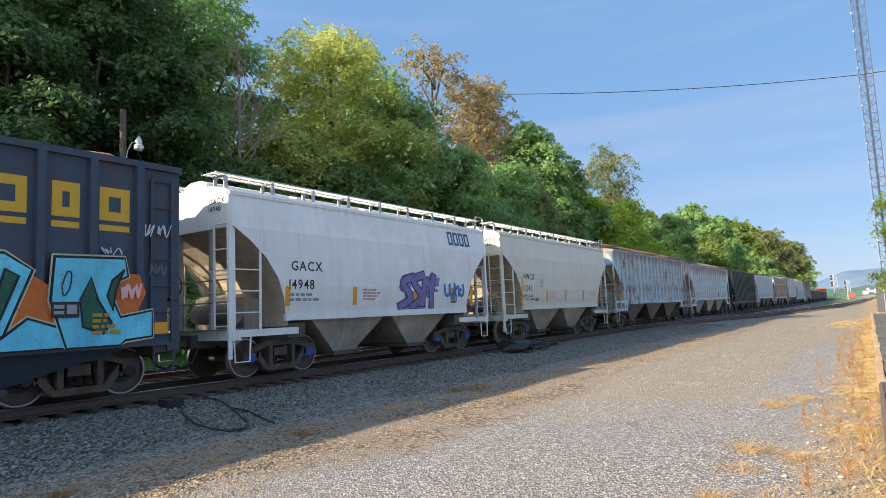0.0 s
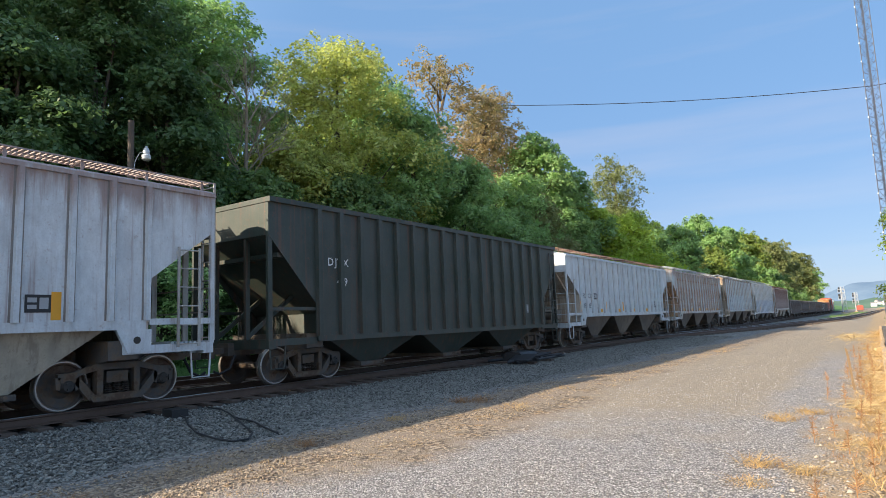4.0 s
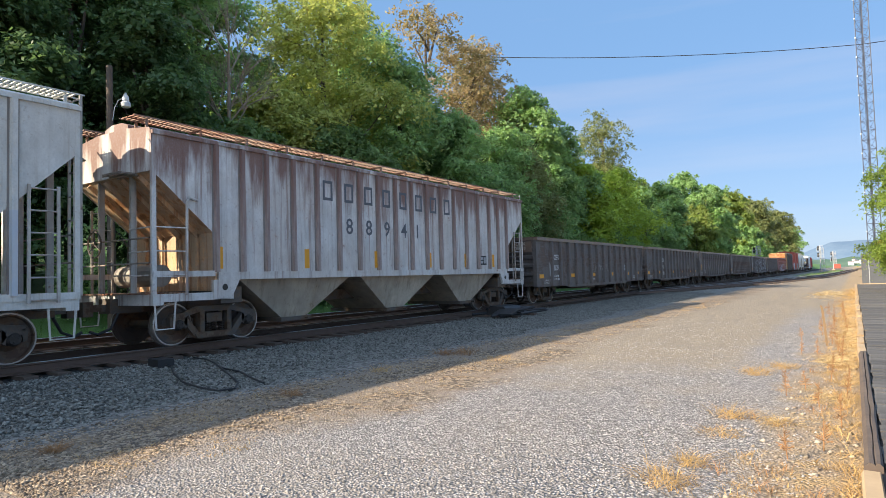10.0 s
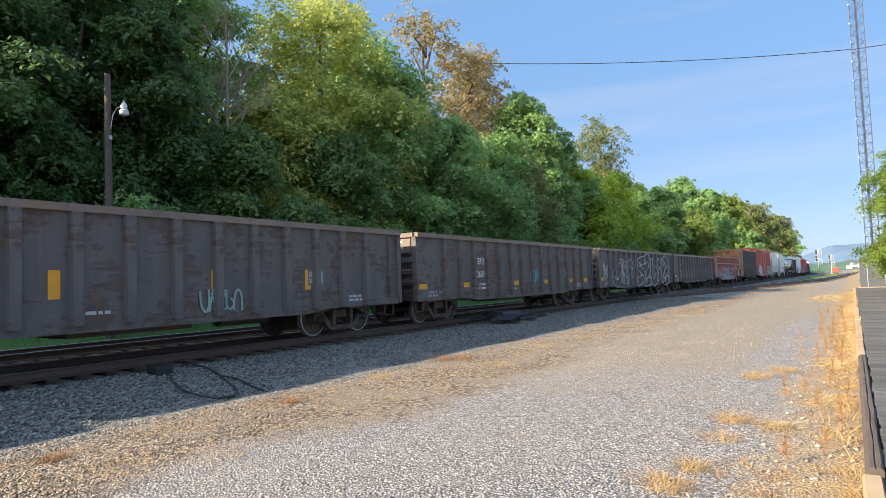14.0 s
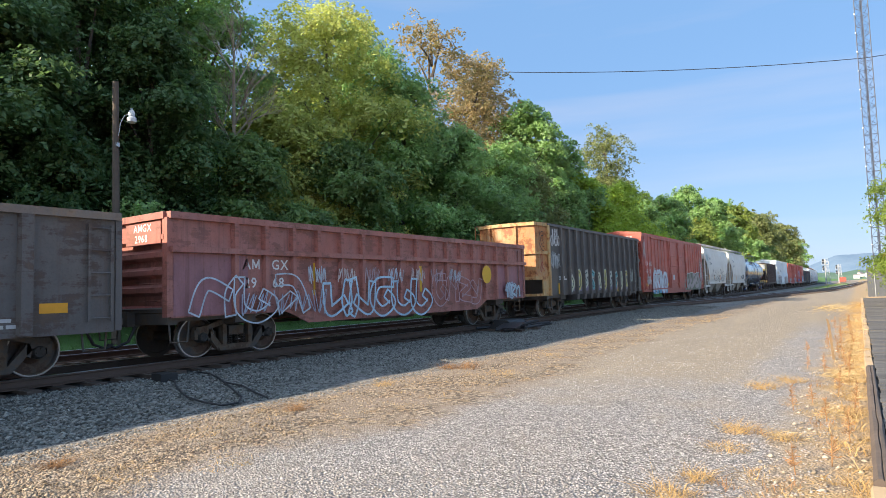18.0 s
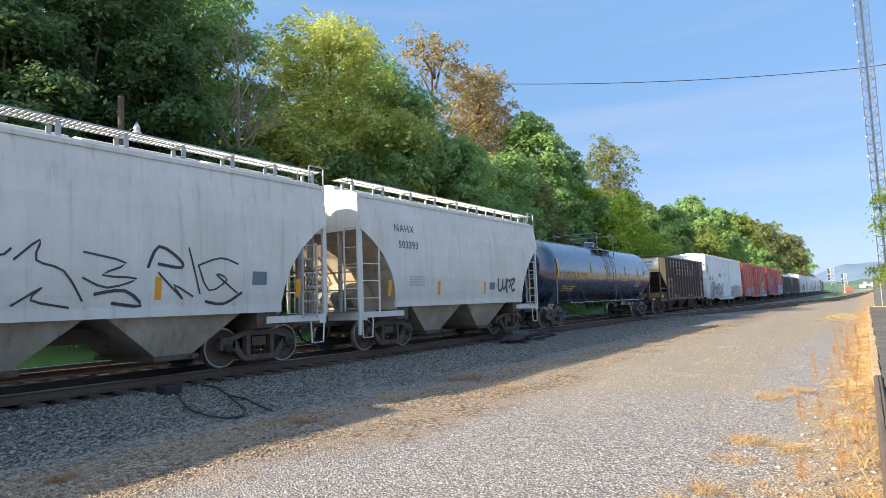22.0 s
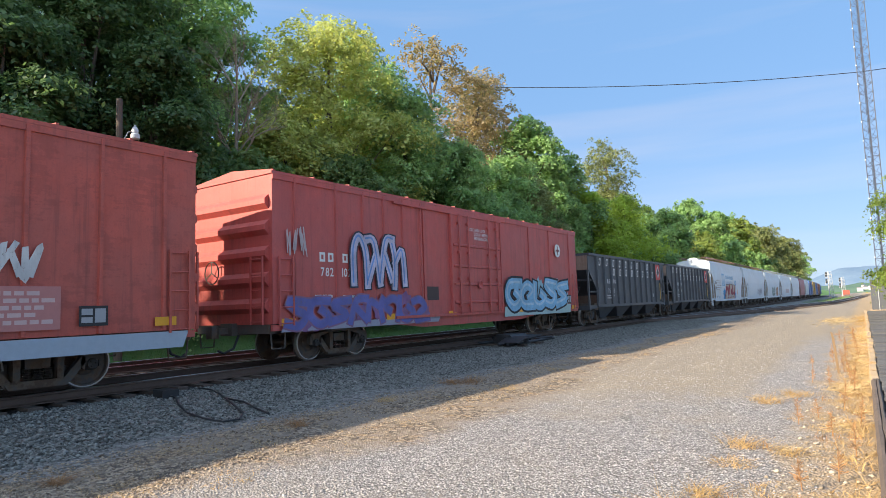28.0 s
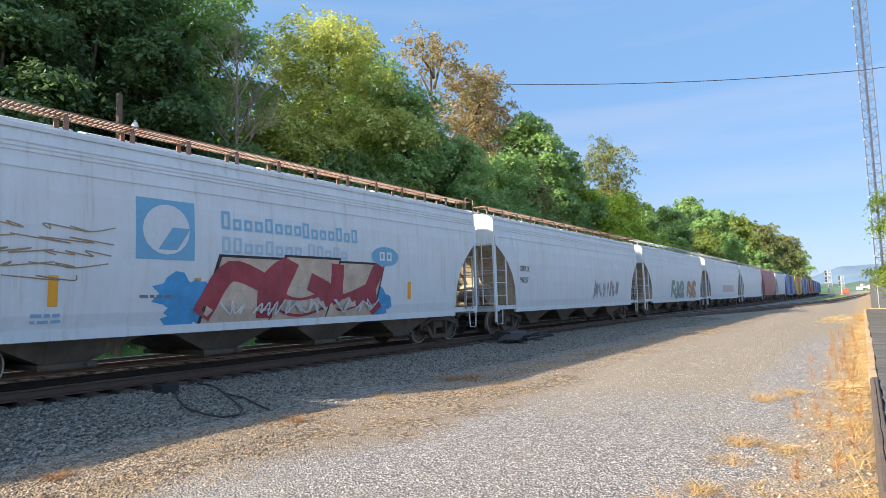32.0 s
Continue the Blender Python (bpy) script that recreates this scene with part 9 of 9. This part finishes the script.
mats = Shape()                                     # straw lying flat in thick mats
for cx, cy, sx_, sy_, n in ((-0.36, 12.2, 0.13, 0.42, 420), (-0.20, 17.0, 0.07, 1.8, 420), (-1.2, 41.0, 0.5, 2.6, 500), (-0.36, 8.9, 0.12, 0.25, 130), (-0.15, 14.2, 0.05, 1.0, 220), (-0.16, 10.6, 0.05, 1.0, 150), (-0.72, 7.2, 0.14, 0.10, 90), (-0.3, 25.0, 0.12, 3.5, 300)):
    for _ in range(n):
        x, y, a, ln = min(-0.03, wr.gauss(cx, sx_)), wr.gauss(cy, sy_), wr.uniform(0, 3.1416), wr.uniform(0.006, 0.016) * min(14.0, cy) * (1 + max(0.0, cy - 20) * 0.03)
        d, z = Vector((math.cos(a), math.sin(a), wr.uniform(-0.1, 0.35))) * ln, lie(x, y) + wr.uniform(0.005, 0.07)
        w = Vector((-math.sin(a), math.cos(a), 0.6)) * 0.0003 * min(14.0, cy) * (1 + max(0.0, cy - 20) * 0.05)
        p = Vector((x, y, z))
        mats.add([p - w, p + w, p + d + w * 0.4, p + d - w * 0.4], [(0, 1, 2, 3)])
me = mats.mesh("straw_mat")
me.materials.append(PALE_STRAW)
tagged(new("straw_mat", me), "pale golden straw lying flat in mats beside the timber", "straw", "", "stuff")
strip = Shape()
for i in range(430):
    y = 3.6 + 46 * wr.random() ** 1.3
    x = -0.05 - (0.30 + y * 0.008) * wr.random() ** 1.5
    if i % 3 == 0:
        cx, cy, sx_, sy_ = wr.choice([(-0.4, 12.0, 0.2, 0.4), (-0.25, 15.5, 0.12, 1.5), (-0.3, 10.8, 0.12, 1.0), (-0.2, 13.0, 0.1, 1.2), (-0.25, 19.0, 0.12, 2.5), (-0.8, 40.0, 0.5, 3.0), (-0.4, 24.0, 0.2, 3.0), (-0.5, 9.0, 0.2, 0.3), (-0.7, 5.2, 0.3, 0.5)])
        x, y = min(-0.05, cx + wr.gauss(0, sx_)), cy + wr.gauss(0, sy_)
    b = blades(wr, 22, 0.13, wr.uniform(0.03, 0.13) * (1.5 if -0.35 < x else 0.8) * (0.6 + min(1.0, y * 0.03)), 1.1)
    z = lie(x, y)
    strip.add([(p[0] + x, p[1] + y, p[2] + z) for p in b.v], b.f)
for _ in range(90):
    y, x = 12.5 + 34 * wr.random(), wr.uniform(-0.06, 0.08)
    b = blades(wr, 16, 0.10, wr.uniform(0.02, 0.06), 1.8)
    strip.add([(p[0] + x, p[1] + y, p[2] + 0.2) for p in b.v], b.f)
me = strip.mesh("dry_grass_strip")
me.materials.append(STRAW)
tagged(new("dry_grass_strip", me), "golden dry grass along the timber and concrete edge", "dry grass", "", "stuff")
strip = Shape()
for _ in range(80):
    y = 3.4 + 30 * wr.random() ** 1.3
    x = -0.1 - 0.95 * wr.random() ** 1.3
    b = blades(wr, 14, 0.10, wr.uniform(0.06, 0.2), 0.6)
    strip.add([(p[0] + x, p[1] + y, p[2] + lie(x, y)) for p in b.v], b.f)
me = strip.mesh("dead_weed_strip")
me.materials.append(RUST_WEED)
tagged(new("dead_weed_strip", me), "rusty brown dead weeds along the paved edge", "weeds", "", "stuff")
strip = Shape()
for _ in range(500):
    y, x = wr.uniform(2.6, 34), -5.2 - 2.1 * wr.random()
    b = blades(wr, 9, 0.14, wr.uniform(0.02, 0.07), 1.6)
    strip.add([(p[0] + x, p[1] + y, p[2] + lie(x, y)) for p in b.v], b.f)
me = strip.mesh("straw_litter")
me.materials.append(STRAW)
tagged(new("straw_litter", me), "flattened straw and dry litter along the dirt strip", "straw", "", "stuff")
GRASS = straw_material("green_grass", (0.05, 0.12, 0.024), (0.13, 0.25, 0.045))
strip = Shape()
for _ in range(2300):
    y, x = wr.uniform(3, 60), -19.3 - 3.4 * wr.random()
    b = blades(wr, 6, 0.16, wr.uniform(0.15, 0.4), 0.35)
    strip.add([(p[0] * 1.0 + x, p[1] + y, p[2] + lie(x, y)) for p in b.v], b.f)
for _ in range(260):
    y, x = wr.uniform(115, 235), 0
    x = siding_at(y, -2.4)[0] - wr.random() * 3.0
    b = blades(wr, 9, 0.5, wr.uniform(0.3, 0.6), 0.4)
    strip.add([(p[0] * 3 + x, p[1] + y, p[2]) for p in b.v], b.f)
me = strip.mesh("green_grass")
me.materials.append(GRASS)
tagged(new("green_grass", me), "green grass behind the tracks", "grass", "", "stuff")

# ---- plank platform with timber and concrete edge ----
def plank_material():
    m, nt, b = material("grey_plank", 0.9)
    info = nt.nodes.new("ShaderNodeObjectInfo")
    v = coords(nt, (0.5, 6.0, 6.0))
    c = mix(nt, info.outputs["Random"], (0.075, 0.070, 0.067), (0.135, 0.125, 0.115))
    c = mix(nt, math_node(nt, "MULTIPLY", ramp(nt, noise_tex(nt, v, 3.0, 7, 0.7), 0.45, 0.65), 0.6), c, (0.04, 0.036, 0.033))
    nt.links.new(c, b.inputs["Base Color"])
    bump(nt, b, noise_tex(nt, v, 6.0, 6), 0.3, 0.01)
    return m


pave = sheet("pavement", [0.09, 0.8, 2.0, 4.0, 7.0], [-6] + [i * 1.6 for i in range(36)], lambda x, y: 0.15, ASPHALT, "worn grey plank platform behind the timber edge", "platform")
plank = Shape().prism("y", [(0.11, 0.0), (6.9, 0.0), (6.9, 0.046), (6.88, 0.05), (0.13, 0.05), (0.11, 0.045)], 0.006, 0.242).mesh("plank")
PLANK = plank_material()
plank.materials.append(PLANK)
for i in range(206):
    part("plank", plank, PLANK, pave, at=pose(wr.uniform(-0.008, 0.02), 3.2 + 0.25 * i, 0.152 + wr.uniform(-0.006, 0.006), wr.uniform(-0.5, 0.5), 0, wr.uniform(-0.1, 0.1)))
edge = Shape()
outline = [(-0.01, -0.05), (0.10, -0.05), (0.10, 0.20), (0.088, 0.222), (0.062, 0.224), (0.055, 0.205), (0.048, 0.223), (0.02, 0.22), (-0.01, 0.19), (-0.004, 0.12), (-0.012, 0.08)]
k = len(outline)
for i in range(58):
    y = 5.32 + i * 0.12
    edge.v += [(a + 0.009 * noise.noise(Vector((y * 1.7, n_ * 0.8, 2))), y, b + 0.010 * noise.noise(Vector((y * 1.3, n_ * 0.6, 7)))) for n_, (a, b) in enumerate(outline)]
edge.f = [(i * k + q, i * k + (q + 1) % k, (i + 1) * k + (q + 1) % k, (i + 1) * k + q) for i in range(57) for q in range(k)] + [tuple(range(k))[::-1], tuple(range(57 * k, 58 * k))]
timber = tagged(new("edge_timber", edge.mesh("edge_timber")), "weathered dark timber beam edging the paved strip", "timber")
timber.data.materials.append(TIMBER)
block = Shape().prism("y", [(-0.02, -0.05), (0.10, -0.05), (0.10, 0.19), (0.09, 0.205), (-0.005, 0.205), (-0.02, 0.18)], 0, 1.42).mesh("kerb_block")
block.materials.append(CONCRETE)
for i in range(31):
    y = 12.25 + i * 1.44 if i < 30 else 3.86
    ob = tagged(new("kerb_block", block), "sandy concrete kerb block along the paved strip", "kerb", "kerb blocks")
    ob.matrix_basis = pose(wr.uniform(-0.02, 0.012), y, wr.uniform(-0.03, 0.01), wr.uniform(-0.6, 0.6), wr.uniform(-3, 3), wr.uniform(-0.9, 0.9))

# sheet metal hut panels at the strip's end, on a concrete sill
hut = thing("metal_shelter", "grey sheet metal shelter on a concrete sill", "shelter", at=pose(0.45, 55.0, 0.2))
part("sill", Shape().box(-0.15, 6.0, -0.25, 2.6, -0.25, 0.05), CONCRETE, hut)
SHEET = plain("grey_sheet_metal", (0.10, 0.105, 0.115), 0.5, 0.3, 0.2, 2)
for x0, x1, z1 in ((0.0, 0.42, 2.2), (0.46, 1.5, 2.75), (1.54, 2.6, 2.75), (2.64, 3.7, 2.75)):
    part("panel", Shape().box(x0, x1, 0.0, 0.06, 0.05, z1), SHEET, hut)
part("side_panel", Shape().box(0.0, 0.06, 0.06, 2.4, 0.05, 2.2), SHEET, hut)
for x in (0.42, 1.50, 2.60):
    part("post", Shape().box(x, x + 0.05, -0.04, 0.04, 0.05, 2.85), GALV, hut)

# ---- lamp pole behind the tracks ----
pole = thing("lamp_pole", "wooden pole with a white bucket lamp", "lamp pole", at=pose(-20.5, 10.9, lie(-20.5, 10.9), 0, -0.8, 0))
part("pole", Shape().rod((0, 0, -0.2), (0, 0, 8.9), 0.14, 12, 0.10), POLE_WOOD, pole)
part("arm", Shape().path([(0.1, 0.04, 7.0), (0.16, 0.08, 7.45), (0.24, 0.18, 7.72), (0.33, 0.29, 7.78)], 0.014, 6), GALV, pole)
LAMP_WHITE = plain("lamp_white", (0.62, 0.64, 0.63), 0.4, 0, 0.08)
LX, LY = 0.37, 0.35
head = part("lamp_head", Shape().lathe("z", [(7.90, 0.0), (7.90, 0.07), (7.80, 0.11), (7.68, 0.11), (7.66, 0.10)], 14, (LX, LY, 0)), LAMP_WHITE, pole, smooth=True)
part("refractor", Shape().lathe("z", [(7.67, 0.12), (7.62, 0.16), (7.50, 0.15), (7.46, 0.09), (7.46, 0.0)], 14, (LX, LY, 0)), LAMP_WHITE, head, "ribbed lamp refractor", smooth=True)
part("photocell", Shape().lathe("z", [(7.90, 0.04), (7.97, 0.04), (7.99, 0.0)], 8, (LX, LY, 0)), GALV, head)
part("meter_box", Shape().box(0.09, 0.17, -0.05, 0.05, 6.62, 6.76), GALV, pole)

# ---- lattice tower and cable ----
tower = thing("radio_tower", "tall slender steel lattice radio tower", "tower", at=pose(1.95, 80, 0))
TSTEEL = plain("tower_steel", (0.085, 0.098, 0.13), 0.6, 0.1, 0.1)
legs = [(-0.62, -0.36), (0.62, -0.36), (0.0, 0.72)]
for a, b in legs:
    part("leg", Shape().rod((a, b, -0.3), (a, b, 62), 0.055, 6), TSTEEL, tower)
sh = Shape()
for i in range(62):
    for k in range(3):
        (a, b), (c, d) = legs[k], legs[(k + 1) % 3]
        sh.rod((a, b, i), (c, d, i), 0.024, 4)
        sh.rod((a, b, i), (c, d, i + 1), 0.024, 4) if i % 2 else sh.rod((c, d, i), (a, b, i + 1), 0.024, 4)
part("bracing", sh, TSTEEL, tower, kind="stuff")
part("feed_cable", Shape().rod((0.05, -0.3, 0), (0.05, -0.3, 62), 0.05, 6).rod((-0.12, -0.3, 0), (-0.12, -0.3, 62), 0.03, 6), TSTEEL, tower)
for i in range(18):
    part("insulator", Shape().box(-0.72, -0.60, -0.44, -0.36, 3.0 + 2.1 * i, 3.14 + 2.1 * i), LAMP_WHITE, tower)
wire = Shape()
P0, P1 = Vector((-36.0, 61.1, 27.25)), Vector((1.74, 80.0, 25.46))
pts = [P0.lerp(P1, k / 14) - Vector((0, 0, 0.65 * 4 * (k / 14) * (1 - k / 14))) for k in range(15)] + [Vector((30, 93, 27.6))]
wire.path(pts, 0.042, 5)
cable = tagged(new("overhead_cable", wire.mesh("overhead_cable")), "thin black overhead cable sagging across the sky", "cable")
cable.data.materials.append(BLACK_RUBBER)

# ---- hose and switch gear on the ballast ----
def bz(x):
    return bed_z(x - TRACK_X)


hose = thing("black_hose", "black cable looped over the ballast from a small box", "cable", at=pose(0, 0, 0))
loop = [(-10.9, 6.75), (-10.4, 6.6), (-9.7, 6.2), (-8.9, 5.85), (-8.3, 5.75), (-7.95, 5.8), (-7.9, 6.05), (-8.2, 6.35), (-8.7, 6.6), (-9.4, 6.95), (-10.1, 7.3), (-10.7, 7.55), (-11.2, 7.6)]
part("cable_loop", Shape().path([(x, y, bz(x) + 0.055) for x, y in loop], 0.016, 7), BLACK_RUBBER, hose)
part("cable_tail", Shape().path([(x, y, bz(x) + 0.05) for x, y in ((-9.6, 7.05), (-9.0, 7.0), (-8.4, 6.75), (-7.9, 6.6))], 0.017, 7), BLACK_RUBBER, hose)
part("junction_box", Shape().prism("z", [(-11.15, 6.6), (-10.75, 6.55), (-10.7, 6.85), (-11.1, 6.9)], 0.06, 0.24), BLACK_RUBBER, hose, "dark junction box")
gear = thing("switch_gear", "heap of dark switch machine parts beside the rail", "switch machine", at=pose(-11.0, 20.6, 0.08))
GEAR = paint("gear_steel", (0.020, 0.020, 0.022), amount=0.1, streak=0, dirt=0.3, dust=(0.04, 0.04, 0.04))
part("motor_box", Shape().prism("y", [(-0.45, 0.0), (0.4, 0.0), (0.42, 0.22), (0.25, 0.40), (-0.3, 0.42), (-0.45, 0.26)], -0.6, 0.6), GEAR, gear)
part("gear_box", Shape().prism("y", [(-0.3, 0.0), (0.5, 0.0), (0.4, 0.28), (-0.2, 0.32)], 0.7, 1.6), GEAR, gear)
part("cover_plate", Shape().prism("x", [(-1.2, 0.12), (-0.5, 0.30), (-0.48, 0.34), (-1.22, 0.16)], 0.1, 0.9), GEAR, gear)
for a, b in (((-0.9, -0.9, 0.12), (0.9, 1.6, 0.2)), ((-0.6, 1.4, 0.16), (1.0, -0.6, 0.14)), ((0.5, -1.3, 0.08), (0.8, 2.0, 0.14)), ((-1.0, 0.3, 0.24), (0.2, 0.3, 0.24)), ((0.2, -1.4, 0.1), (1.1, 0.2, 0.34))):
    part("rod", Shape().rod(a, b, 0.05, 7), GEAR, gear)
part("base_tie", Shape().box(-1.0, 0.9, -0.75, -0.5, -0.12, 0.08), TIE, gear)
part("base_tie", Shape().box(-1.0, 0.9, 0.62, 0.87, -0.12, 0.08), TIE, gear)


# ---- worn timbers beside the second track ----
for x, y, w, d, h, turn in ((-18.35, 7.0, 0.55, 0.24, 0.17, 62), (-17.9, 7.55, 0.42, 0.22, 0.16, 80), (-17.3, 7.95, 0.30, 0.16, 0.12, 40)):
    block = Shape().prism("y", [(-w, 0.0), (w, 0.0), (w, h - 0.02), (w - 0.02, h), (-w + 0.02, h), (-w, h - 0.02)], -d / 2, d / 2)
    ob = tagged(new("timber_block", block.mesh("timber_block")), "short rusty-brown timber block lying beside the second track", "timber", "timber blocks")
    ob.data.materials.append(STAKE_WOOD)
    ob.matrix_basis = pose(x, y, bz(x) + 0.0, 0, 0, turn)


# ---- signals down the line ----
SILVER = plain("silver_paint", (0.42, 0.43, 0.45), 0.5, 0, 0.1)


def signal(x, y, h):
    s = thing("railway_signal", "silver signal mast with ladder and dark heads", "signal", "signals down the line", at=pose(x, y, 0))
    part("mast", Shape().rod((0, 0, 0), (0, 0, h), 0.16, 8), SILVER, s)
    part("base", Shape().box(-0.5, 0.5, -0.5, 0.5, -0.2, 0.25), CONCRETE, s)
    lad = Shape()
    for k in (-0.35, 0.35):
        lad.bar((0.9 + k, -0.3, 0.2), (0.5 + k, -0.3, h), 0.10, 0.08)
    for i in range(int(h / 0.4)):
        lad.rod((0.2 + 0.35 - 0.4 * i * 0.4 / h + 0.0, -0.3, 0.4 + i * 0.4), (1.2 - 0.4 * i * 0.4 / h, -0.3, 0.4 + i * 0.4), 0.045, 4)
    part("ladder", lad, SILVER, s)
    for z in (h - 0.9, h - 3.0):
        hd = part("signal_head", Shape().box(-0.75, -0.25, -0.25, 0.0, z - 0.7, z + 0.7), BLACK_RUBBER, s)
        part("platform", Shape().box(-0.8, 1.0, -0.7, 0.5, z - 1.05, z - 0.98), SILVER, s)
        part("cage", Shape().path([(-0.8, -0.7, z - 1.0), (-0.8, -0.7, z), (1.0, -0.7, z), (1.0, -0.7, z - 1.0)], 0.06, 4), SILVER, s)
    return s


signal(-8.8, 228.0, 8.2)
signal(-6.6, 278.0, 7.2)
signal(-19.4, 165.0, 6.8)
red = thing("maintenance_car", "small red rail vehicle parked far down the line", "rail vehicle", at=pose(-5.0, 262.0, 0.3))
part("body", Shape().prism("y", [(-1.0, 0.4), (1.0, 0.4), (1.0, 1.7), (0.8, 1.95), (-0.8, 1.95), (-1.0, 1.7)], -1.2, 1.2), plain("faded_red", (0.36, 0.07, 0.045), 0.6), red)
part("frame", Shape().box(-0.9, 0.9, -1.4, 1.4, 0.0, 0.4), STEEL, red)

# ---- hills and far houses ----
def far_material(name, lo, hi):
    m, nt, b = material(name, 1.0)
    g = nt.nodes.new("ShaderNodeNewGeometry")
    c = mix(nt, ramp(nt, noise_tex(nt, g.outputs["Position"], 0.012, 6, 0.7), 0.35, 0.65), lo, hi)
    nt.links.new(c, b.inputs["Base Color"])
    b.inputs["Specular IOR Level"].default_value = 0.0
    return m


def ridge(name, dist, a0, a1, height, mat, label, seed, rough):
    """A wooded ridge far off: a long hill with a front slope."""
    sh, n = Shape(), 120
    for i in range(n + 1):
        a = radians(a0 + (a1 - a0) * i / n)
        h = height(a0 + (a1 - a0) * i / n) + rough * noise.noise(Vector((i * 0.35, seed, 0))) + rough * 0.5 * noise.noise(Vector((i * 1.3, seed, 4)))
        for k, z in ((0.90, -6), (0.95, h * 0.55), (1.0, h), (1.2, h * 0.7)):
            sh.v.append((math.sin(a) * dist * k, math.cos(a) * dist * k, z))
    sh.f = [(4 * i + k, 4 * i + 4 + k, 4 * i + 5 + k, 4 * i + 1 + k) for i in range(n) for k in range(3)]
    me = sh.mesh(name)
    me.shade_smooth()
    me.materials.append(mat)
    return tagged(new(name, me), label, "hill", "", "structure")


# the haze of the distance is put into both base colours
ridge("backdrop_hill", 2600, -16, 40, lambda a: 1.6 + 86 * min(1, max(0.0, (a + 4.6) / 3.2)) ** 0.6, far_material("hazy_blue_hill", (0.12, 0.18, 0.26), (0.16, 0.22, 0.29)), "hazy blue wooded hill on the horizon", 3, 3)
ridge("backdrop_wood", 1100, -16, 40, lambda a: 15 + 4 * math.sin(a * 0.9), far_material("hazy_green_wood", (0.065, 0.12, 0.10), (0.13, 0.19, 0.14)), "hazy green woods below the hill", 7, 4)
for i, (a, d, w) in enumerate(((-0.2, 1022, 7), (0.25, 1034, 9), (0.55, 1028, 6), (0.05, 1040, 6))):
    r = radians(a)
    hs = thing("far_house", "small white house far off among trees", "house", "far houses", at=pose(math.sin(r) * d, math.cos(r) * d, 4.0 + 1.2 * i, 0, 0, 20 * i))
    part("wall", Shape().box(-w / 2, w / 2, -2, 2, -4, 2), plain("house_white", (0.62, 0.62, 0.60), 0.8), hs)
    part("roof", Shape().prism("x", [(-2.3, 2), (2.3, 2), (0, 3.4)], -w / 2 - 0.3, w / 2 + 0.3), plain("house_roof", (0.22, 0.20, 0.20), 0.9), hs)
# ---- what moves: the train rolls past at an even speed, its wheels turn ----
def motions():
    for car, mid, wheels, half, blue in TRAIN:
        rows, t = [], 0.0
        while t < 32 and mid - SPEED * t > BEND - 6:
            x, y, h = line_at(mid - SPEED * t)
            rows.append((t, pose(x, y, RAIL_Z, 0, 0, h)))
            t += 1.0
        t0 = max(t, (mid - BEND + 6) / SPEED)
        if t0 < 31.5:
            rows.append((t0, pose(TRACK_X, mid - SPEED * t0, RAIL_Z)))
        rows.append((32.0, pose(*line_at(mid - SPEED * 32)[:2], RAIL_Z, 0, 0, line_at(mid - SPEED * 32)[2])))
        if t0 > 0.01 and rows[0][0] > 0:
            x, y, h = line_at(mid)
            rows.insert(0, (0.0, pose(x, y, RAIL_Z, 0, 0, h)))
        walk(car, rows)
        a, b = max(0.0, (mid - 42) / SPEED), min(32.0, (mid + 16) / SPEED)
        if a >= 32 or b <= 0:
            continue
        fa, fb = math.ceil(a * FPS), math.floor(b * FPS)
        for w, d in wheels:
            turn = [(0.0, pose(0, d, 0.457))] if fa > 0 else []
            for f in range(fa, fb + 1):
                turn.append((f / FPS, pose(0, d, 0.457, math.degrees(SPEED * (f - fa) / FPS / 0.457) % 360)))
            if fb < 32 * FPS:
                turn.append((32.0, turn[-1][1]))
            walk(w, turn)


motions()
